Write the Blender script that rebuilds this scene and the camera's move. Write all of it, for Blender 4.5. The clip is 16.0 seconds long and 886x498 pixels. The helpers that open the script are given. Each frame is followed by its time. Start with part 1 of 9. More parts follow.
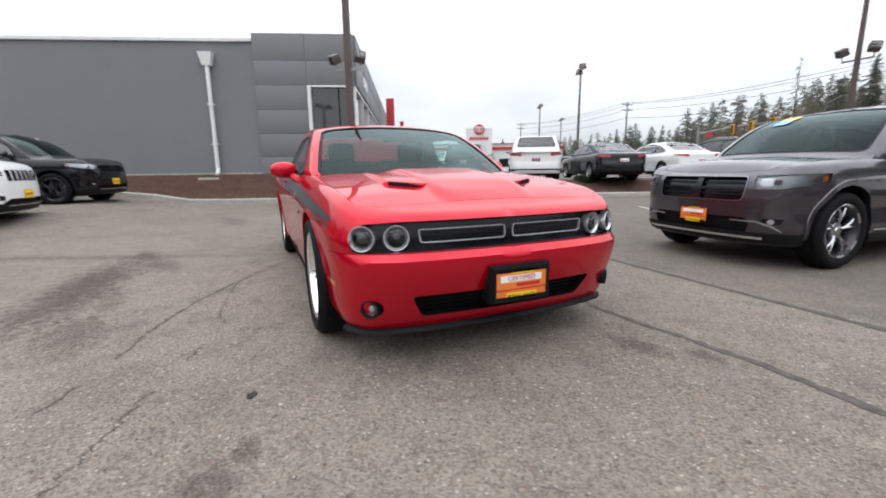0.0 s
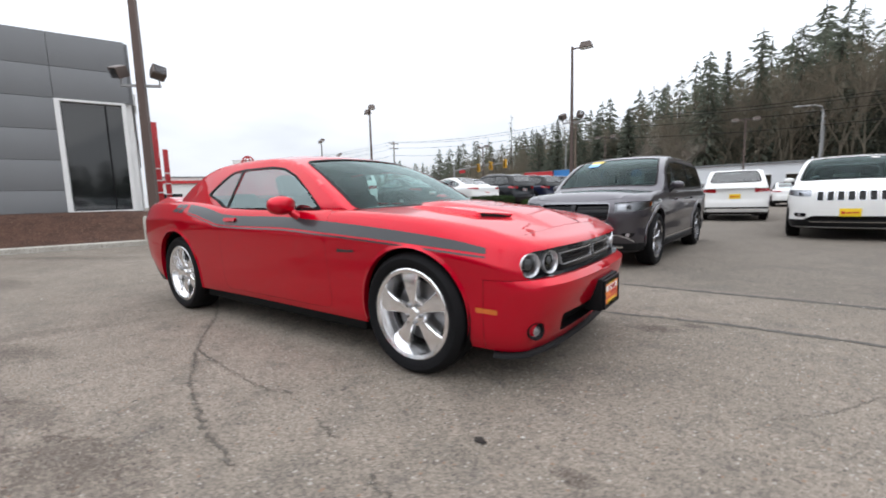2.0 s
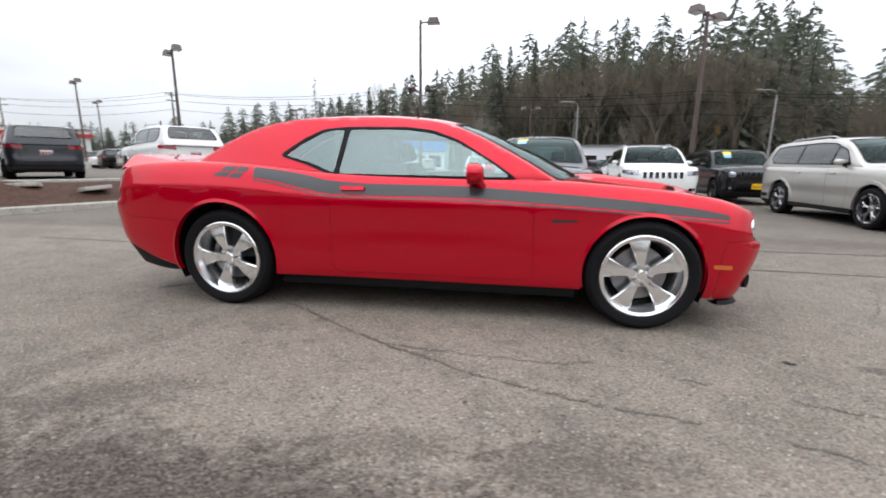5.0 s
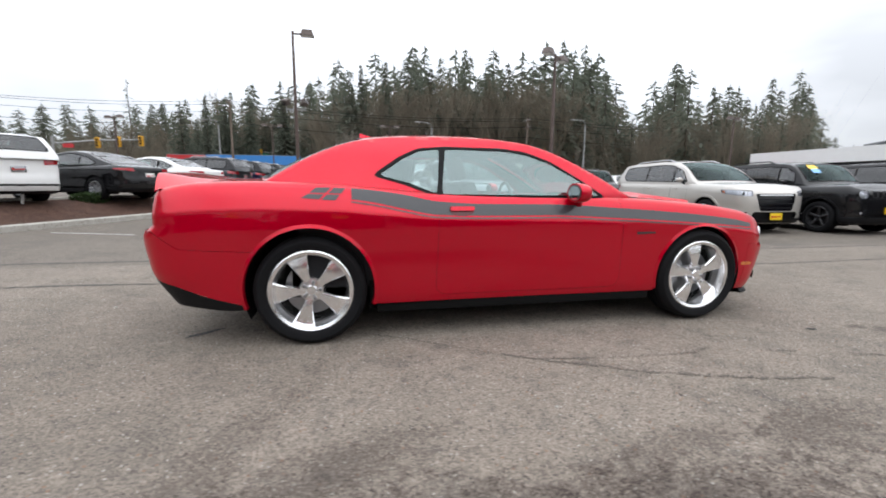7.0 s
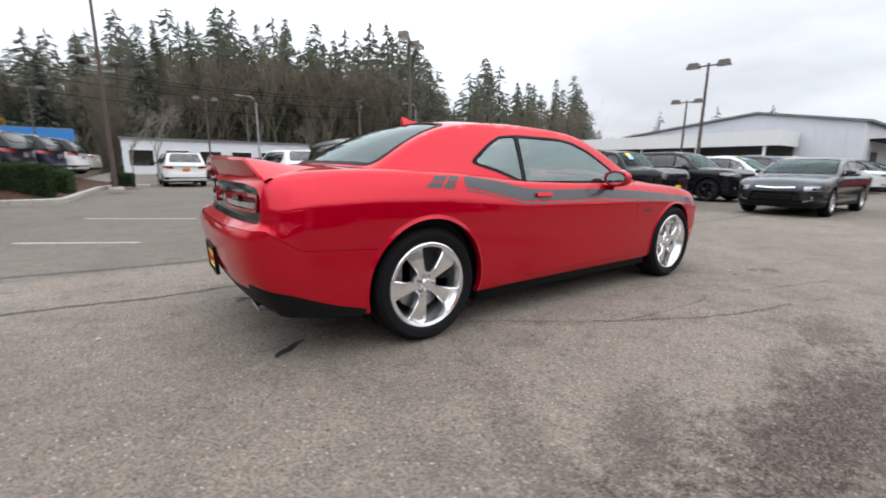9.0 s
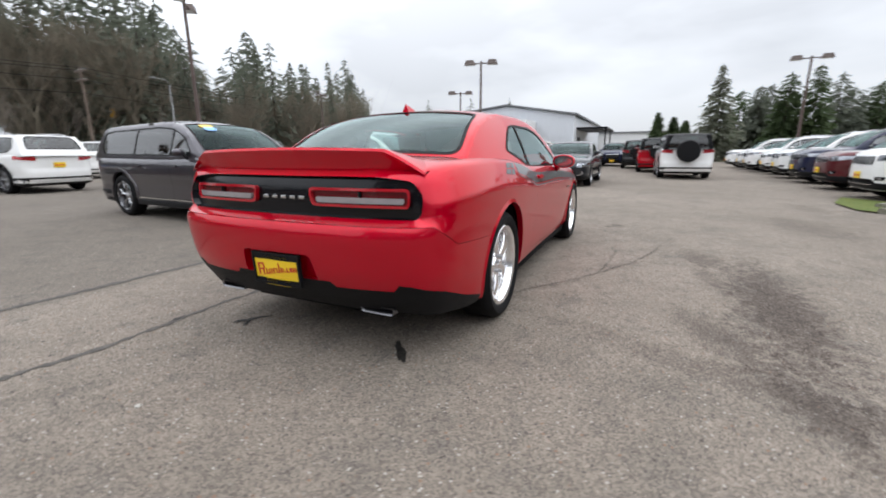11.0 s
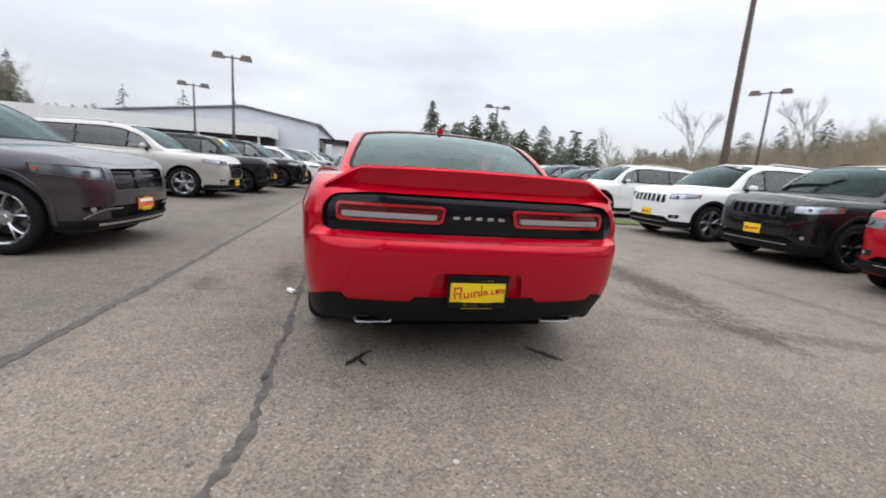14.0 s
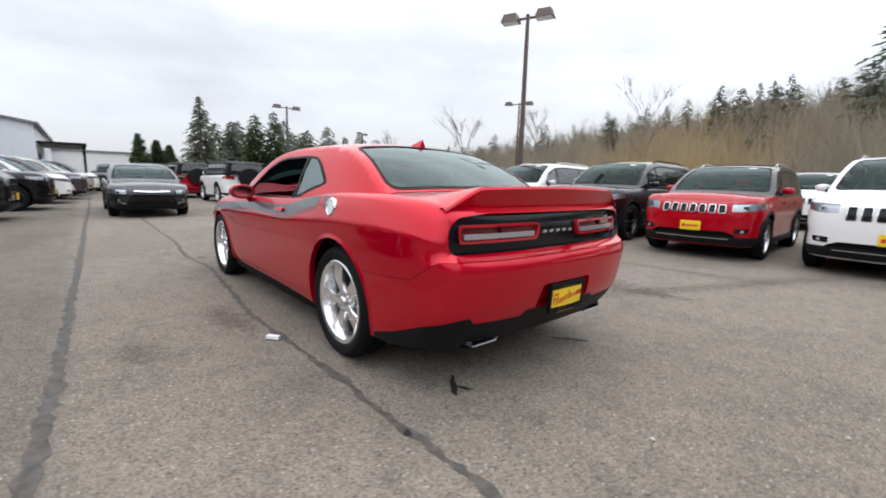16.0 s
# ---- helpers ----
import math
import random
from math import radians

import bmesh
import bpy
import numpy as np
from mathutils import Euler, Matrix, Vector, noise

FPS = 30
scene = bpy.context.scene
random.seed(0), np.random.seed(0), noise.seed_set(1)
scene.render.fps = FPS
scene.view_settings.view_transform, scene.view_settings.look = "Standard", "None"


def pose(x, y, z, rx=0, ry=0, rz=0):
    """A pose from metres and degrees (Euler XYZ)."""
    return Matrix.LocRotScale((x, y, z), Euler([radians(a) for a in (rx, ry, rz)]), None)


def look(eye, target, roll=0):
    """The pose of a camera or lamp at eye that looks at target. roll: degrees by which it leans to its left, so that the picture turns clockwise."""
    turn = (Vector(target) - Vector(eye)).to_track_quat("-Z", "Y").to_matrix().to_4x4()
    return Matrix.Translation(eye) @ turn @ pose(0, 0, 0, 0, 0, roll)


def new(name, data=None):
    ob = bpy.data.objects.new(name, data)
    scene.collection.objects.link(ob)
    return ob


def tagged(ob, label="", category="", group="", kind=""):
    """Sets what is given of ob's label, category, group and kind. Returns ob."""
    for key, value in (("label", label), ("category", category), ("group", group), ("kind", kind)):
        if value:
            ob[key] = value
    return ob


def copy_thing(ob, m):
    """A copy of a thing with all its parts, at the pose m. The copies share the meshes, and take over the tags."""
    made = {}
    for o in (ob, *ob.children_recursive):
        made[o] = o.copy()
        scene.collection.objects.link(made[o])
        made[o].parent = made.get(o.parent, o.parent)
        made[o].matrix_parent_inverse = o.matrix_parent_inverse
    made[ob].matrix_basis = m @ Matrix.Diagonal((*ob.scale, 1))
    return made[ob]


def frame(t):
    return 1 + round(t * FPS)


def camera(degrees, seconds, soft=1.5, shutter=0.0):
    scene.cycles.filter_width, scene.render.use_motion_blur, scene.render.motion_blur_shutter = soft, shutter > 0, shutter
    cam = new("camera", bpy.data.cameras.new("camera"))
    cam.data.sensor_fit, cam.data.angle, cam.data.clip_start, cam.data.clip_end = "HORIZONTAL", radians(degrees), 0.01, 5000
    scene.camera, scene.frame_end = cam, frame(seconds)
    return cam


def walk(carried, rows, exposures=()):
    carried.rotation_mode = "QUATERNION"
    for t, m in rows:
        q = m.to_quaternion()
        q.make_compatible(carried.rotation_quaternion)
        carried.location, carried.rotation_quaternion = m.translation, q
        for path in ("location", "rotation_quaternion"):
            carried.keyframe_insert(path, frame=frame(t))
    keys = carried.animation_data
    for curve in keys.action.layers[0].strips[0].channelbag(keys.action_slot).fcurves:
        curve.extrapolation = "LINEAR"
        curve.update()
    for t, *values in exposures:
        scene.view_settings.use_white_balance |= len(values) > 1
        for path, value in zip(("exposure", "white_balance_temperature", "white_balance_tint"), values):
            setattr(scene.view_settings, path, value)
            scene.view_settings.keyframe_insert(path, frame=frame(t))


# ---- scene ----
cam = camera(93.0, 16.0, soft=1.8, shutter=0.45)
EXPOSURES = [(0, -0.22), (16, -0.22)]
PATH = [
    (0, (4.107, -1.198, 0.991), (2.305, -0.412, 0.621), -0.7),
    (0.5, (3.892, -1.588, 0.983), (2.196, -0.596, 0.61), 1.0),
    (1, (3.665, -2.021, 0.986), (2.106, -0.818, 0.635), 0.3),
    (1.5, (3.368, -2.388, 1.007), (1.997, -0.965, 0.693), 0.3),
    (2, (3.031, -2.727, 1.023), (1.863, -1.121, 0.784), -1.6),
    (2.5, (2.666, -3.016, 1.031), (1.575, -1.366, 0.735), -1.9),
    (3, (2.244, -3.224, 1.023), (1.301, -1.493, 0.685), -1.9),
    (3.2, (2.086, -3.323, 1.032), (1.226, -1.553, 0.677), -2.0),
    (5.3, (0.321, -3.774, 1.055), (0.136, -1.819, 0.674), -0.7),
    (5.5, (0.136, -3.808, 1.059), (0.035, -1.846, 0.682), -1.8),
    (6, (-0.279, -3.79, 1.063), (-0.204, -1.818, 0.738), -0.6),
    (6.5, (-0.709, -3.75, 1.056), (-0.457, -1.787, 0.771), 0.5),
    (7, (-1.174, -3.709, 1.063), (-0.773, -1.774, 0.756), 0.4),
    (7.5, (-1.623, -3.586, 1.073), (-1.074, -1.69, 0.75), 0.9),
    (8, (-2.083, -3.489, 1.071), (-1.386, -1.639, 0.766), 1.3),
    (8.5, (-2.468, -3.263, 1.069), (-1.528, -1.536, 0.706), 1.2),
    (9, (-2.862, -3.035, 1.085), (-1.728, -1.433, 0.702), 0.6),
    (9.5, (-3.208, -2.745, 1.093), (-1.894, -1.287, 0.708), 0.3),
    (9.7, (-3.341, -2.635, 1.095), (-1.97, -1.24, 0.676), 1.0),
    (11.8, (-4.402, -1.084, 1.123), (-2.533, -0.514, 0.693), -1.1),
    (12, (-4.445, -0.924, 1.133), (-2.567, -0.388, 0.701), -0.5),
    (12.5, (-4.626, -0.529, 1.141), (-2.698, -0.202, 0.72), -0.8),
    (13, (-4.647, -0.147, 1.148), (-2.682, -0.016, 0.8), -2.6),
    (13.5, (-4.652, 0.257, 1.119), (-2.691, 0.118, 0.756), 1.6),
    (14, (-4.602, 0.64, 1.122), (-2.678, 0.233, 0.755), 4.1),
    (14.5, (-4.47, 1.026, 1.12), (-2.611, 0.389, 0.745), 4.0),
    (15, (-4.346, 1.413, 1.134), (-2.607, 0.484, 0.803), 5.0),
    (15.5, (-4.118, 1.752, 1.147), (-2.507, 0.608, 0.839), 3.5),
    (16, (-3.894, 2.123, 1.144), (-2.394, 0.838, 0.828), 1.5),
]
walk(cam, [(t, look(eye, target, roll)) for t, eye, target, roll in PATH], EXPOSURES)

# ---------------------------------------------------------------- overcast daylight
world = bpy.data.worlds.new("overcast_sky")
scene.world = world
world.use_nodes = True
wn, wl = world.node_tree.nodes, world.node_tree.links
sky = wn.new("ShaderNodeTexSky")
sky.sky_type, sky.sun_disc, sky.sun_elevation, sky.sun_rotation = "NISHITA", False, radians(42), radians(150)
wtc, wsep = wn.new("ShaderNodeTexCoord"), wn.new("ShaderNodeSeparateXYZ")
wl.new(wtc.outputs["Generated"], wsep.inputs[0])
wmap = wn.new("ShaderNodeMapping")
wmap.inputs["Scale"].default_value = (1, 1, 3.2)
wl.new(wtc.outputs["Generated"], wmap.inputs[0])
wnoise = wn.new("ShaderNodeTexNoise")
wnoise.inputs["Scale"].default_value, wnoise.inputs["Detail"].default_value, wnoise.inputs["Roughness"].default_value = 1.6, 5.0, 0.5
wl.new(wmap.outputs[0], wnoise.inputs["Vector"])
# cloud deck: brighter towards the zenith, with soft grey masses
wup = wn.new("ShaderNodeMapRange")
wup.inputs[1].default_value, wup.inputs[2].default_value, wup.inputs[3].default_value, wup.inputs[4].default_value = 0.0, 1.0, 0.84, 3.3
wl.new(wsep.outputs[2], wup.inputs[0])
wgrey = wn.new("ShaderNodeMapRange")
wgrey.inputs[1].default_value, wgrey.inputs[2].default_value, wgrey.inputs[3].default_value, wgrey.inputs[4].default_value = 0.36, 0.6, 0.76, 1.08
wl.new(wnoise.outputs["Fac"], wgrey.inputs[0])
wmul = wn.new("ShaderNodeMath")
wmul.operation = "MULTIPLY"
wl.new(wup.outputs[0], wmul.inputs[0])
wl.new(wgrey.outputs[0], wmul.inputs[1])
# a greyer bank of cloud to the south-east
wdot = wn.new("ShaderNodeVectorMath")
wdot.operation = "DOT_PRODUCT"
wdot.inputs[1].default_value = (0.72, -0.69, 0.0)
wl.new(wtc.outputs["Generated"], wdot.inputs[0])
wbank = wn.new("ShaderNodeMapRange")
wbank.inputs[1].default_value, wbank.inputs[2].default_value, wbank.inputs[3].default_value, wbank.inputs[4].default_value = 0.3, 1.0, 1.0, 0.82
wl.new(wdot.outputs["Value"], wbank.inputs[0])
wmul2 = wn.new("ShaderNodeMath")
wmul2.operation = "MULTIPLY"
wl.new(wmul.outputs[0], wmul2.inputs[0])
wl.new(wbank.outputs[0], wmul2.inputs[1])
wtint = wn.new("ShaderNodeMix")
wtint.data_type, wtint.blend_type = "RGBA", "MULTIPLY"
wtint.inputs[0].default_value = 1.0
wtint.inputs[6].default_value = (0.93, 0.967, 1.035, 1)
wl.new(wmul2.outputs[0], wtint.inputs[7])
b_cloud, b_sky, wadd = wn["Background"], wn.new("ShaderNodeBackground"), wn.new("ShaderNodeAddShader")
b_cloud.inputs[1].default_value = 1.0
wl.new(wtint.outputs[2], b_cloud.inputs[0])
wl.new(sky.outputs[0], b_sky.inputs[0])
b_sky.inputs[1].default_value = 0.012
wl.new(b_cloud.outputs[0], wadd.inputs[0])
wl.new(b_sky.outputs[0], wadd.inputs[1])
wl.new(wadd.outputs[0], wn["World Output"].inputs[0])
sun_data = bpy.data.lights.new("sun", "SUN")
sun_data.energy, sun_data.angle, sun_data.color = 0.6, radians(95), (1.0, 0.97, 0.92)
sun = new("sun", sun_data)
sun.matrix_basis = look((10, -14, 18), (0, 0, 0))

# ---------------------------------------------------------------- mesh tools
def part(name, bm, material, parent=None, label="", smooth=True, angle=40):
    """Link a bmesh as one mesh object, under parent if one is given."""
    me = bpy.data.meshes.new(name)
    bm.to_mesh(me)
    bm.free()
    return mesh_part(name, me, material, parent, label, smooth, angle)


def mesh_part(name, me, material, parent=None, label="", smooth=True, angle=40):
    for m in material if isinstance(material, (list, tuple)) else [material]:
        me.materials.append(m)
    if smooth:
        me.shade_smooth()
        if angle < 180:
            me.set_sharp_from_angle(angle=radians(angle))
    else:
        me.shade_flat()
    ob = new(name, me)
    if parent:
        ob.parent = parent
    if label:
        ob["label"] = label
    return ob


def pydata_part(name, verts, faces, material, parent=None, label="", smooth=True, angle=40):
    me = bpy.data.meshes.new(name)
    me.from_pydata([tuple(v) for v in verts], [], [tuple(f) for f in faces])
    me.validate()
    return mesh_part(name, me, material, parent, label, smooth, angle)


def thing(name, label, category, m=None, group="", kind=""):
    ob = new(name)
    ob.empty_display_size = 0.2
    if m is not None:
        ob.matrix_basis = m
    return tagged(ob, label, category, group, kind)


def add_box(bm, lo, hi, m=None, bevel=0.0):
    geo = bmesh.ops.create_cube(bm, size=1)["verts"]
    for v in geo:
        v.co = Vector([lo[i] + (v.co[i] + 0.5) * (hi[i] - lo[i]) for i in range(3)])
    if bevel:
        edges = list({e for v in geo for e in v.link_edges})
        out = bmesh.ops.bevel(bm, geom=edges, offset=bevel, segments=2, profile=0.6, affect="EDGES")
        geo = list({v for f in out["faces"] for v in f.verts} | {v for v in geo if v.is_valid})
    if m is not None:
        bmesh.ops.transform(bm, matrix=m, verts=[v for v in geo if v.is_valid])
    return geo


def box_bm(lo, hi, bevel=0.0, m=None):
    bm = bmesh.new()
    add_box(bm, lo, hi, m, bevel)
    return bm


def add_lathe(bm, profile, n=32, m=None, closed=False):
    """Turn (radius, along) pairs round the local y axis."""
    rings = []
    for r, a in profile:
        ring = []
        for k in range(n):
            t = 2 * math.pi * k / n
            co = Vector((r * math.cos(t), a, r * math.sin(t)))
            ring.append(bm.verts.new(m @ co if m is not None else co))
        rings.append(ring)
    pairs = list(zip(rings, rings[1:])) + ([(rings[-1], rings[0])] if closed else [])
    for a, b in pairs:
        for k in range(n):
            bm.faces.new((a[k], a[(k + 1) % n], b[(k + 1) % n], b[k]))
    return rings


def add_tube(bm, pts, r0, r1=None, n=8, cap=True):
    """A tapering tube along points."""
    pts = [Vector(p) for p in pts]
    r1 = r0 if r1 is None else r1
    rings = []
    for i, p in enumerate(pts):
        d = (pts[min(i + 1, len(pts) - 1)] - pts[max(i - 1, 0)]).normalized()
        u = d.cross(Vector((0, 0, 1)) if abs(d.z) < 0.9 else Vector((1, 0, 0))).normalized()
        w = d.cross(u)
        r = r0 + (r1 - r0) * i / max(1, len(pts) - 1)
        rings.append([bm.verts.new(p + r * (math.cos(2 * math.pi * k / n) * u + math.sin(2 * math.pi * k / n) * w)) for k in range(n)])
    for a, b in zip(rings, rings[1:]):
        for k in range(n):
            bm.faces.new((a[k], a[(k + 1) % n], b[(k + 1) % n], b[k]))
    if cap:
        bm.faces.new(rings[0])
        bm.faces.new(rings[-1][::-1])


def curve(table):
    """A smooth monotone curve through (x, y) pairs, for numbers or arrays."""
    table = sorted(table)
    xs, ys = np.array([a for a, _ in table], float), np.array([b for _, b in table], float)
    h, d = np.diff(xs), np.diff(ys) / np.diff(xs)
    m = np.zeros(len(xs))
    m[0], m[-1] = d[0], d[-1]
    for i in range(1, len(xs) - 1):
        if d[i - 1] * d[i] > 0:
            m[i] = 2 * d[i - 1] * d[i] / (d[i - 1] + d[i])

    def at(x):
        x = np.clip(np.asarray(x, float), xs[0], xs[-1])
        i = np.clip(np.searchsorted(xs, x) - 1, 0, len(h) - 1)
        t = (x - xs[i]) / h[i]
        return (ys[i] * (1 + 2 * t) * (1 - t) ** 2 + m[i] * h[i] * t * (1 - t) ** 2
                + ys[i + 1] * t * t * (3 - 2 * t) + m[i + 1] * h[i] * t * t * (t - 1))

    return at


def spline(pts, per=16, closed=False):
    """Points of a Catmull-Rom curve through 2D or 3D points."""
    p = [np.array(q, float) for q in pts]
    n = len(p)
    out = []
    for i in range(n if closed else n - 1):
        a, b = p[i], p[(i + 1) % n]
        z = p[(i - 1) % n] if closed or i else 2 * a - b
        c = p[(i + 2) % n] if closed or i + 2 < n else 2 * b - a
        for k in range(per):
            t = k / per
            out.append(0.5 * (2 * a + (b - z) * t + (2 * z - 5 * a + 4 * b - c) * t * t + (3 * a - z - 3 * b + c) * t**3))
    if not closed:
        out.append(p[-1])
    return np.array(out)


def rounded(poly, r, n=4):
    """A polygon with its corners rounded."""
    p = [np.array(q, float) for q in poly]
    out = []
    for i, b in enumerate(p):
        a, c = p[i - 1], p[(i + 1) % len(p)]
        u, w = a - b, c - b
        k = min(r, 0.48 * np.hypot(*u), 0.48 * np.hypot(*w))
        s, e = b + u / np.hypot(*u) * k, b + w / np.hypot(*w) * k
        for j in range(n + 1):
            t = j / n
            out.append((1 - t) ** 2 * s + 2 * t * (1 - t) * b + t * t * e)
    return np.array(out)


def circle(x, z, r, n=40, squash=1.0):
    t = np.linspace(0, 2 * math.pi, n, endpoint=False)
    return np.stack([x + r * np.cos(t), z + r * squash * np.sin(t)], 1)


def grow(poly, d):
    """A polygon moved outwards by d along its corner normals."""
    p = np.array(poly, float)
    e = np.roll(p, -1, 0) - p
    area = np.sum(p[:, 0] * np.roll(p[:, 1], -1) - np.roll(p[:, 0], -1) * p[:, 1])
    n = np.stack([e[:, 1], -e[:, 0]], 1) * np.sign(area)
    n /= np.maximum(np.linalg.norm(n, axis=1, keepdims=True), 1e-9)
    m = n + np.roll(n, 1, 0)
    m /= np.maximum((m**2).sum(1, keepdims=True) / 2, 0.3)
    return p + d * m


def inside(poly, pts):
    """Which points lie inside a polygon."""
    x, y = pts[:, 0], pts[:, 1]
    hit = np.zeros(len(pts), bool)
    for (x0, y0), (x1, y1) in zip(poly, np.roll(poly, -1, 0)):
        if y0 != y1:
            cross = (y0 > y) != (y1 > y)
            hit ^= cross & (x < (x1 - x0) * (y - y0) / (y1 - y0) + x0)
    return hit


def dense(poly, step):
    out = []
    for a, b in zip(poly, np.roll(poly, -1, 0)):
        n = max(1, int(math.ceil(np.hypot(*(b - a)) / step)))
        out += [a + (b - a) * k / n for k in range(n)]
    return np.array(out)


def near(poly, pts, d):
    """Which points lie within d of a polygon's edge."""
    hit = np.zeros(len(pts), bool)
    for a, b in zip(poly, np.roll(poly, -1, 0)):
        ab = b - a
        t = np.clip(((pts - a) @ ab) / max(ab @ ab, 1e-12), 0, 1)
        hit |= ((pts - a - t[:, None] * ab) ** 2).sum(1) < d * d
    return hit


def sheet(outline, holes, step, fn, edge=None):
    """Fill a flat outline with holes by triangles, and lay it on the surface that fn(a, b) gives. Returns points and faces."""
    from mathutils.geometry import delaunay_2d_cdt
    loops = [dense(np.array(p, float), edge or step) for p in [outline, *holes]]
    lo, hi = loops[0].min(0), loops[0].max(0)
    nx, ny = max(1, int((hi[0] - lo[0]) / step)), max(1, int((hi[1] - lo[1]) / step))
    grid = np.stack(np.meshgrid(np.linspace(lo[0], hi[0], nx + 2), np.linspace(lo[1], hi[1], ny + 2)), -1).reshape(-1, 2)
    keep = inside(loops[0], grid)
    for p in loops[1:]:
        keep &= ~inside(p, grid)
    grid = grid[keep]
    for p in loops:
        grid = grid[~near(p, grid, 0.45 * step)]
    pts, edges = [], []
    for p in loops:
        k = len(pts)
        pts += list(p)
        edges += [(k + i, k + (i + 1) % len(p)) for i in range(len(p))]
    pts += list(grid)
    vs, _, fs, *_ = delaunay_2d_cdt([Vector(p) for p in pts], edges, [], 0, 1e-6)
    v2 = np.array([tuple(v) for v in vs])
    tri = np.array([f for f in fs if len(f) == 3])
    mid = v2[tri].mean(1)
    ok = inside(loops[0], mid)
    for p in loops[1:]:
        ok &= ~inside(p, mid)
    tri = tri[ok]
    x, y, z = fn(v2[:, 0], v2[:, 1])
    return np.stack([x + 0 * v2[:, 0], y + 0 * v2[:, 0], z + 0 * v2[:, 0]], 1), tri


def join(*pieces):
    vs, fs, k = [], [], 0
    for v, f in pieces:
        vs.append(v)
        fs.append(np.asarray(f) + k)
        k += len(v)
    return np.concatenate(vs), np.concatenate(fs)


def mirror(piece):
    v, f = piece
    return v * np.array([1, -1, 1]), np.asarray(f)[:, ::-1]


def both(piece):
    return join(piece, mirror(piece))


def tri_part(name, piece, material, parent=None, label="", weld=0.0, out=(0, 0, 0.6), angle=40):
    """A part from points and triangles; out: faces turn away from this place."""
    v, f = piece
    bm = bmesh.new()
    vs = [bm.verts.new(p) for p in v]
    for a, b, c in f:
        try:
            bm.faces.new((vs[a], vs[b], vs[c]))
        except ValueError:
            pass
    for u in [u for u in bm.verts if not u.link_faces]:
        bm.verts.remove(u)
    if weld:
        bmesh.ops.remove_doubles(bm, verts=bm.verts, dist=weld)
    bm.normal_update()
    if out is not None:
        o = Vector(out)
        flip = []
        for g in bm.faces:
            c = g.calc_center_median()
            if g.normal.dot(c - Vector((c.x * 0.8 + o.x * 0.2, o.y, o.z))) < 0:
                flip.append(g)
        bmesh.ops.reverse_faces(bm, faces=flip)
    return part(name, bm, material, parent, label, True, angle)

# ---------------------------------------------------------------- materials
def nodes_of(name):
    m = bpy.data.materials.new(name)
    m.use_nodes = True
    return m, m.node_tree.nodes, m.node_tree.links, m.node_tree.nodes["Principled BSDF"]


def setp(b, **values):
    for k, v in values.items():
        b.inputs[k.replace("_", " ")].default_value = (*v, 1) if isinstance(v, tuple) and len(v) == 3 else v


def mix_of(nt, links, fac, a, b):
    mx = nt.new("ShaderNodeMix")
    mx.data_type = "RGBA"
    for sock, val in ((mx.inputs[0], fac), (mx.inputs[6], a), (mx.inputs[7], b)):
        if isinstance(val, (int, float)):
            sock.default_value = val
        elif isinstance(val, tuple):
            sock.default_value = (*val, 1)
        else:
            links.new(val, sock)
    return mx.outputs[2]


def noise_of(nt, links, scale, detail=4.0, rough=0.55, coord="Object", stretch=None):
    tc = nt.new("ShaderNodeTexCoord")
    nz = nt.new("ShaderNodeTexNoise")
    nz.inputs["Scale"].default_value, nz.inputs["Detail"].default_value, nz.inputs["Roughness"].default_value = scale, detail, rough
    src = tc.outputs[coord]
    if stretch:
        mp = nt.new("ShaderNodeMapping")
        mp.inputs["Scale"].default_value = stretch
        links.new(src, mp.inputs[0])
        src = mp.outputs[0]
    links.new(src, nz.inputs["Vector"])
    return nz.outputs["Fac"]


def ramp_of(nt, links, fac, lo, hi):
    r = nt.new("ShaderNodeMapRange")
    r.inputs[1].default_value, r.inputs[2].default_value = lo, hi
    r.clamp = True
    links.new(fac, r.inputs[0])
    return r.outputs[0]


def bump_to(nt, links, b, height, strength, distance):
    bp = nt.new("ShaderNodeBump")
    bp.inputs["Strength"].default_value, bp.inputs["Distance"].default_value = strength, distance
    links.new(height, bp.inputs["Height"])
    links.new(bp.outputs[0], b.inputs["Normal"])


def plain(name, color, rough=0.5, metal=0.0, vary=0.12, scale=6.0, bump=0.0, bscale=60.0, coat=0.0, spec=0.5):
    """A surface whose colour varies a little at two scales."""
    m, nt, links, b = nodes_of(name)
    setp(b, Roughness=rough, Metallic=metal, Coat_Weight=coat, Coat_Roughness=0.04, Specular_IOR_Level=spec)
    dark, light = tuple(c * (1 - vary) for c in color), tuple(min(1, c * (1 + vary)) for c in color)
    a = noise_of(nt, links, scale)
    f = noise_of(nt, links, scale * 9)
    c1 = mix_of(nt, links, ramp_of(nt, links, a, 0.3, 0.7), dark, light)
    c2 = mix_of(nt, links, ramp_of(nt, links, f, 0.35, 0.65), c1, color)
    links.new(c2, b.inputs["Base Color"])
    rr = nt.new("ShaderNodeMapRange")
    rr.inputs[3].default_value, rr.inputs[4].default_value = max(0.0, rough * 0.85), min(1, rough * 1.15)
    links.new(a, rr.inputs[0])
    links.new(rr.outputs[0], b.inputs["Roughness"])
    if bump:
        bump_to(nt, links, b, noise_of(nt, links, bscale, 6.0), bump, 0.01)
    return m


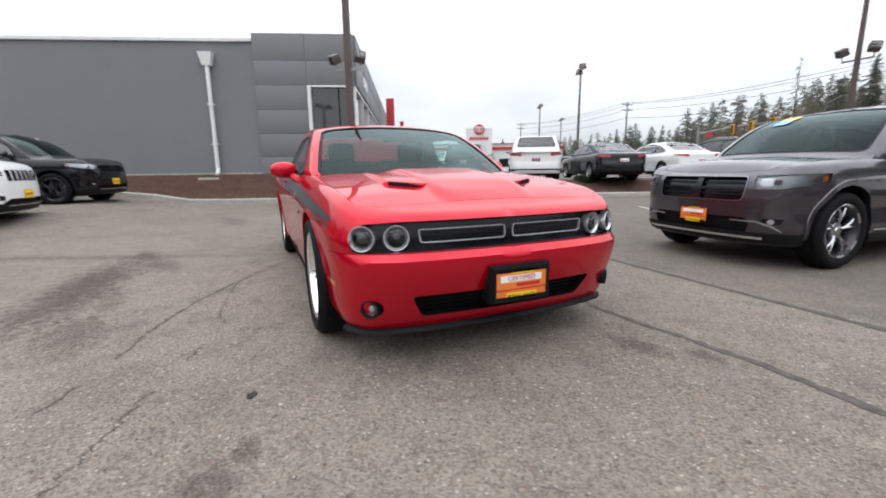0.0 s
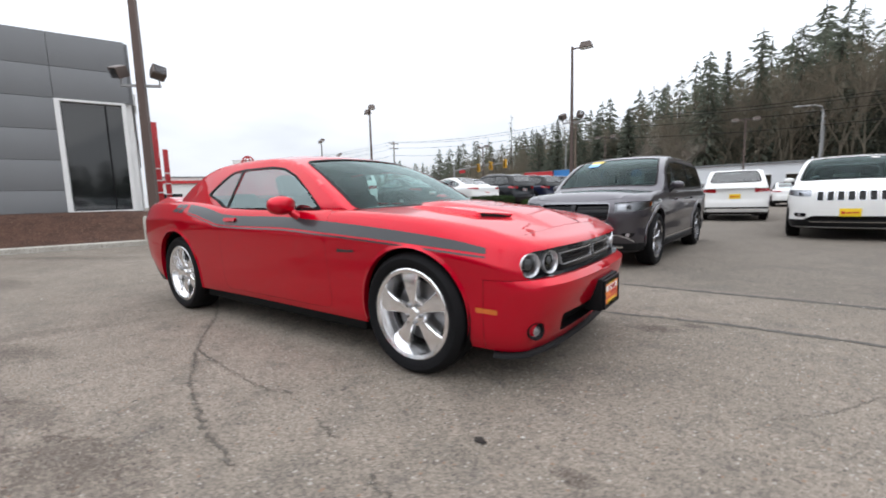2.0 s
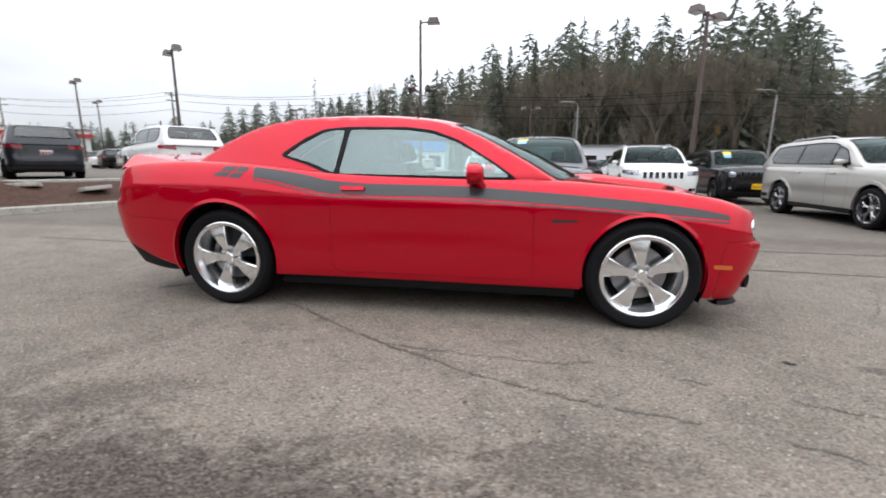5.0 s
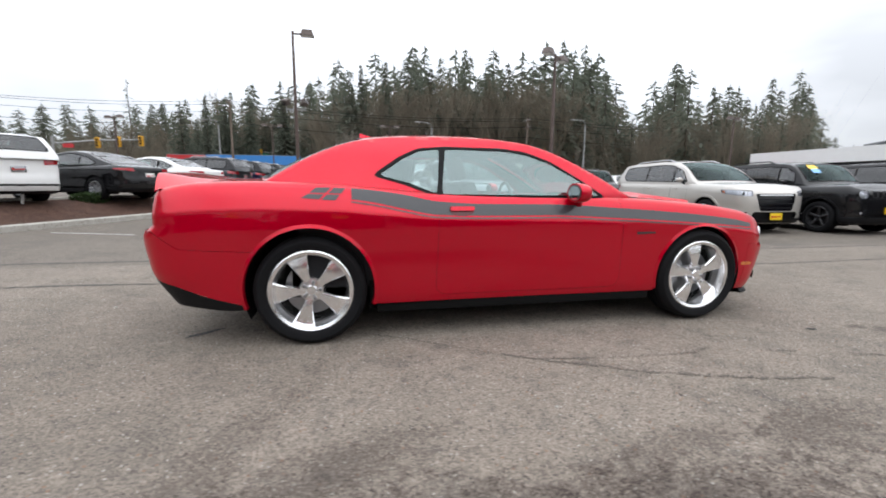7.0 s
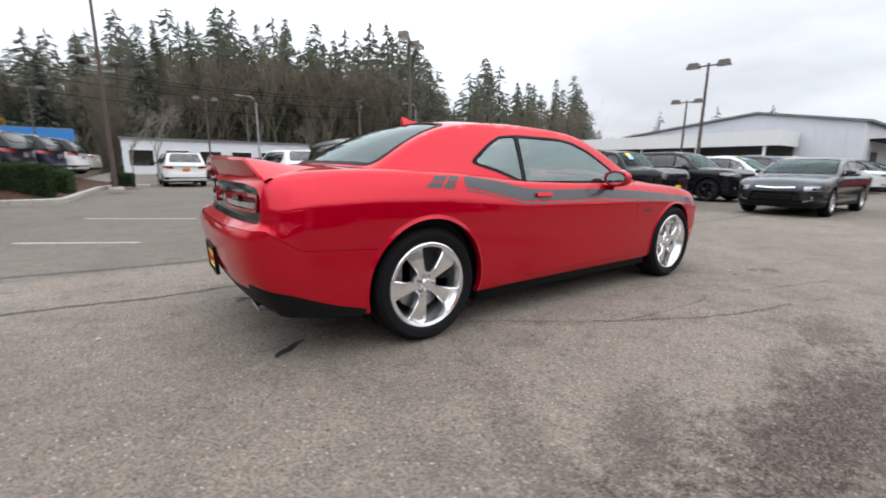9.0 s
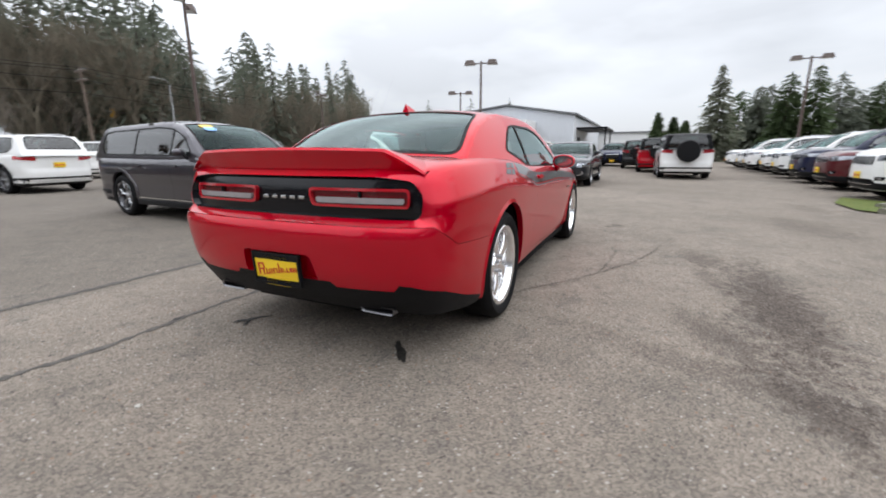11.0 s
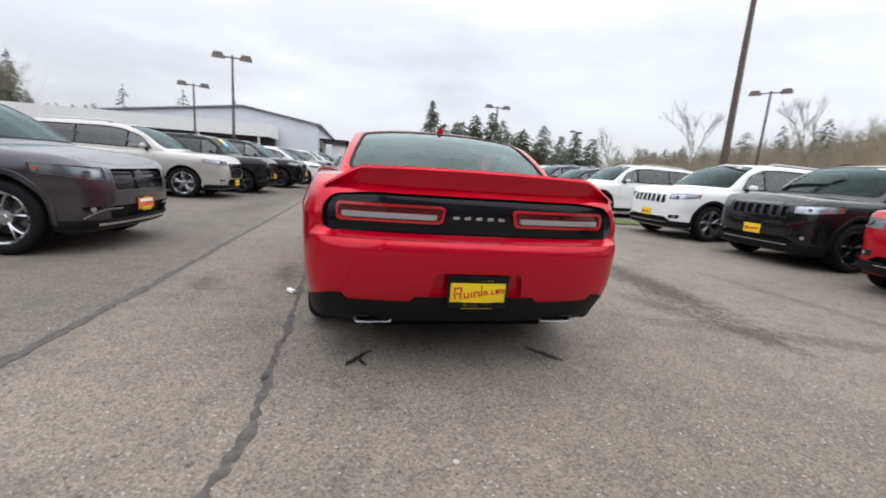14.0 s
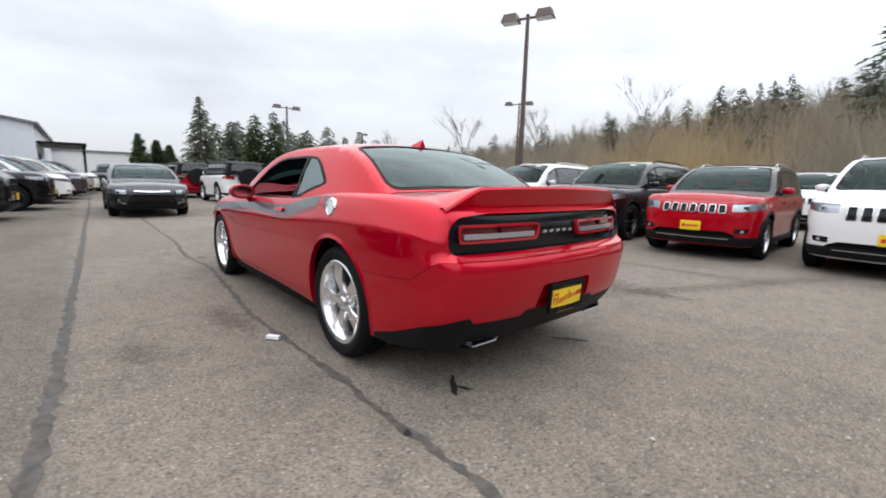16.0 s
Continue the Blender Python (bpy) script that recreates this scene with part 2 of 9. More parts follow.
def paint(name, color, metal=0.0, rough=0.32, dust=0.06, coat=1.5, edge=(1, 1, 1)):
    """Clear-coated car paint with faint road dust."""
    m, nt, links, b = nodes_of(name)
    setp(b, Metallic=metal, Roughness=rough, Coat_Weight=0.9, Coat_Roughness=0.03, Coat_IOR=coat, Specular_IOR_Level=0.05)
    b.inputs["Specular Tint"].default_value = (*edge, 1)
    n = noise_of(nt, links, 3.0, 6.0, 0.6)
    fl = noise_of(nt, links, 900.0, 1.0)
    c1 = mix_of(nt, links, ramp_of(nt, links, fl, 0.3, 0.7), tuple(c * 0.9 for c in color), tuple(min(1, c * 1.1) for c in color))
    k = nt.new("ShaderNodeMath")
    k.operation = "MULTIPLY"
    links.new(ramp_of(nt, links, n, 0.4, 0.75), k.inputs[0])
    k.inputs[1].default_value = dust
    c2 = mix_of(nt, links, k.outputs[0], c1, (0.3, 0.28, 0.26))
    links.new(c2, b.inputs["Base Color"])
    r = nt.new("ShaderNodeMapRange")
    r.inputs[3].default_value, r.inputs[4].default_value = 0.015, 0.045
    links.new(n, r.inputs[0])
    links.new(r.outputs[0], b.inputs["Coat Roughness"])
    return m


def glass(name, tint, gloss=0.02, ior=1.85, sheen=(1, 1, 1)):
    m, nt, links, b = nodes_of(name)
    nt.remove(b)
    out = nt["Material Output"]
    tr, gl, fr, mx = nt.new("ShaderNodeBsdfTransparent"), nt.new("ShaderNodeBsdfGlossy"), nt.new("ShaderNodeFresnel"), nt.new("ShaderNodeMixShader")
    tr.inputs[0].default_value = (*tint, 1)
    gl.inputs["Color"].default_value = (*sheen, 1)
    gl.inputs["Roughness"].default_value = gloss
    fr.inputs["IOR"].default_value = ior
    links.new(fr.outputs[0], mx.inputs[0])
    links.new(tr.outputs[0], mx.inputs[1])
    links.new(gl.outputs[0], mx.inputs[2])
    links.new(mx.outputs[0], out.inputs[0])
    return m


def rough_mix(name, c1, c2, scale, rough=0.9, c3=None, bump=0.4, bscale=40.0, dist=0.01, stretch=None):
    """Two or three colours mixed by noise, for bark, mulch, hedge and such."""
    m, nt, links, b = nodes_of(name)
    setp(b, Roughness=rough, Specular_IOR_Level=0.25)
    a = noise_of(nt, links, scale, 6.0, 0.6, stretch=stretch)
    c = mix_of(nt, links, ramp_of(nt, links, a, 0.35, 0.65), c1, c2)
    if c3:
        f = noise_of(nt, links, scale * 6, 4.0)
        c = mix_of(nt, links, ramp_of(nt, links, f, 0.52, 0.68), c, c3)
    links.new(c, b.inputs["Base Color"])
    if bump:
        bump_to(nt, links, b, noise_of(nt, links, bscale, 8.0), bump, dist)
    return m


def asphalt(name, stains=()):
    """Worn asphalt: fine stones in a warm grey binder, pale flecks, dark pits, stains and patches."""
    m, nt, links, b = nodes_of(name)
    setp(b, Roughness=0.85, Specular_IOR_Level=0.3)
    tc = nt.new("ShaderNodeTexCoord")
    big = noise_of(nt, links, 0.2, 5.0, 0.6)
    mid = noise_of(nt, links, 1.3, 6.0, 0.65)
    fine = noise_of(nt, links, 120.0, 3.0, 0.6)
    pit = noise_of(nt, links, 26.0, 3.0, 0.6)
    c = mix_of(nt, links, ramp_of(nt, links, big, 0.32, 0.7), (0.159, 0.1345, 0.11), (0.223, 0.19, 0.158))
    c = mix_of(nt, links, ramp_of(nt, links, mid, 0.5, 0.78), c, (0.114, 0.099, 0.082))
    blot = noise_of(nt, links, 5.0, 5.0, 0.7)
    c = mix_of(nt, links, ramp_of(nt, links, blot, 0.52, 0.75), c, (0.12, 0.106, 0.092))
    c = mix_of(nt, links, ramp_of(nt, links, blot, 0.42, 0.25), c, (0.246, 0.212, 0.173))

    def cells(scale):
        vor = nt.new("ShaderNodeTexVoronoi")
        vor.inputs["Scale"].default_value = scale
        links.new(tc.outputs["Object"], vor.inputs["Vector"])
        sep = nt.new("ShaderNodeSeparateColor")
        links.new(vor.outputs["Color"], sep.inputs[0])
        return vor, sep

    vor, hsv = cells(105.0)
    mul = nt.new("ShaderNodeMix")
    mul.data_type, mul.blend_type = "RGBA", "MULTIPLY"
    mul.inputs[0].default_value = 1.0
    links.new(c, mul.inputs[6])
    v = nt.new("ShaderNodeMapRange")
    v.inputs[3].default_value, v.inputs[4].default_value = 0.66, 1.34
    links.new(hsv.outputs[0], v.inputs[0])
    links.new(v.outputs[0], mul.inputs[7])
    c = mix_of(nt, links, ramp_of(nt, links, hsv.outputs[1], 0.986, 0.996), mul.outputs[2], (0.34, 0.32, 0.28))
    c = mix_of(nt, links, ramp_of(nt, links, pit, 0.38, 0.29), c, (0.07, 0.061, 0.052))
    # larger stones, pale and dark, worn free of the binder
    vor2, hsv2 = cells(46.0)
    near2 = ramp_of(nt, links, vor2.outputs["Distance"], 0.36, 0.22)
    for pick, lo, hi, col in ((0, 0.93, 0.96, (0.33, 0.31, 0.275)), (1, 0.9, 0.94, (0.075, 0.067, 0.058)), (2, 0.975, 0.985, (0.2, 0.125, 0.085))):
        f = nt.new("ShaderNodeMath")
        f.operation = "MULTIPLY"
        links.new(near2, f.inputs[0])
        links.new(ramp_of(nt, links, hsv2.outputs[pick], lo, hi), f.inputs[1])
        c = mix_of(nt, links, f.outputs[0], c, col)
    # the northern half of the lot was laid later, in a darker mix, up to the long seam
    sx = nt.new("ShaderNodeSeparateXYZ")
    links.new(tc.outputs["Object"], sx.inputs[0])
    c = mix_of(nt, links, ramp_of(nt, links, sx.outputs[1], 2.2, 2.4), c, mix_of(nt, links, 0.3, c, (0.055, 0.052, 0.047)))
    # oil, damp and dirt: broken blotches of their own shapes
    ragged = noise_of(nt, links, 11.0, 12.0, 0.86)
    worn = nt.new("ShaderNodeMapRange")
    worn.inputs[3].default_value, worn.inputs[4].default_value = 0.4, 1.1
    links.new(hsv.outputs[2], worn.inputs[0])
    for x, y, rx, ry, turn, deep in stains:
        mp = nt.new("ShaderNodeMapping")
        mp.vector_type = "TEXTURE"
        mp.inputs["Location"].default_value, mp.inputs["Rotation"].default_value, mp.inputs["Scale"].default_value = (x, y, 0), (0, 0, turn), (rx, ry, 1)
        links.new(tc.outputs["Object"], mp.inputs[0])
        ln = nt.new("ShaderNodeVectorMath")
        ln.operation = "LENGTH"
        links.new(mp.outputs[0], ln.inputs[0])
        ad = nt.new("ShaderNodeMath")
        ad.operation = "MULTIPLY_ADD"
        links.new(ragged, ad.inputs[0])
        ad.inputs[1].default_value = 5.0
        links.new(ln.outputs["Value"], ad.inputs[2])
        mr = nt.new("ShaderNodeMapRange")
        mr.inputs[1].default_value, mr.inputs[2].default_value, mr.inputs[3].default_value, mr.inputs[4].default_value = 2.95, 3.65, deep, 0.0
        links.new(ad.outputs[0], mr.inputs[0])
        sp = nt.new("ShaderNodeMath")
        sp.operation = "MULTIPLY"
        links.new(mr.outputs[0], sp.inputs[0])
        links.new(worn.outputs[0], sp.inputs[1])
        c = mix_of(nt, links, sp.outputs[0], c, (0.04, 0.029, 0.024))
    links.new(c, b.inputs["Base Color"])
    hgt = nt.new("ShaderNodeMath")
    hgt.operation = "ADD"
    links.new(fine, hgt.inputs[0])
    links.new(vor.outputs["Distance"], hgt.inputs[1])
    bump_to(nt, links, b, hgt.outputs[0], 0.4, 0.004)
    r = nt.new("ShaderNodeMapRange")
    r.inputs[3].default_value, r.inputs[4].default_value = 0.95, 0.75
    links.new(ramp_of(nt, links, mid, 0.55, 0.8), r.inputs[0])
    links.new(r.outputs[0], b.inputs["Roughness"])
    return m


def foliage(name, c1, c2, rough=0.75):
    m, nt, links, b = nodes_of(name)
    setp(b, Roughness=rough, Specular_IOR_Level=0.25)
    g = nt.new("ShaderNodeNewGeometry")
    n = noise_of(nt, links, 0.5, 3.0)
    c = mix_of(nt, links, g.outputs["Random Per Island"], c1, c2)
    c = mix_of(nt, links, ramp_of(nt, links, n, 0.35, 0.7), c, tuple(0.5 * (a + d) * 0.7 for a, d in zip(c1, c2)))
    oi = nt.new("ShaderNodeObjectInfo")
    k = nt.new("ShaderNodeMapRange")
    k.inputs[3].default_value, k.inputs[4].default_value = 0.75, 1.25
    links.new(oi.outputs["Random"], k.inputs[0])
    mul = nt.new("ShaderNodeMix")
    mul.data_type, mul.blend_type = "RGBA", "MULTIPLY"
    mul.inputs[0].default_value = 1.0
    links.new(c, mul.inputs[6])
    links.new(k.outputs[0], mul.inputs[7])
    links.new(mul.outputs[2], b.inputs["Base Color"])
    # light shines through the thin leaves
    tr, mx = nt.new("ShaderNodeBsdfTranslucent"), nt.new("ShaderNodeMixShader")
    links.new(mul.outputs[2], tr.inputs[0])
    mx.inputs[0].default_value = 0.5
    links.new(b.outputs[0], mx.inputs[1])
    links.new(tr.outputs[0], mx.inputs[2])
    links.new(mx.outputs[0], nt["Material Output"].inputs[0])
    return m


RED = paint("red_paint", (0.54, 0.0, 0.018), 0.55, 0.33, 0.0, 1.48, (0.9, 0.1, 0.13))
CHARCOAL = paint("granite_paint", (0.062, 0.056, 0.066), 0.7, 0.3, 0.01, 1.6)
BLACK = paint("black_paint", (0.006, 0.006, 0.007), 0.0, 0.3, 0.01)
WHITE = paint("white_paint", (0.78, 0.78, 0.77), 0.0, 0.35)
SILVER = paint("champagne_paint", (0.5, 0.475, 0.44), 0.5)
GREY = paint("steel_grey_paint", (0.022, 0.024, 0.03), 0.5, 0.3, 0.008, 1.55)
DEEP_RED = paint("deep_red_paint", (0.36, 0.001, 0.009), 0.0, 0.3, 0.004, 1.38)
NAVY = paint("navy_paint", (0.012, 0.016, 0.045), 0.2)
MAROON = paint("maroon_paint", (0.09, 0.012, 0.015), 0.3)
STRIPE = plain("graphite_stripe", (0.03, 0.03, 0.034), 0.34, 0.0, 0.06, coat=0.6, spec=0.4)
TRIM = plain("black_plastic", (0.008, 0.008, 0.009), 0.5, 0, 0.15, 8, 0.15, 300, spec=0.14)
GLOSSBLACK = plain("gloss_black", (0.004, 0.004, 0.006), 0.15, 0, 0.05, coat=0.25, spec=0.25)
RUBBER = plain("tyre_rubber", (0.008, 0.008, 0.009), 0.7, 0, 0.2, 9, 0.2, 80, spec=0.12)
UNDER = plain("underbody", (0.006, 0.006, 0.006), 0.9, spec=0.1)
CHROME = plain("polished_alloy", (0.82, 0.82, 0.83), 0.09, 1.0, 0.03)
ALLOY = plain("satin_alloy", (0.5, 0.5, 0.52), 0.28, 1.0, 0.06)
DARKALLOY = plain("dark_alloy", (0.09, 0.09, 0.095), 0.35, 0.9, 0.08)
GREYALLOY = plain("grey_alloy", (0.2, 0.2, 0.21), 0.3, 1.0, 0.06)
STEEL = plain("brake_steel", (0.3, 0.3, 0.31), 0.4, 1.0, 0.15, 20)
GLASS = glass("clear_tinted_glass", (0.86, 0.96, 0.94), 0.02, 2.1)
DARKGLASS = glass("privacy_glass", (0.26, 0.29, 0.29))
SIDEGLASS = glass("door_glass", (0.6, 0.8, 0.79), 0.02, 2.5, (0.83, 1.0, 0.99))
REARGLASS = glass("rear_window_glass", (0.48, 0.74, 0.71), 0.02, 1.48, (0.86, 1.0, 0.99))
SCREEN = glass("windscreen_glass", (0.3, 0.5, 0.47), 0.02, 1.24, (0.82, 1.0, 0.98))
LENS = glass("lamp_lens", (0.9, 0.92, 0.94), 0.02, 1.5)
WHEEL = plain("polished_wheel", (0.93, 0.93, 0.94), 0.2, 0.95, 0.04, 20)
REDLENS = plain("red_lens", (0.38, 0.004, 0.012), 0.12, 0, 0.1, 12, coat=1.0)
WELLRED = plain("deep_red_lens", (0.12, 0.002, 0.006), 0.2, 0, 0.15, 12, coat=0.6)
AMBER = plain("amber_lens", (0.6, 0.13, 0.015), 0.2, 0, 0.08, coat=1.0)
LAMPWHITE = plain("lamp_reflector", (0.66, 0.66, 0.69), 0.18, 0.7, 0.1, 40)
SEAT = plain("dark_seat_cloth", (0.03, 0.03, 0.033), 0.85, 0, 0.15, 12, 0.2, 300, spec=0.2)
DASH = plain("dark_dashboard", (0.022, 0.022, 0.024), 0.7, 0, 0.1, spec=0.2)
PLATE_YELLOW = plain("yellow_plate", (0.82, 0.56, 0.012), 0.4, 0, 0.05, coat=0.3)
PLATE_ORANGE = plain("orange_plate", (0.78, 0.2, 0.03), 0.4, 0, 0.08, coat=0.3)
PALELENS = plain("pale_tail_lens", (0.33, 0.31, 0.32), 0.15, 0.2, 0.12, 20, coat=1.0)
INK_RED = plain("red_ink", (0.5, 0.02, 0.015), 0.45)
INK_WHITE = plain("white_ink", (0.8, 0.8, 0.78), 0.5)
STICKER_BLUE = plain("blue_sticker", (0.22, 0.48, 0.8), 0.5)

# ---------------------------------------------------------------- cars
def loop_sheet(outline, holes, step, fn, edge=None, within=(), extra=None):
    """As sheet(), with uneven steps, further outlines to stay within, and extra points."""
    from mathutils.geometry import delaunay_2d_cdt
    sx, sz = step if isinstance(step, tuple) else (step, step)
    e = edge or min(sx, sz)
    ins = [dense(np.array(p, float), e) for p in (outline, *within)]
    outs = [dense(np.array(p, float), e) for p in holes]
    lo, hi = np.max([p.min(0) for p in ins], 0), np.min([p.max(0) for p in ins], 0)
    nx, ny = max(1, int((hi[0] - lo[0]) / sx)), max(1, int((hi[1] - lo[1]) / sz))
    grid = np.stack(np.meshgrid(np.linspace(lo[0], hi[0], nx + 2), np.linspace(lo[1], hi[1], ny + 2)), -1).reshape(-1, 2)
    if extra is not None:
        grid = np.concatenate([grid[~(np.abs(grid[:, None] - extra[None]) < (0.5 * sx, 0.4 * sz)).all(-1).any(1)], extra]) if len(extra) < 2500 else np.concatenate([grid, extra])

    def good(p):
        ok = np.ones(len(p), bool)
        for q in ins:
            ok &= inside(q, p)
        for q in outs:
            ok &= ~inside(q, p)
        return ok

    grid = grid[good(grid)]
    for p in ins + outs:
        grid = grid[~near(p, grid, 0.3 * min(sx, sz))]
    pts, edges = [], []
    for p in ins + outs:
        k = len(pts)
        pts += list(p)
        edges += [(k + i, k + (i + 1) % len(p)) for i in range(len(p))]
    pts += list(grid)
    vs, _, fs, *_ = delaunay_2d_cdt([Vector(p) for p in pts], edges, [], 0, 1e-6)
    v2 = np.array([tuple(v) for v in vs])
    tri = np.array([f for f in fs if len(f) == 3])
    tri = tri[good(v2[tri].mean(1))]
    used, tri = np.unique(tri, return_inverse=True)
    tri = tri.reshape(-1, 3)
    v2 = v2[used]
    x, y, z = fn(v2[:, 0], v2[:, 1])
    return np.stack([x + 0 * v2[:, 0], y + 0 * v2[:, 0], z + 0 * v2[:, 0]], 1), tri


class Shell:
    """The outer skin of a car's lower body: a plan outline, inset by height, and a crowned lid."""

    def __init__(self, spec):
        plan = spec["plan"]
        ext = [(plan[1][0], -plan[1][1])] + list(plan) + [(plan[-2][0], -plan[-2][1])]
        p = spline(ext, 40)[40:-40]
        p = p[: 40 * (len(plan) - 1) + 1]
        d = np.gradient(p, axis=0)
        self.s = np.r_[0, np.cumsum(np.hypot(*np.diff(p, axis=0).T))]
        d /= np.linalg.norm(d, axis=1, keepdims=True)
        self.x, self.y, self.nx, self.ny = p[:, 0], p[:, 1], d[:, 1].copy(), -d[:, 0]
        self.nx[0], self.nx[-1], self.ny[0], self.ny[-1] = 1.0, -1.0, 0.0, 0.0
        self.long = self.s[-1]
        self.top, self.bot = curve(spec["top"]), curve(spec["bot"])
        self.low = [curve(spec[k]) for k in ("front_low", "side_low", "rear_low")]
        self.roll = [curve(spec[k]) for k in ("front_top", "side_top", "rear_top")]
        self.crown, self.extra, self.tuck = curve(spec["crown"]), spec.get("extra"), spec.get("tuck")
        self.depths = spec.get("depths", (0.006, 0.018, 0.034))
        ss = np.linspace(0, self.long, int(self.long / 0.045))
        self.samples = ss
        bx, by, bz = self.at(ss, self.ztop(ss))
        o = np.argsort(bx)
        self.bx, self.by, self.bz = bx[o], -by[o], bz[o]
        self.edge = np.stack([bx, -by], 1)

    def ztop(self, s):
        return self.top(np.interp(s, self.s, self.x))

    def zbot(self, s):
        return self.bot(np.interp(s, self.s, self.x))

    def at(self, s, z, off=0.0):
        x, y, nx, ny = (np.interp(s, self.s, a) for a in (self.x, self.y, self.nx, self.ny))
        zt = self.top(x)
        w = (np.maximum(nx, 0) ** 2, ny**2, np.maximum(-nx, 0) ** 2)
        d = sum(k * (a(z) + b(np.maximum(zt - z, 0))) for k, a, b in zip(w, self.low, self.roll)) - off
        if self.tuck:
            x0, x1, amount, z1 = self.tuck
            d = d + amount * np.clip((x0 - x) / (x0 - x1), 0, 1) ** 1.5 * np.clip((z1 - z) / 0.3, 0, 2) ** 1.4 * (1 - 0.6 * np.maximum(-nx, 0) ** 4)
        return x - nx * d, -np.maximum(y - ny * d, 0), z

    def side(self, x):
        return np.interp(-np.asarray(x, float), -self.x, self.s)

    def front(self, y):
        k = np.argmax(self.nx < 0.25)
        return np.interp(np.abs(y), self.y[:k], self.s[:k])

    def rear(self, y):
        k = len(self.s) - np.argmax((self.nx > -0.25)[::-1])
        return np.interp(-np.abs(y), -self.y[k:], self.s[k:])

    def outline(self):
        s = self.samples
        return np.concatenate([np.stack([s, self.zbot(s)], 1), np.stack([s, self.ztop(s)], 1)[::-1]])

    def rows(self):
        s = self.samples[1:-1]
        return np.concatenate([np.stack([s, self.ztop(s) - d], 1) for d in self.depths])

    def lid(self, x, y):
        w, e = np.interp(x, self.bx, self.by), np.interp(x, self.bx, self.bz)
        k = np.clip(np.abs(y) / np.maximum(w, 1e-3), 0, 1)
        ends = np.clip(np.minimum(self.bx[-1] - x, x - self.bx[0]) / 0.14, 0, 1)
        z = e + self.crown(x) * (1 - k**2.2) * np.sin(ends * math.pi / 2)
        if self.extra:
            z = z + self.extra(x, y) * (1 - k**8)
        return x, y, z

    def inset(self, d):
        """The lid's edge moved inwards, over both halves."""
        x, y, _ = self.at(self.samples, self.ztop(self.samples), -d)
        p = np.stack([x, -y], 1)
        return np.concatenate([p, (p * (1, -1))[::-1][1:-1]])

    def xz(self, poly):
        """A polygon given by x and z on the side, as s and z."""
        p = np.array(poly, float)
        return np.stack([self.side(p[:, 0]), p[:, 1]], 1)

    def yz(self, poly, end="front"):
        p = np.array(poly, float)
        if end == "front":
            s = self.front(p[:, 0])
            return np.stack([np.where(p[:, 0] < 0, -s, s), p[:, 1]], 1)
        s = self.rear(p[:, 0])
        return np.stack([np.where(p[:, 0] < 0, 2 * self.long - s, s), p[:, 1]], 1)

    def full(self, s, z, off=0.0):
        """As at(), over both halves: s below 0 or past the end lies on the car's left."""
        s = np.asarray(s, float)
        left = (s < 0) | (s > self.long)
        x, y, z = self.at(np.where(s < 0, -s, np.where(s > self.long, 2 * self.long - s, s)), z, off)
        return x, np.where(left, -y, y), z


class Cabin:
    """The upper body: a side surface, and a skin from rail to rail."""

    def __init__(self, spec):
        p = spline(spec["rail"], 10)
        t = np.r_[0, np.cumsum(np.hypot(*np.diff(p, axis=0).T))]
        n = int(t[-1] / 0.05)
        self.t = np.linspace(0, t[-1], n)
        self.rx, self.rz = np.interp(self.t, t, p[:, 0]), np.interp(self.t, t, p[:, 1])
        self.long, self.wide = t[-1], spec["wide"]
        self.bx, self.bz = curve([(a * self.long, b) for a, b in spec["bow_x"]]), curve([(a * self.long, b) for a, b in spec["bow_z"]])
        self.foot = spec["foot"]

    def side(self, x, z, off=0.0):
        return x, -(self.wide(x, z) + off), z

    def skin(self, t, q, off=0.0):
        x, z = np.interp(t, self.t, self.rx), np.interp(t, self.t, self.rz)
        w = self.wide(x, z)
        dx, dz = np.gradient(self.rx), np.gradient(self.rz)
        nx, nz = np.interp(t, self.t, -dz), np.interp(t, self.t, dx)
        nn = np.hypot(nx, nz)
        k = -off / np.maximum(nn, 1e-6)
        return x + self.bx(t) * (1 - q * q) + nx * k, q * w, z + self.bz(t) * (1 - np.abs(q) ** 2.6) + nz * k

    def at_x(self, x):
        """The way along the rail to the first place with this x, from the front."""
        return np.interp(-x, -self.rx, self.t)

    def outline(self):
        rail = np.stack([self.rx, self.rz], 1)
        return np.concatenate([rail, [(self.rx[-1], self.foot), (self.rx[0], self.foot)]])


def ring_of(outer, inner, step, fn, edge=None):
    return loop_sheet(outer, [inner], step, fn, edge)


def make_tyre(parent, r, wide, rim):
    bm = bmesh.new()
    h = wide / 2
    add_lathe(bm, [(rim - 0.012, -h * 0.7), (rim + 0.004, -h * 0.9), (rim + (r - rim) * 0.3, -h), (rim + (r - rim) * 0.62, -h * 1.02), (r - 0.022, -h * 0.93), (r - 0.006, -h * 0.78),
                   (r, -h * 0.6), (r - 0.004, -h * 0.32), (r - 0.004, -h * 0.3), (r, -h * 0.28), (r, h * 0.28), (r - 0.004, h * 0.3), (r, h * 0.34), (r, h * 0.6), (r - 0.02, h * 0.93), (rim + (r - rim) * 0.4, h), (rim, h * 0.85)], 40)
    return part("tyre", bm, RUBBER, parent)


def spoke_pts(a, r, w, y):
    c, s = math.cos(a), math.sin(a)
    return Vector((r * c - w * s, y, r * s + w * c))


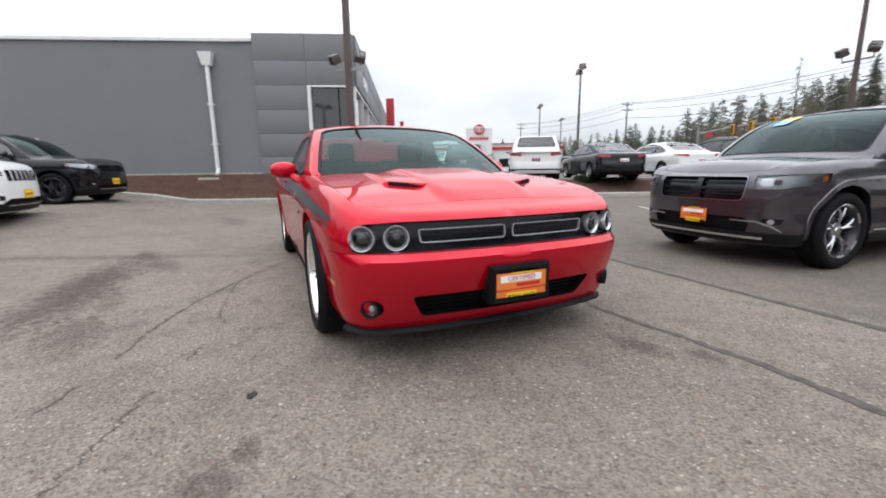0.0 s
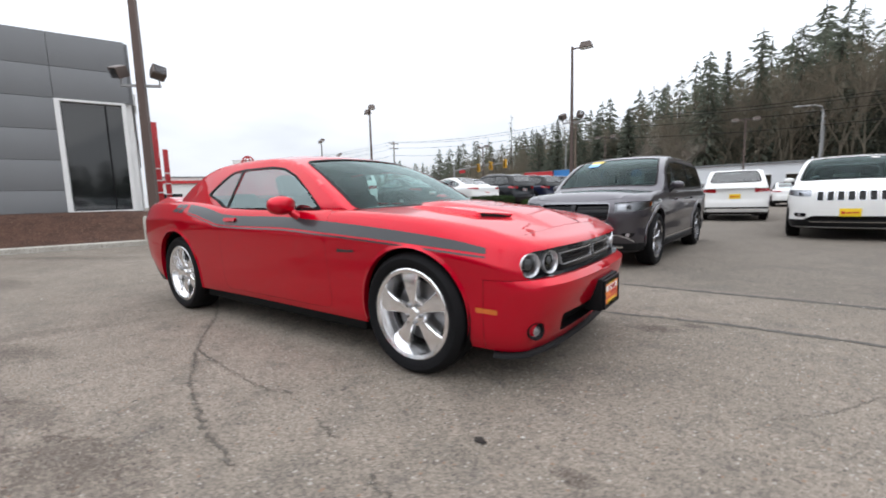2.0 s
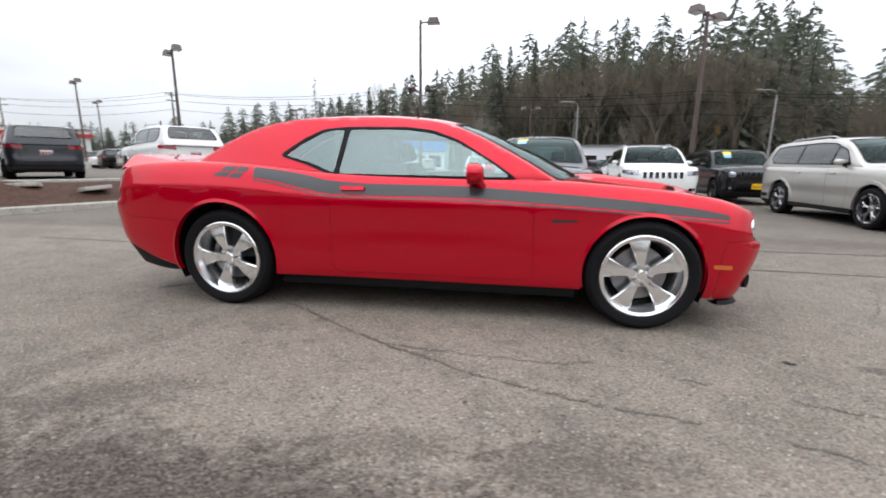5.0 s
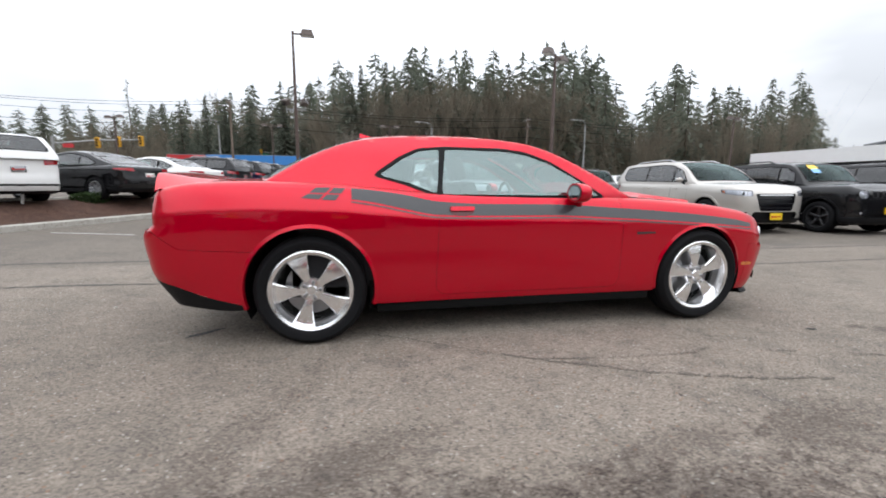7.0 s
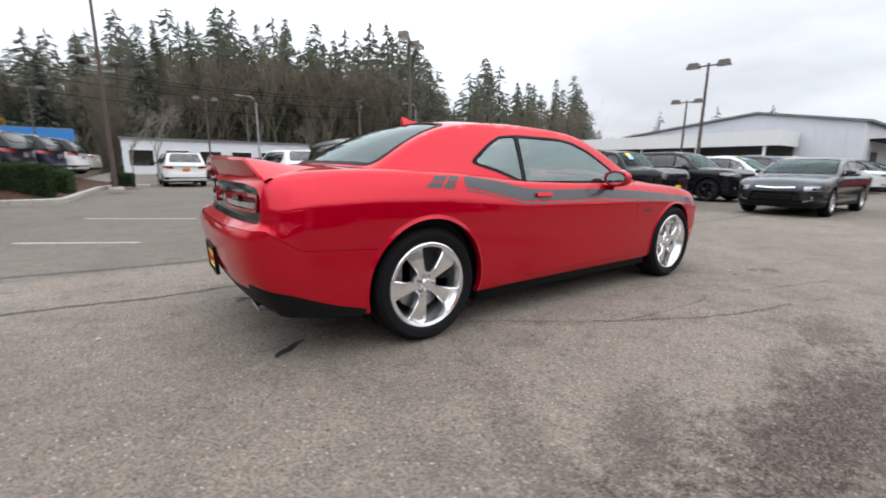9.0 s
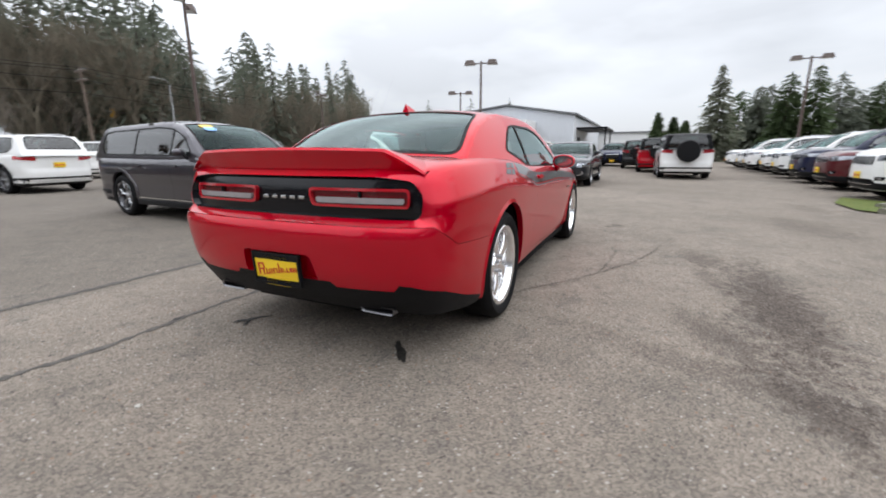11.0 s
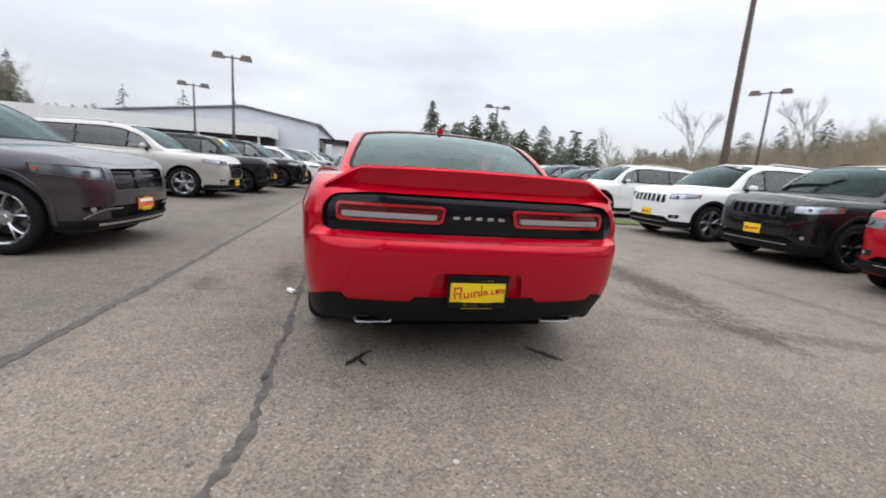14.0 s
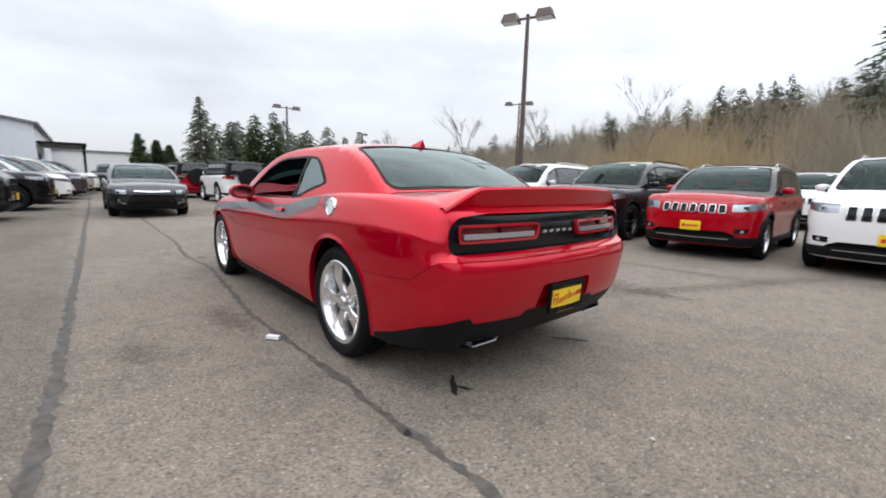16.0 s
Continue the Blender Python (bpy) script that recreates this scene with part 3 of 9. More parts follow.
def make_rim(parent, rim, wide, spokes, style, mat, spin=0.0):
    """A wheel rim: lip and barrel turned, spokes lofted outwards."""
    h = wide / 2
    bm = bmesh.new()
    add_lathe(bm, [(rim, -h * 0.8), (rim + 0.006, -h * 0.88), (rim - 0.004, -h * 0.92), (rim - 0.024, -h * 0.86), (rim - 0.034, -h * 0.6), (rim - 0.045, -h * 0.3), (rim - 0.06, h * 0.6)], 44)
    barrel = len(bm.faces)
    hub_y = -h * (0.62 if style == "broad" else 0.5)
    add_lathe(bm, [(0.0, hub_y - 0.012), (0.03, hub_y - 0.012), (0.034, hub_y - 0.008), (0.038, hub_y), (0.075, hub_y + 0.004), (0.085, hub_y + 0.02), (0.085, hub_y + 0.06)], 30)
    for k in range(spokes):
        for da in ((0,) if style in ("broad", "single") else (-0.2, 0.2)):
            a0 = math.pi / 2 + spin + 2 * math.pi * k / spokes
            rows = []
            wi, wo = {"broad": (0.026, 0.07), "single": (0.022, 0.03), "split": (0.012, 0.014)}[style]
            for j in range(6):
                u = j / 5
                r = 0.06 + (rim - 0.036 - 0.06) * u
                w = wi + (wo - wi) * u**1.5
                a = a0 + da * u
                y = hub_y + (0.006 - 0.01 * math.sin(u * math.pi) if style == "broad" else -0.015 * u - 0.01 * math.sin(u * math.pi))
                rows.append([bm.verts.new(spoke_pts(a, r, x, y + dy)) for x, dy in ((-w, 0.035), (-w, 0.006), (-w * 0.88, 0.0), (0, -0.003 if style == "broad" else -0.009), (w * 0.88, 0.0), (w, 0.006), (w, 0.035))])
            for p, q in zip(rows, rows[1:]):
                for i in range(6):
                    bm.faces.new((p[i], p[i + 1], q[i + 1], q[i]))
    bmesh.ops.recalc_face_normals(bm, faces=bm.faces)
    if style == "split":
        bm.faces.ensure_lookup_table()
        for i in range(barrel):
            bm.faces[i].material_index = 1 if i // 44 > 2 or i % 6 > 2 else 0
    ob = part("rim", bm, [mat, DARKALLOY] if style == "split" else mat, parent, angle=32)
    for k in range(5 if style == "broad" else 0):
        a = math.pi / 2 + spin + 2 * math.pi * (k + 0.5) / 5
        bm = bmesh.new()
        add_lathe(bm, [(0.0, -0.018), (0.009, -0.018), (0.012, -0.012), (0.013, 0.004)], 8, Matrix.Translation((0.056 * math.cos(a), hub_y, 0.056 * math.sin(a))))
        part("lug_nut", bm, STEEL, ob)
    return ob


def make_wheel(parent, r, wide, rim, spokes, style, mat, m, spin=0.0):
    w = thing("wheel", "", "", m)
    w.parent = parent
    make_tyre(w, r, wide, rim)
    make_rim(w, rim, wide, spokes, style, mat, spin)
    bm = bmesh.new()
    add_lathe(bm, [(0.05, 0.0), (rim * 0.66, 0.0), (rim * 0.66, 0.025), (0.05, 0.025)], 32)
    part("brake_disc", bm, STEEL if style == "broad" else DARKALLOY, w)
    bm = bmesh.new()
    add_lathe(bm, [(rim * 0.9, wide * 0.28), (0.02, wide * 0.28)], 28)
    part("backing", bm, UNDER, w)
    return w


def wheels_on(car, spec):
    for x in spec["axles"]:
        for sgn in (-1, 1):
            make_wheel(car, spec["tyre"], spec["tyre_wide"], spec["rim"], spec["spokes"], spec["wheel_style"], spec["wheel_mat"],
                       pose(x, sgn * spec["track"], spec["tyre"], 0, 0, 0 if sgn < 0 else 180), spec.get("spins", (0.0, 0.0))[x < 0])


def arch_at(spec, x):
    """The radius of the wheel opening at an axle."""
    return spec["arch"] if x > 0 else spec.get("rear_arch", spec["arch"])


def arches_of(shell, spec):
    """The wheel openings as outlines on the skin."""
    out = []
    for x in spec["axles"]:
        r = arch_at(spec, x)
        p = circle(x, spec["tyre"] + 0.01, r, 44)
        p[:, 1] = np.where(p[:, 1] < spec["tyre"], p[:, 1] - 0.25, p[:, 1])
        out.append(shell.xz(p))
    return out


def arch_liner(car, spec, half):
    for x in spec["axles"]:
        for sgn in (-1, 1):
            bm = bmesh.new()
            r, n = arch_at(spec, x) + 0.012, 26
            a = [bm.verts.new((x + r * math.cos(t), sgn * (half - 0.035), spec["tyre"] + 0.01 + r * math.sin(t))) for t in np.linspace(-0.45, math.pi + 0.45, n)]
            b = [bm.verts.new((v.co.x, sgn * (half - 0.42), v.co.z)) for v in a]
            for k in range(n - 1):
                bm.faces.new((a[k], a[k + 1], b[k + 1], b[k]))
            bm.faces.new(b)
            part("wheel_arch_liner", bm, UNDER, car)


def seat(car, x, y, z, s=1.0):
    bm = bmesh.new()
    add_box(bm, (-0.25, -0.25, 0), (0.27, 0.25, 0.16), Matrix.Translation((x, y, z)), 0.05)
    tilt = Matrix.Translation((x - 0.2, y, z + 0.12)) @ pose(0, 0, 0, 0, -18, 0)
    add_box(bm, (-0.07, -0.25, 0), (0.07, 0.25, 0.56 * s), tilt, 0.05)
    add_box(bm, (-0.05, -0.13, 0.58 * s), (0.05, 0.13, 0.76 * s), tilt, 0.035)
    part("seat", bm, SEAT, car)


def steering_wheel(car, x, y, z):
    bm = bmesh.new()
    m = Matrix.Translation((x, y, z)) @ pose(0, 0, 0, 0, 25, 90)
    prof = [(0.185 + 0.016 * math.cos(t), 0.016 * math.sin(t)) for t in np.linspace(0, 2 * math.pi, 8, endpoint=False)]
    add_lathe(bm, prof, 28, m, True)
    add_box(bm, (-0.18, -0.012, -0.03), (0.18, 0.012, 0.03), m, 0.01)
    add_box(bm, (-0.06, -0.03, -0.06), (0.06, 0.02, 0.06), m, 0.02)
    part("steering_wheel", bm, DASH, car)


def bars_plate(car, m, base, inks, name="licence_plate", label="", w=0.305, h=0.152, holder=True):
    """A plate in a black holder; its writing is plain bars. The face looks along the local -y."""
    pl = part(name, box_bm((-w / 2, -0.004, -h / 2), (w / 2, 0.004, h / 2), 0.002, m), base, car, label)
    if holder:
        bm = bmesh.new()
        for a in ((-w / 2 - 0.012, 0, -h / 2 - 0.012, w / 2 + 0.012, 0, -h / 2), (-w / 2 - 0.012, 0, h / 2, w / 2 + 0.012, 0, h / 2 + 0.012),
                  (-w / 2 - 0.012, 0, -h / 2, -w / 2, 0, h / 2), (w / 2, 0, -h / 2, w / 2 + 0.012, 0, h / 2)):
            add_box(bm, (a[0], -0.01, a[2]), (a[3], 0.012, a[5]), m)
        part("plate_frame", bm, TRIM, pl)
    for mat, x0, z0, x1, z1, lean in inks:
        bm = bmesh.new()
        add_box(bm, (x0, -0.0065, z0), (x1, -0.004, z1), m @ pose(0, 0, 0, 0, lean, 0))
        part("bar", bm, mat, pl)
    return pl


def words(name, text, size, m, mat, parent, label=""):
    """Flat lettering in the built-in font; it reads along the local x and faces the local -y."""
    cu = bpy.data.curves.new(name, "FONT")
    cu.body, cu.size, cu.align_x, cu.align_y, cu.extrude, cu.resolution_u = text, size, "CENTER", "CENTER", 0.0006, 3
    ob = bpy.data.objects.new(name, cu)
    bpy.context.scene.collection.objects.link(ob)
    me = bpy.data.meshes.new_from_object(ob.evaluated_get(bpy.context.evaluated_depsgraph_get()))
    bpy.data.objects.remove(ob)
    bm = bmesh.new()
    bm.from_mesh(me)
    bpy.data.meshes.remove(me)
    bmesh.ops.transform(bm, matrix=m @ pose(0, 0, 0, 90, 0, 0), verts=bm.verts)
    return part(name, bm, mat, parent, label)


SCRIPT = [(-0.13, -0.03, -0.122, 0.036), (-0.122, 0.028, -0.09, 0.036), (-0.094, 0.004, -0.086, 0.034), (-0.118, -0.002, -0.09, 0.005), (-0.1, -0.032, -0.091, 0.0),
          (-0.078, -0.028, -0.071, 0.002), (-0.07, -0.028, -0.055, -0.021), (-0.056, -0.028, -0.049, 0.002), (-0.04, -0.026, -0.033, 0.004), (-0.024, -0.026, -0.017, 0.006), (-0.016, 0.0, -0.004, 0.006),
          (0.0, -0.022, 0.006, 0.006), (0.004, -0.022, 0.018, -0.016), (0.017, -0.022, 0.023, 0.034), (0.031, -0.02, 0.037, 0.006), (0.036, 0.001, 0.046, 0.007), (0.045, -0.02, 0.051, 0.006),
          (0.06, -0.018, 0.065, -0.012), (0.073, -0.018, 0.079, 0.008), (0.078, -0.018, 0.09, -0.012), (0.096, -0.016, 0.114, 0.008), (0.12, -0.016, 0.125, 0.01), (0.13, -0.016, 0.135, 0.01), (0.14, -0.016, 0.145, 0.008)]
YELLOW_INKS = [(INK_RED, a, b, c, d, -5) for a, b, c, d in SCRIPT] + [(TRIM, -0.152, 0.052, 0.152, 0.076, 0), (PLATE_YELLOW, -0.08, 0.058, 0.08, 0.07, 0), (TRIM, -0.152, -0.076, 0.152, -0.056, 0), (PLATE_YELLOW, -0.085, -0.092, 0.085, -0.052, 0)]
FAR_INKS = [(INK_RED, -0.125, -0.022, -0.075, 0.028, -4), (INK_RED, -0.065, -0.02, 0.015, 0.008, -4), (INK_RED, 0.025, -0.02, 0.12, 0.006, -4)]
ORANGE_INKS = [(INK_WHITE, -0.125, 0.013, 0.12, 0.047, 0), (INK_RED, -0.03, -0.012, 0.11, 0.004, 0), (INK_RED, -0.152, -0.03, 0.152, -0.024, 0), (TRIM, -0.152, -0.076, 0.152, -0.064, 0), (PLATE_YELLOW, -0.09, -0.085, 0.09, -0.045, 0), (TRIM, -0.152, 0.062, 0.152, 0.076, 0), (PLATE_YELLOW, -0.06, 0.056, 0.08, 0.075, 0)]


def mirror_on(car, x, y, z, mat, s=1.0):
    for sgn in (-1, 1):
        mh = thing("wing_mirror", "", "")
        mh.parent = car
        bm = bmesh.new()
        bmesh.ops.create_uvsphere(bm, u_segments=20, v_segments=12, radius=1)
        for v in bm.verts:
            c = v.co
            c.x = math.copysign(abs(c.x) ** 0.8, c.x)
            c.z = math.copysign(abs(c.z) ** 0.75, c.z)
            if c.x < -0.35:
                c.x = -0.35
            v.co = Vector((x + 0.075 * s * c.x, sgn * (y - 0.015 + 0.102 * s * c.y + 0.015 * c.x), z + 0.064 * s * c.z))
        part("housing", bm, mat, mh)
        bm = bmesh.new()
        bmesh.ops.create_circle(bm, cap_ends=True, segments=20, radius=1)
        for v in bm.verts:
            v.co = Vector((x - 0.029 * s, sgn * (y - 0.015 + 0.076 * s * v.co.x), z + 0.043 * s * v.co.y))
        part("mirror_glass", bm, CHROME, mh)
        bm = bmesh.new()
        bmesh.ops.create_circle(bm, cap_ends=True, segments=24, radius=1)
        for v in bm.verts:
            v.co = Vector((x - 0.0275 * s, sgn * (y - 0.015 + 0.088 * s * v.co.x), z + 0.052 * s * math.copysign(abs(v.co.y) ** 0.8, v.co.y)))
        part("bezel", bm, GREYALLOY, mh)
        bm = bmesh.new()
        add_tube(bm, [(x + 0.02, sgn * (y - 0.05 * s), z - 0.025 * s), (x + 0.05, sgn * (y - 0.095 * s), z - 0.07 * s), (x + 0.08, sgn * (y - 0.13 * s), z - 0.105 * s), (x + 0.11, sgn * (y - 0.21 * s), z - 0.115 * s)], 0.026 * s, 0.036 * s, 8)
        part("stalk", bm, mat if s >= 1 else TRIM, mh)


def cabin_parts(car, cab, spec, mat):
    """Roof skin, pillars, panes and their seals."""
    L = cab.long
    w0, w1, r0, r1 = (cab.at_x(v) if v is not None else None for v in spec["screens"])
    qa, qb = spec.get("screen_q", (0.9, 0.86))
    front = rounded([(w0, -qa), (w1, -qa * 0.97), (w1, qa * 0.97), (w0, qa)], 0.08)
    rear = rounded([(r0, -qb * 0.95), (r1, -qb), (r1, qb), (r0, qb * 0.95)], 0.09)
    t = cab.t
    full = np.concatenate([np.stack([t, -np.ones(len(t))], 1), np.stack([t, np.ones(len(t))], 1)[::-1]])
    fine = spec.get("fine", False)
    skin = loop_sheet(full, [grow(front, 0.02), grow(rear, 0.02)], (0.035, 0.03) if fine else (0.07, 0.09), cab.skin, 0.026 if fine else 0.08)
    dlo = spec["dlo"]
    flank = loop_sheet(cab.outline(), [dlo], 0.03 if fine else 0.06, cab.side, 0.026 if fine else 0.06)
    tri_part("roof", join(skin, both(flank)), mat, car, weld=2e-3, out=(0, 0, spec["rail"][0][1]), angle=60)
    inner = lambda a, b: cab.skin(a, b, -0.022)
    tri_part("headliner", loop_sheet(grow(full, -0.01), [grow(front, 0.03), grow(rear, 0.03)], (0.12, 0.15), inner, 0.1), DASH, car)
    lining = loop_sheet(grow(cab.outline(), -0.02), [grow(dlo, 0.004)], 0.12, lambda a, b: cab.side(a, b, -0.028), 0.1)
    tri_part("pillar_trim", both(lining), DASH, car)
    tri_part("windscreen", loop_sheet(grow(front, -0.012), [], (0.08, 0.1), lambda a, b: cab.skin(a, b, -0.004), 0.08), SCREEN, car)
    tri_part("rear_window", loop_sheet(grow(rear, -0.012), [], (0.08, 0.1), lambda a, b: cab.skin(a, b, -0.004), 0.08), spec.get("rear_glass", GLASS), car)
    for nm, p in (("windscreen_seal", front), ("rear_window_seal", rear)):
        tri_part(nm, ring_of(grow(p, 0.023), grow(p, -0.006), 0.08, lambda a, b: cab.skin(a, b, 0.003), 0.07), TRIM, car)
    panes = spec["panes"]
    for sgn in (1, -1):
        f = (lambda p: p) if sgn == 1 else mirror
        tri_part("window_frame", f(loop_sheet(grow(dlo, 0.008), [grow(p, 0.007) for p, _ in panes], 0.06, lambda a, b: cab.side(a, b, 0.003), 0.05)), TRIM, car)
        for k, (p, g) in enumerate(panes):
            if sgn == -1 and k in spec.get("open_left", ()):
                continue
            tri_part("side_window", f(loop_sheet(grow(p, 0.012), [], 0.08, lambda a, b: cab.side(a, b, -0.003), 0.06)), g, car)


def tub(car, spec, half):
    """Floor, sills and bulkheads below the windows, so that the inside is closed."""
    x0, x1 = spec["tub"]
    z1 = spec["tub_top"]
    bm = bmesh.new()
    for lo, hi in (((x0, -half, 0.3), (x1, half, 0.36)), ((x0, -half, 0.3), (x1, -half + 0.05, z1)), ((x0, half - 0.05, 0.3), (x1, half, z1)),
                   ((x0, -half, 0.3), (x0 + 0.05, half, z1)), ((x1 - 0.05, -half, 0.3), (x1, half, z1))):
        add_box(bm, lo, hi)
    part("cabin_tub", bm, DASH, car, smooth=False)
    bm = bmesh.new()
    xd = spec["dash"]
    add_box(bm, (xd - 0.28, -half + 0.06, z1 - 0.42), (xd + 0.12, half - 0.06, z1 - 0.03), None, 0.06)
    part("dashboard", bm, DASH, car)
    steering_wheel(car, xd - 0.42, 0.36, z1 - 0.06)


def floor_pan(car, spec, half):
    x0, x1 = spec["axles"][1] - 0.75, spec["axles"][0] + 0.6
    part("floor_pan", box_bm((x0, -half + 0.42, spec["pan"]), (x1, half - 0.42, 0.5)), UNDER, car, smooth=False)
    part("floor_pan", box_bm((spec["axles"][1] + spec["arch"], -half + 0.1, spec["pan"]), (spec["axles"][0] - spec["arch"], half - 0.1, 0.4)), UNDER, car, smooth=False)


def edge_strip(poly, f0, f1):
    """A wall that joins an outline on one surface to the same outline on another."""
    p = dense(np.array(poly, float), 0.03)
    a, b = np.stack(f0(p[:, 0], p[:, 1]), 1), np.stack(f1(p[:, 0], p[:, 1]), 1)
    n = len(p)
    f = []
    for k in range(n):
        j = (k + 1) % n
        f += [(k, j, n + j), (k, n + j, n + k)]
    return np.concatenate([a, b]), np.array(f)


def ring_lamp(parent, m, r, name, outer, inner, label=""):
    """A round lamp that looks along the local -y: ring, bowl and lens."""
    lamp = part(name, lathe_bm([(r, 0.03), (r, -0.004), (r * 0.97, -0.009), (r * 0.9, -0.008), (r * 0.68, 0.012)], m, 32), outer, parent, label)
    part("bowl", lathe_bm([(r * 0.68, 0.012), (r * 0.58, 0.03), (r * 0.42, 0.036), (r * 0.4, 0.012), (r * 0.12, 0.008), (0.001, 0.006)], m, 24), inner, lamp)
    return lamp


def lathe_bm(profile, m=None, n=32):
    bm = bmesh.new()
    add_lathe(bm, profile, n, m)
    bmesh.ops.recalc_face_normals(bm, faces=bm.faces)
    return bm


def hood_relief(x, y):
    """The raised middle of the hood, between the scoops, which runs out towards the nose."""
    half = np.interp(x, [1.0, 1.8, 2.15], [0.33, 0.31, 0.25])
    up = 1 / (1 + np.exp((np.abs(y) - half) / 0.012))
    return 0.036 * up * np.clip((x - 0.95) / 0.3, 0, 1) * np.clip((2.1 - x) / 0.3, 0, 1)


CABIN_HALF = curve([(-2.0, 0.745), (-1.8, 0.785), (-1.5, 0.828), (-1.1, 0.855), (-0.7, 0.866), (0.0, 0.869), (0.5, 0.862), (0.95, 0.82)])


def coupe_wide(x, z):
    return CABIN_HALF(x) - 0.47 * np.maximum(z - 0.985, 0) - 0.45 * np.maximum(z - 1.2, 0) ** 2


COUPE = dict(
    plan=[(2.325, 0), (2.32, 0.25), (2.302, 0.48), (2.265, 0.66), (2.19, 0.8), (2.03, 0.892), (1.75, 0.925), (1.4, 0.94), (0.8, 0.945), (0, 0.942), (-0.6, 0.948), (-1.1, 0.962), (-1.5, 0.968), (-1.9, 0.96), (-2.15, 0.94),
          (-2.355, 0.895), (-2.472, 0.795), (-2.532, 0.58), (-2.557, 0.3), (-2.562, 0)],
    top=[(2.4, 0.785), (2.2, 0.80), (2.05, 0.83), (1.9, 0.865), (1.6, 0.908), (1.2, 0.943), (0.8, 0.965), (0, 0.985), (-0.6, 0.998), (-1.0, 1.03), (-1.35, 1.058), (-1.8, 1.068), (-2.15, 1.056), (-2.35, 1.03), (-2.55, 1.012)],
    bot=[(2.4, 0.195), (1.9, 0.215), (1.0, 0.25), (-1.0, 0.255), (-1.95, 0.25), (-2.3, 0.28), (-2.53, 0.29)],
    front_low=[(0.14, 0.19), (0.2, 0.14), (0.27, 0.1), (0.36, 0.06), (0.44, 0.026), (0.52, 0.004), (0.56, 0), (0.588, 0.012), (0.603, 0.045), (0.74, 0.055), (0.8, 0.05)],
    front_top=[(0, 0.075), (0.006, 0.05), (0.018, 0.03), (0.034, 0.014), (0.07, 0)],
    side_low=[(0.15, 0.115), (0.24, 0.058), (0.3, 0.038), (0.4, 0.026), (0.55, 0.014), (0.7, 0.004), (0.78, 0)],
    side_top=[(0, 0.094), (0.006, 0.079), (0.018, 0.066), (0.034, 0.056), (0.07, 0.038), (0.11, 0.022), (0.15, 0.007), (0.168, 0), (0.25, 0)], depths=(0.006, 0.018, 0.034, 0.07, 0.11, 0.15, 0.168, 0.186),
    rear_low=[(0.2, 0.22), (0.28, 0.14), (0.36, 0.085), (0.45, 0.045), (0.58, 0.016), (0.7, 0), (0.748, 0.0), (0.768, 0.03), (0.785, 0.085), (1.1, 0.085)],
    rear_top=[(0, 0.04), (0.006, 0.03), (0.018, 0.02), (0.05, 0.005), (0.1, 0)],
    crown=[(2.4, 0.0), (2.3, 0.006), (2.15, 0.012), (1.9, 0.014), (1.5, 0.022), (1.1, 0.034), (0.8, 0.03), (0, 0), (-1.4, 0.005), (-1.9, 0.03), (-2.3, 0.035), (-2.55, 0.02)],
    extra=hood_relief, tuck=(-1.93, -2.4, 0.1, 0.52),
    axles=(1.473, -1.473), arch=0.38, rear_arch=0.41, tyre=0.362, tyre_wide=0.25, rim=0.268, spokes=5, wheel_style="broad", wheel_mat=WHEEL, track=0.815, spins=(0.12, 0.38),
    rail=[(0.96, 0.93), (0.86, 0.975), (0.68, 1.085), (0.41, 1.232), (0.19, 1.325), (-0.02, 1.368), (-0.38, 1.392), (-0.83, 1.386), (-1.1, 1.36), (-1.3, 1.308), (-1.48, 1.228), (-1.65, 1.13), (-1.82, 1.022)],
    wide=coupe_wide, foot=0.93,
    bow_x=[(0, 0.27), (0.12, 0.2), (0.3, 0.07), (0.5, 0), (0.7, -0.03), (0.85, -0.1), (1, -0.17)],
    bow_z=[(0, 0.03), (0.3, 0.05), (0.5, 0.055), (0.72, 0.05), (0.85, 0.03), (1, 0.02)],
    screens=(0.9, 0.2, -1.13, -1.71), screen_q=(0.92, 0.93), rear_glass=REARGLASS,
    dlo=rounded([(0.64, 0.97), (0.47, 1.085), (0.24, 1.222), (0.06, 1.288), (-0.12, 1.312), (-0.55, 1.316), (-0.74, 1.3), (-0.87, 1.24), (-1.05, 1.118), (-0.84, 1.06), (-0.64, 0.985)], 0.03, 2),
    panes=[(rounded([(0.59, 0.988), (0.45, 1.085), (0.225, 1.212), (0.05, 1.272), (-0.12, 1.295), (-0.54, 1.3), (-0.585, 1.0)], 0.02, 2), SIDEGLASS),
           (rounded([(-0.63, 1.004), (-0.595, 1.3), (-0.735, 1.284), (-0.85, 1.226), (-1.005, 1.122), (-0.82, 1.076)], 0.02, 2), SIDEGLASS)],
    open_left=(0,), fine=True, tub=(-1.6, 0.95), tub_top=0.95, dash=0.72, pan=0.2,
)


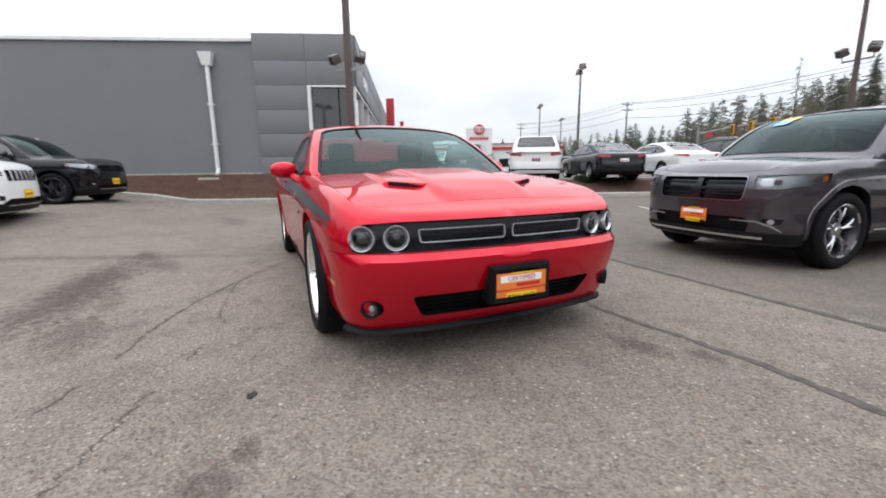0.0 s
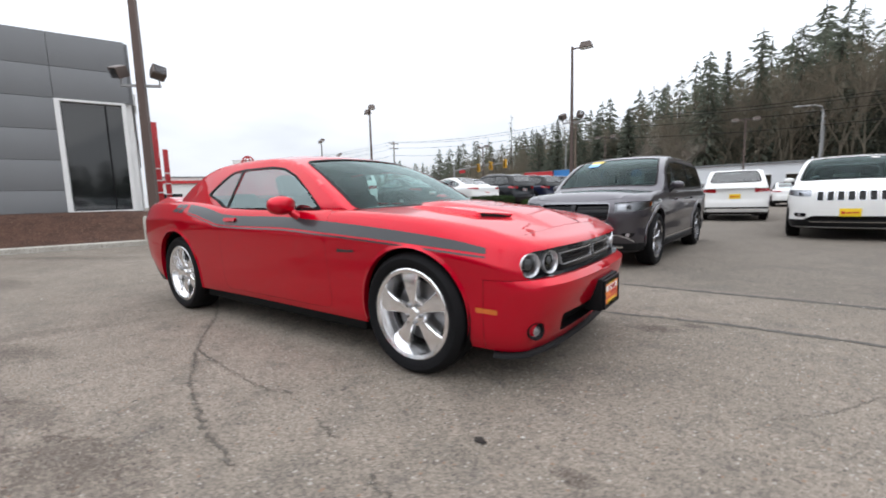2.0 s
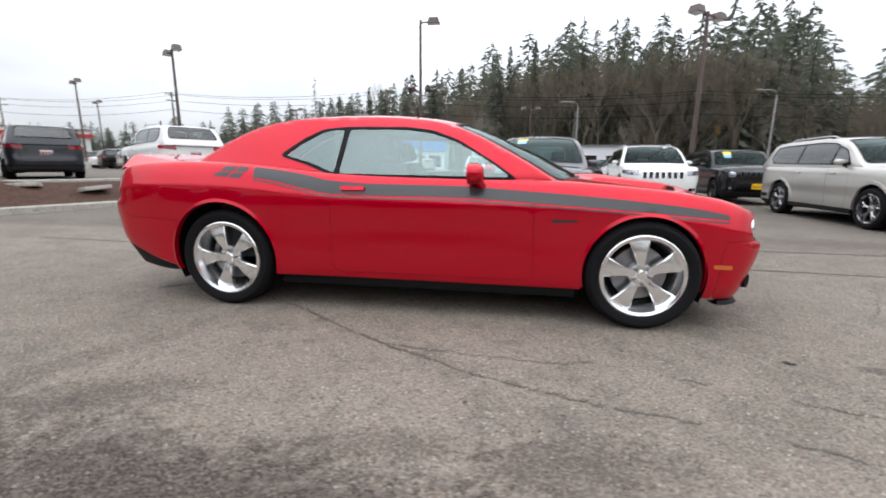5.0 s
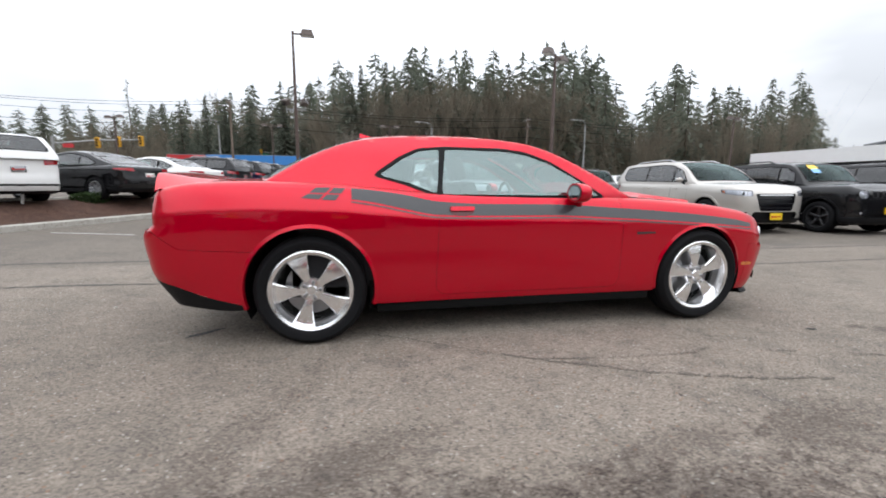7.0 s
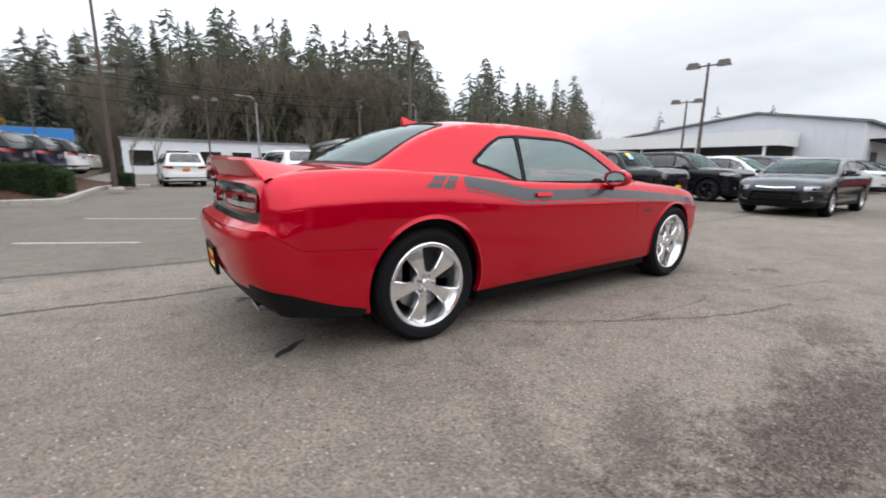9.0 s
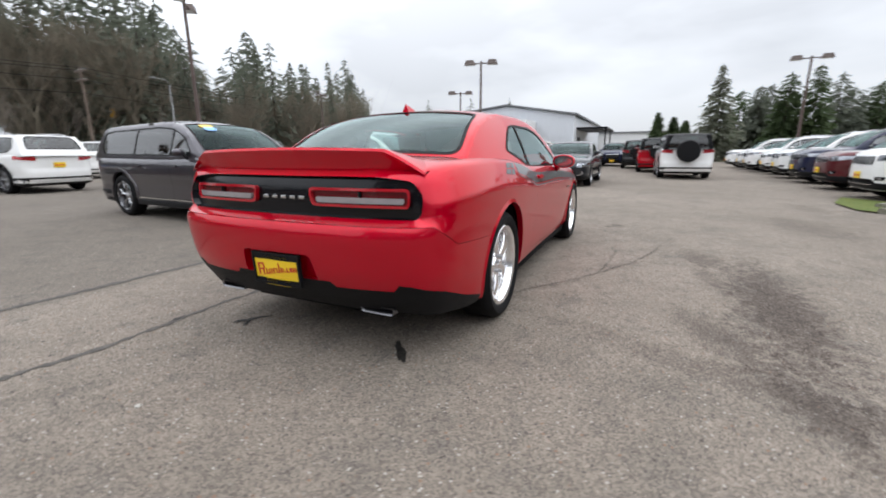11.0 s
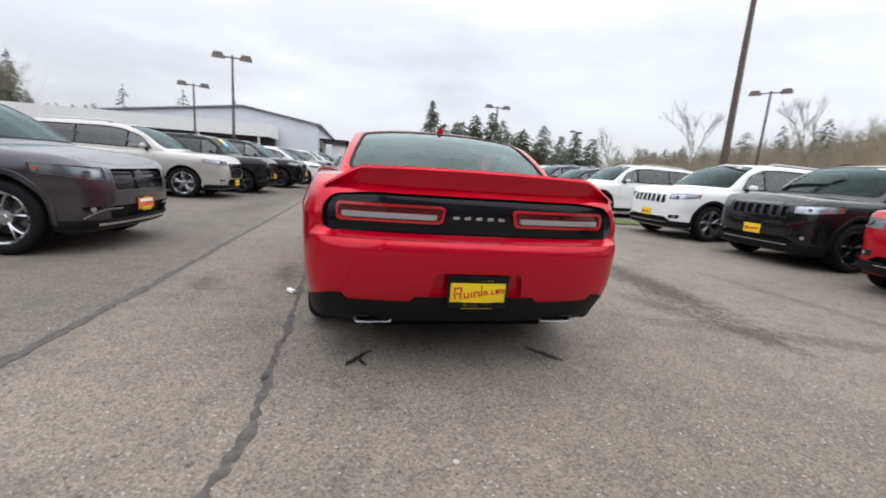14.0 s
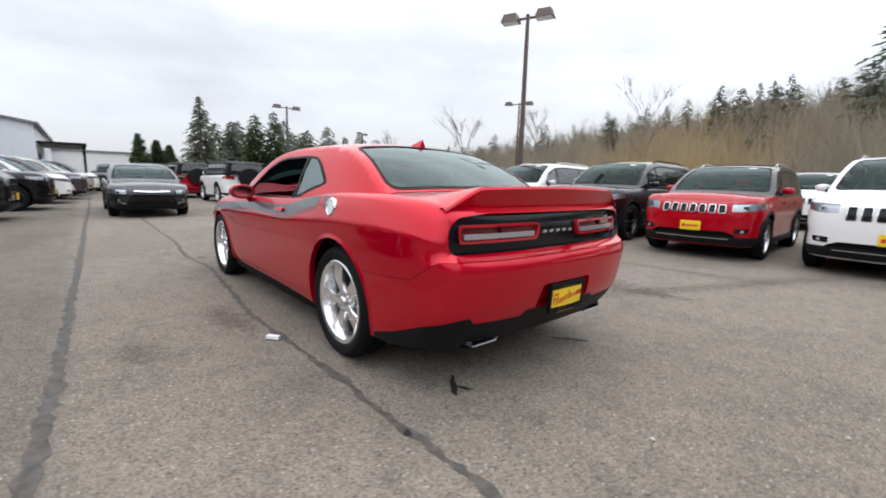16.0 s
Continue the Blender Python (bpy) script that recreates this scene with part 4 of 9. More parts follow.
def build_coupe():
    S, C = Shell(COUPE), Cabin(COUPE)
    L = S.long
    car = thing("coupe", "glossy red two-door muscle coupe with grey side stripes and chrome wheels", "car")
    arches = arches_of(S, COUPE)
    door = S.xz(rounded([(0.775, 0.30), (0.745, 1.2), (-0.61, 1.2), (-0.645, 0.30)], 0.09))
    z0 = -0.05
    fbump = np.array([(-0.5, 0.1), (S.side(1.93), 0.1), (S.side(1.95), 0.6), (-0.5, 0.6)])
    rbump = np.array([(S.side(-1.7), 0.1), (S.side(-1.7), 0.625), (S.side(-2.24), 0.655), (S.side(-2.4), 0.762), (L + 0.5, 0.762), (L + 0.5, 0.1)])
    band = S.yz(rounded([(-0.835, 0.606), (0.835, 0.606), (0.845, 0.72), (0.8, 0.742), (0.6, 0.752), (-0.6, 0.752), (-0.8, 0.742), (-0.845, 0.72)], 0.03))
    intake = S.yz(rounded([(-0.5, 0.262), (0.5, 0.262), (0.56, 0.385), (-0.56, 0.385)], 0.03))
    fog = S.yz(circle(0.745, 0.325, 0.04, 20))
    tail = S.yz(rounded([(-0.84, 0.79), (0.84, 0.79), (0.85, 0.92), (0.8, 0.972), (0.6, 0.992), (-0.6, 0.992), (-0.8, 0.972), (-0.85, 0.92)], 0.05), "rear")
    niche = S.yz(rounded([(-0.26, 0.46), (0.26, 0.46), (0.235, 0.6), (-0.235, 0.6)], 0.03), "rear")
    valance = np.array([(S.side(-1.88), 0.1), (S.side(-1.88), 0.285), (S.side(-2.1), 0.345), (S.side(-2.3), 0.42), (S.rear(0.78), 0.47), (S.rear(0.72), 0.475), (S.rear(0.69), 0.44), (S.rear(0.36), 0.435), (S.rear(0.33), 0.465), (L + 0.5, 0.465), (L + 0.5, 0.1)])
    ol, step, rows = S.outline(), (0.055, 0.032), S.rows()
    g = 0.0022
    fender = loop_sheet(ol, [*arches, grow(door, g), grow(fbump, g), grow(rbump, g), band, tail], step, S.at, 0.05, (), rows)
    # lid: hood, deck and the strips beside them
    edge = np.concatenate([S.edge, (S.edge * (1, -1))[::-1][1:-1]])
    mid = rounded([(1.02, -0.3), (0.82, -0.72), (0.6, -0.79), (-1.0, -0.79), (-1.4, -0.7), (-1.52, -0.5), (-1.52, 0.5), (-1.4, 0.7), (-1.0, 0.79), (0.6, 0.79), (0.82, 0.72), (1.02, 0.3)], 0.05)
    rim = S.inset(0.03)
    rim = rim[np.abs(rim[:, 1]).argsort(kind="stable")]
    side = rim[(rim[:, 1] > 0) & (rim[:, 0] > 1.05)]
    side = side[side[:, 0].argsort()]
    side = side[np.r_[True, np.diff(side[:, 0]) > 0.012]]
    side[:, 0] = np.minimum(side[:, 0], 2.06 + 0.06 * (1 - (side[:, 1] / 0.75) ** 2))
    side = side[side[:, 1] > 0.1]
    hood = np.concatenate([[(1.1, 0.0), (1.1, 0.3), (1.0, 0.66)], side, (side * (1, -1))[::-1], [(1.0, -0.66), (1.1, -0.3)]])
    deck = rounded([(-1.9, -0.66), (-2.2, -0.66), (-2.29, -0.4), (-2.31, 0.0), (-2.29, 0.4), (-2.2, 0.66), (-1.9, 0.66)], 0.04)
    rows_lid = np.concatenate([S.inset(d) for d in (0.014, 0.045, 0.085)])
    lid = loop_sheet(edge, [mid, grow(hood, g), grow(deck, g)], 0.05, S.lid, 0.05, (), rows_lid)
    tri_part("body", join(both(fender), lid), RED, car, weld=1e-4, out=(0, 0, 0.6), angle=50)
    tri_part("hood", loop_sheet(hood, [], 0.035, S.lid, 0.035), RED, car, out=(0, 0, 0.3))
    tri_part("boot_lid", loop_sheet(deck, [], 0.05, S.lid, 0.05), RED, car, out=(0, 0, 0.3))
    dp = loop_sheet(ol, [], step, S.at, 0.05, (door,), rows)
    for f, nm in ((dp, "door"), (mirror(dp), "door")):
        d = tri_part(nm, f, RED, car, out=(0, 0, 0.6))
        sg = 1 if f is dp else -1
        # flat dark red patch: painted shade of the pocket behind the handle
        pocket = S.xz(circle(-0.465, 0.875, 0.085, 24, 0.33))
        h = loop_sheet(pocket, [], 0.03, lambda a, b: S.at(a, b, 0.0025))
        tri_part("handle_recess", h if sg == 1 else mirror(h), MAROON, d)
        grip = S.xz(rounded([(-0.55, 0.884), (-0.38, 0.884), (-0.38, 0.912), (-0.55, 0.912)], 0.012))
        h = join(loop_sheet(grip, [], 0.03, lambda a, b: S.at(a, b, 0.02)), edge_strip(grip, S.at, lambda a, b: S.at(a, b, 0.02)))
        tri_part("door_handle", h if sg == 1 else mirror(h), RED, d)
    fb = loop_sheet(ol, [*arches, intake, fog, band], step, S.at, 0.05, (fbump,), rows)
    tri_part("front_bumper", both(fb), RED, car, weld=1e-4, out=(0, 0, 0.6))
    rb = loop_sheet(ol, [*arches, tail, valance, niche], step, S.at, 0.05, (rbump,), rows)
    tri_part("rear_bumper", both(rb), RED, car, weld=1e-4, out=(0, 0, 0.6))
    rv = loop_sheet(ol, [*arches], step, S.at, 0.04, (grow(valance, -0.001),))
    tri_part("rear_valance", both(rv), TRIM, car, weld=1e-4, out=(0, 0, 0.6), label="textured black lower valance")
    deep = lambda k: (lambda a, b: S.full(a, b, k))
    # nose: black band, lamps, two slim grille frames
    bandp = tri_part("grille_panel", join(loop_sheet(band, [], 0.05, deep(-0.05)), edge_strip(band, deep(0), deep(-0.05))), GLOSSBLACK, car)
    for y0, y1 in ((-0.5, -0.025), (0.025, 0.5)):
        fr = S.yz(rounded([(y0, 0.643), (y1, 0.643), (y1 + (0.012 if y1 > 0 else 0), 0.707), (y0 - (0.012 if y0 < 0 else 0), 0.707)], 0.016))
        tri_part("grille_frame", join(ring_of(grow(fr, 0.0035), grow(fr, -0.0035), 0.05, deep(-0.04)), edge_strip(grow(fr, 0.0035), deep(-0.04), deep(-0.05)), edge_strip(grow(fr, -0.0035), deep(-0.04), deep(-0.05))), LAMPWHITE, bandp, "satin silver grille frame")
        for k in range(1, 4):
            z = 0.643 + k * 0.016
            ln = S.yz([(y0 + 0.012, z - 0.0025), (y1 - 0.012, z - 0.0025), (y1 - 0.012, z + 0.0025), (y0 + 0.012, z + 0.0025)])
            tri_part("grille_slat", loop_sheet(ln, [], 0.05, deep(-0.046)), TRIM, bandp)
    for sgn in (-1, 1):
        for y, yaw in ((0.765, 26), (0.605, 16)):
            x = float(S.full(S.front(y), 0.672, -0.045)[0])
            lamp = ring_lamp(car, pose(x, sgn * y, 0.672, 0, 0, 90 + sgn * yaw), 0.064, "headlight", LAMPWHITE, DARKALLOY, "round headlight with a white halo ring")
            part("lens", lathe_bm([(0.045, -0.002), (0.03, -0.012), (0.001, -0.016)], pose(x, sgn * y, 0.672, 0, 0, 90 + sgn * yaw), 20), LENS, lamp)
        x = float(S.at(S.front(0.745), 0.325, -0.01)[0])
        ring_lamp(car, pose(x + 0.006, sgn * 0.745, 0.325, 0, 0, 90 + sgn * 38), 0.047, "fog_lamp", TRIM, PALELENS, "round fog lamp")
    gm = tri_part("lower_intake", join(loop_sheet(intake, [], 0.05, deep(-0.07)), edge_strip(intake, deep(0), deep(-0.07))), TRIM, car, "black lower intake")
    for k in range(4):
        z = 0.285 + 0.024 * k
        w = 0.45 + 0.02 * k
        ln = S.yz([(-w, z - 0.004), (w, z - 0.004), (w, z + 0.004), (-w, z + 0.004)])
        tri_part("intake_slat", loop_sheet(ln, [], 0.05, deep(-0.045)), UNDER, gm)
    # chin splitter: a swept lip
    ss = np.linspace(-S.side(1.98), S.side(1.98), 60)
    rowsv = []
    for off, z in ((-0.04, 0.208), (0.004, 0.2), (0.018, 0.185), (0.02, 0.176), (-0.03, 0.168), (-0.1, 0.172)):
        rowsv.append(np.stack(S.full(ss, np.full(60, 0.21), off)[:2] + (np.full(60, z),), 1))
    v = np.concatenate(rowsv)
    f = [(r * 60 + k, r * 60 + k + 1, (r + 1) * 60 + k + 1, (r + 1) * 60 + k) for r in range(5) for k in range(59)]
    pydata_part("front_splitter", v, f, TRIM, car, "black chin splitter")
    for sgn in (-1, 1):
        bm = bmesh.new()
        add_box(bm, (-1.05, -0.885, 0.185), (1.06, -0.82, 0.258), None, 0.015)
        if sgn > 0:
            bmesh.ops.scale(bm, vec=(1, -1, 1), verts=bm.verts)
            bmesh.ops.reverse_faces(bm, faces=bm.faces)
        # underbody black here stands for the shade along the sill
        part("side_sill", bm, UNDER, car, "side sill coloured near-black for the shade below the doors")
    # front plate on its bracket
    part("plate_bracket", box_bm((2.24, -0.17, 0.315), (2.343, 0.19, 0.515), 0.012), TRIM, car)
    fp = bars_plate(car, pose(2.35, 0.005, 0.415, 0, 0, 90), PLATE_ORANGE, ORANGE_INKS, "front_plate", "orange dealer plate that reads certified")
    words("lettering", "CERTIFIED", 0.036, pose(2.35, 0.005, 0.415, 0, 0, 90) @ pose(-0.0025, -0.0075, 0.03), INK_RED, fp)
    words("lettering", "KIRKLAND", 0.034, pose(2.35, 0.005, 0.415, 0, 0, 90) @ pose(0, -0.0078, -0.066), TRIM, fp)
    # tail panel with two long lamps
    tp = tri_part("tail_panel", join(loop_sheet(tail, [], 0.05, deep(-0.035)), edge_strip(tail, deep(0), deep(-0.035))), GLOSSBLACK, car, "gloss black tail panel")
    for sgn in (-1, 1):
        lens = S.yz(rounded([(sgn * 0.2, 0.842), (sgn * 0.78, 0.842), (sgn * 0.785, 0.936), (sgn * 0.185, 0.936)], 0.03), "rear")
        core = S.yz(rounded([(sgn * 0.214, 0.855), (sgn * 0.767, 0.855), (sgn * 0.77, 0.922), (sgn * 0.2, 0.922)], 0.022), "rear")
        bar = S.yz(rounded([(sgn * 0.235, 0.862), (sgn * 0.745, 0.862), (sgn * 0.748, 0.89), (sgn * 0.232, 0.89)], 0.012), "rear")
        t = tri_part("tail_light", join(ring_of(lens, core, 0.04, deep(-0.012)), edge_strip(lens, deep(-0.012), deep(-0.035)), edge_strip(core, deep(-0.012), deep(-0.03))), REDLENS, car, "long red tail light with a pale centre bar")
        tri_part("lamp_well", loop_sheet(core, [], 0.04, deep(-0.03)), WELLRED, t)
        tri_part("centre_bar", join(loop_sheet(bar, [], 0.04, deep(-0.014)), edge_strip(bar, deep(-0.014), deep(-0.03))), PALELENS, t)
        x = float(S.at(S.rear(0.485), 0.885, -0.02)[0])
        part("divider", box_bm((x - 0.004, sgn * 0.485 - 0.004, 0.842), (x + 0.02, sgn * 0.485 + 0.004, 0.934)), TRIM, t)
    xt = float(S.at(S.rear(0.0), 0.88, -0.03)[0])
    for k in range(5):
        part("badge_bar", box_bm((xt - 0.008, 0.125 - 0.0625 * k - 0.018, 0.872), (xt + 0.004, 0.125 - 0.0625 * k + 0.018, 0.888), 0.002), CHROME, tp)
    tri_part("plate_niche", join(loop_sheet(niche, [], 0.05, deep(-0.045)), edge_strip(niche, deep(0), deep(-0.045))), RED, car)
    xp = float(S.at(S.rear(0.0), 0.53, 0.004)[0])
    rp = bars_plate(car, pose(xp - 0.002, 0, 0.503, 4, 0, -90), PLATE_YELLOW, YELLOW_INKS, "rear_plate", "yellow dealer plate with red script drawn as bars")
    words("lettering", "KIRKLAND", 0.036, pose(xp - 0.002, 0, 0.503, 4, 0, -90) @ pose(0, -0.0078, -0.073), TRIM, rp)
    for sgn in (-1, 1):
        bm = bmesh.new()
        m = pose(-2.37, sgn * 0.535, 0.302, -4, 0, -90)
        o = rounded([(-0.1, -0.02), (0.1, -0.02), (0.108, 0.02), (-0.108, 0.02)], 0.016)
        rings = []
        for k, y in ((0.9, 0.1), (1.0, -0.03), (0.97, -0.036), (0.88, -0.03), (0.86, 0.06)):
            rings.append([bm.verts.new(m @ Vector((p[0] * k, y, p[1] * (1 if k >= 0.9 else k - 0.25)))) for p in o])
        for a, b in zip(rings, rings[1:]):
            for j in range(len(o)):
                bm.faces.new((a[j], a[(j + 1) % len(o)], b[(j + 1) % len(o)], b[j]))
        ex = part("exhaust_tip", bm, GREYALLOY, car, "polished oblong exhaust tip")
        bm = bmesh.new()
        bm.faces.new([bm.verts.new(m @ Vector((p[0] * 0.87, 0.03, p[1] * 0.63))) for p in o])
        part("bore", bm, UNDER, ex)
    # deck spoiler: a section swept across the tail
    ys = np.linspace(-0.815, 0.815, 61)
    k = np.abs(ys) / 0.815
    sx, drop = 0.09 * k**3, 0.02 * k**2 + 0.1 * np.clip((np.abs(ys) - 0.62) / 0.195, 0, 1) ** 1.2
    rowsv = []
    for x, z, w in ((-2.02, 1.075, 0.3), (-2.25, 1.1, 0.7), (-2.43, 1.133, 1), (-2.462, 1.133, 1), (-2.468, 1.12, 1), (-2.44, 1.075, 0.45), (-2.42, 1.022, 0.1), (-2.3, 1.0, 0), (-2.02, 1.0, 0)):
        rowsv.append(np.stack([x + sx, ys, z - drop * w], 1))
    n = len(ys)
    v = np.concatenate(rowsv)
    f = [(r * n + j, r * n + j + 1, ((r + 1) % 9) * n + j + 1, ((r + 1) % 9) * n + j) for r in range(9) for j in range(n - 1)]
    f += [tuple(r * n for r in range(9)), tuple(r * n + n - 1 for r in range(9))[::-1]]
    bm = bmesh.new()
    vs = [bm.verts.new(p) for p in v]
    for q in f:
        bm.faces.new([vs[i] for i in q])
    bmesh.ops.recalc_face_normals(bm, faces=bm.faces)
    part("spoiler", bm, RED, car, "red deck spoiler")
    # hood scoops: low boxes beside the raised middle, with mouths to the front
    for sgn in (-1, 1):
        hz = lambda x, y: float(S.lid(np.array([x]), np.array([y]))[2][0] - hood_relief(np.array([x]), np.array([y]))[0])
        bm = bmesh.new()
        o = [(0.0, -0.012), (-0.012, 0.024), (-0.05, 0.028), (-0.3, 0.024), (-0.5, 0.014), (-0.66, -0.012)]
        lines = []
        for y, x0, k in ((0.27, 1.845, 1.0), (0.33, 1.82, 1.0), (0.42, 1.76, 1.0), (0.495, 1.705, 0.95), (0.53, 1.66, -0.3)):
            lines.append([bm.verts.new((x0 + dx, sgn * y, hz(x0 + dx, y) + dz * (k if dz > 0 else 1))) for dx, dz in o])
        for p, q in zip(lines, lines[1:]):
            for j in range(5):
                bm.faces.new((p[j], p[j + 1], q[j + 1], q[j]))
        bm.faces.new(lines[0])
        bmesh.ops.recalc_face_normals(bm, faces=bm.faces)
        sc = part("hood_scoop", bm, RED, car, angle=25)
        # the mouth is a near-black face, painted for the shade inside
        bm = bmesh.new()
        a = [bm.verts.new((x + 0.004, sgn * y, hz(x, y) - 0.002)) for y, x in ((0.315, 1.826), (0.41, 1.767), (0.495, 1.705))]
        b = [bm.verts.new((x - 0.01, sgn * y, hz(x, y) + 0.021)) for y, x in ((0.315, 1.826), (0.41, 1.767), (0.495, 1.705))]
        for j in range(2):
            bm.faces.new((a[j], a[j + 1], b[j + 1], b[j]))
        part("scoop_mouth", bm, UNDER, sc)
    # decals: wide stripe, pin line, emblem blocks
    up = curve([(-1.21, 1.032), (-1.06, 1.018), (-0.86, 0.99), (-0.63, 0.945), (-0.32, 0.927), (0.21, 0.922), (0.72, 0.895), (1.19, 0.862), (1.74, 0.806), (1.97, 0.764)])
    dn = curve([(-1.21, 0.962), (-1.06, 0.94), (-0.86, 0.897), (-0.63, 0.856), (-0.32, 0.848), (0.21, 0.846), (0.72, 0.822), (1.19, 0.795), (1.74, 0.755), (1.97, 0.735)])
    xs = np.linspace(-1.2, 1.96, 60)
    for sgn in (1, -1):
        f = (lambda p: p) if sgn == 1 else mirror
        stripe = S.xz(np.concatenate([np.stack([xs, up(xs)], 1), np.stack([xs, dn(xs)], 1)[::-1]]))
        tri_part("side_stripe", f(loop_sheet(stripe, [], 0.035, lambda a, b: S.at(a, b, 0.002), 0.05)), STRIPE, car, "graphite grey vinyl stripe")
        pin = S.xz(np.concatenate([np.stack([xs, dn(xs) - 0.012], 1), np.stack([xs, dn(xs) - 0.022], 1)[::-1]]))
        tri_part("pin_line", f(loop_sheet(pin, [], 0.035, lambda a, b: S.at(a, b, 0.002), 0.05)), STRIPE, car)
        for q in ([(-1.235, 1.03), (-1.31, 1.033), (-1.345, 0.998), (-1.265, 0.996)], [(-1.325, 1.034), (-1.42, 1.034), (-1.46, 1.002), (-1.36, 0.999)], [(-1.272, 0.989), (-1.352, 0.991), (-1.385, 0.957), (-1.3, 0.953)],
                  [(-1.367, 0.992), (-1.467, 0.995), (-1.51, 0.968), (-1.4, 0.96)]):
            tri_part("decal_block", f(loop_sheet(S.xz(q), [], 0.03, lambda a, b: S.at(a, b, 0.002))), STRIPE, car)
        em = S.xz(rounded([(0.88, 0.698), (1.04, 0.704), (1.04, 0.717), (0.91, 0.717), (0.88, 0.72)], 0.006))
        tri_part("fender_badge", f(loop_sheet(em, [], 0.03, lambda a, b: S.at(a, b, 0.004))), DARKALLOY, car)
        mk = S.xz(rounded([(1.9, 0.425), (2.02, 0.42), (2.02, 0.447), (1.9, 0.452)], 0.008))
        tri_part("side_marker", f(loop_sheet(mk, [], 0.03, lambda a, b: S.at(a, b, 0.003))), AMBER, car)
        mk = S.xz(rounded([(-1.99, 0.502), (-2.14, 0.502), (-2.14, 0.535), (-1.99, 0.535)], 0.008))
        tri_part("side_marker", f(loop_sheet(mk, [], 0.03, lambda a, b: S.at(a, b, 0.002))), RED, car)
        for ax in COUPE["axles"]:
            tt = np.linspace(-0.28, math.pi + 0.28, 40)
            ra = arch_at(COUPE, ax)
            rr = [(ax + r * np.cos(tt), 0.372 + r * np.sin(tt)) for r in (ra + 0.024, ra + 0.001, ra - 0.001)]
            vv = []
            for (px, pz), off in zip(rr, (0.0, 0.008, -0.03)):
                q = np.stack(S.at(S.side(px), pz, off), 1)
                vv.append(q)
            n = len(tt)
            v = np.concatenate(vv)
            fc = np.array([t for r in range(2) for k in range(n - 1) for t in ((r * n + k, r * n + k + 1, (r + 1) * n + k + 1), (r * n + k, (r + 1) * n + k + 1, (r + 1) * n + k))])
            tri_part("arch_lip", f((v, fc)), RED, car, out=(0, 0, 0.6))
    x, y, z = S.at(S.side(-1.42), np.array(0.965), 0.0)
    part("fuel_cap", lathe_bm([(0.066, 0.02), (0.066, -0.004), (0.06, -0.009), (0.045, -0.009), (0.042, -0.006), (0.001, -0.006)], pose(float(x), -float(y), 0.965, -12, 0, 180), 28), CHROME, car, "round bright fuel filler cap")
    cabin_parts(car, C, COUPE, RED)
    arch_liner(car, COUPE, 0.94)
    tub(car, COUPE, 0.82)
    floor_pan(car, COUPE, 0.94)
    for x, s in ((0.02, 1), (-0.85, 0.8)):
        for y in (-0.37, 0.37):
            seat(car, x, y, 0.42, s)
    part("parcel_shelf", box_bm((-1.75, -0.6, 0.98), (-1.2, 0.6, 1.03), 0.02), DASH, car)
    mirror_on(car, 0.36, 0.995, 1.005, RED, 1.05)
    bm = bmesh.new()
    add_box(bm, (-0.06, -0.11, -0.03), (0.0, 0.11, 0.03), Matrix.Translation((0.3, 0, 1.28)), 0.012)
    part("interior_mirror", bm, TRIM, car)
    bm = bmesh.new()
    a = [bm.verts.new(q) for q in ((-0.94, 0, 1.425), (-1.13, -0.028, 1.412), (-1.13, 0.028, 1.412), (-1.13, 0, 1.475))]
    for q in ((0, 1, 3), (0, 3, 2), (1, 2, 3), (0, 2, 1)):
        bm.faces.new([a[i] for i in q])
    part("antenna_fin", bm, RED, car, smooth=False)
    for sgn in (-1, 1):
        bm = bmesh.new()
        add_tube(bm, [(1.02, sgn * 0.1 - 0.35, 0.99), (1.0, sgn * 0.1 - 0.1, 1.02), (0.96, sgn * 0.1 + 0.2, 1.035)], 0.01, 0.006, 6)
        part("wiper", bm, TRIM, car)
    wheels_on(car, COUPE)
    return car


build_coupe()


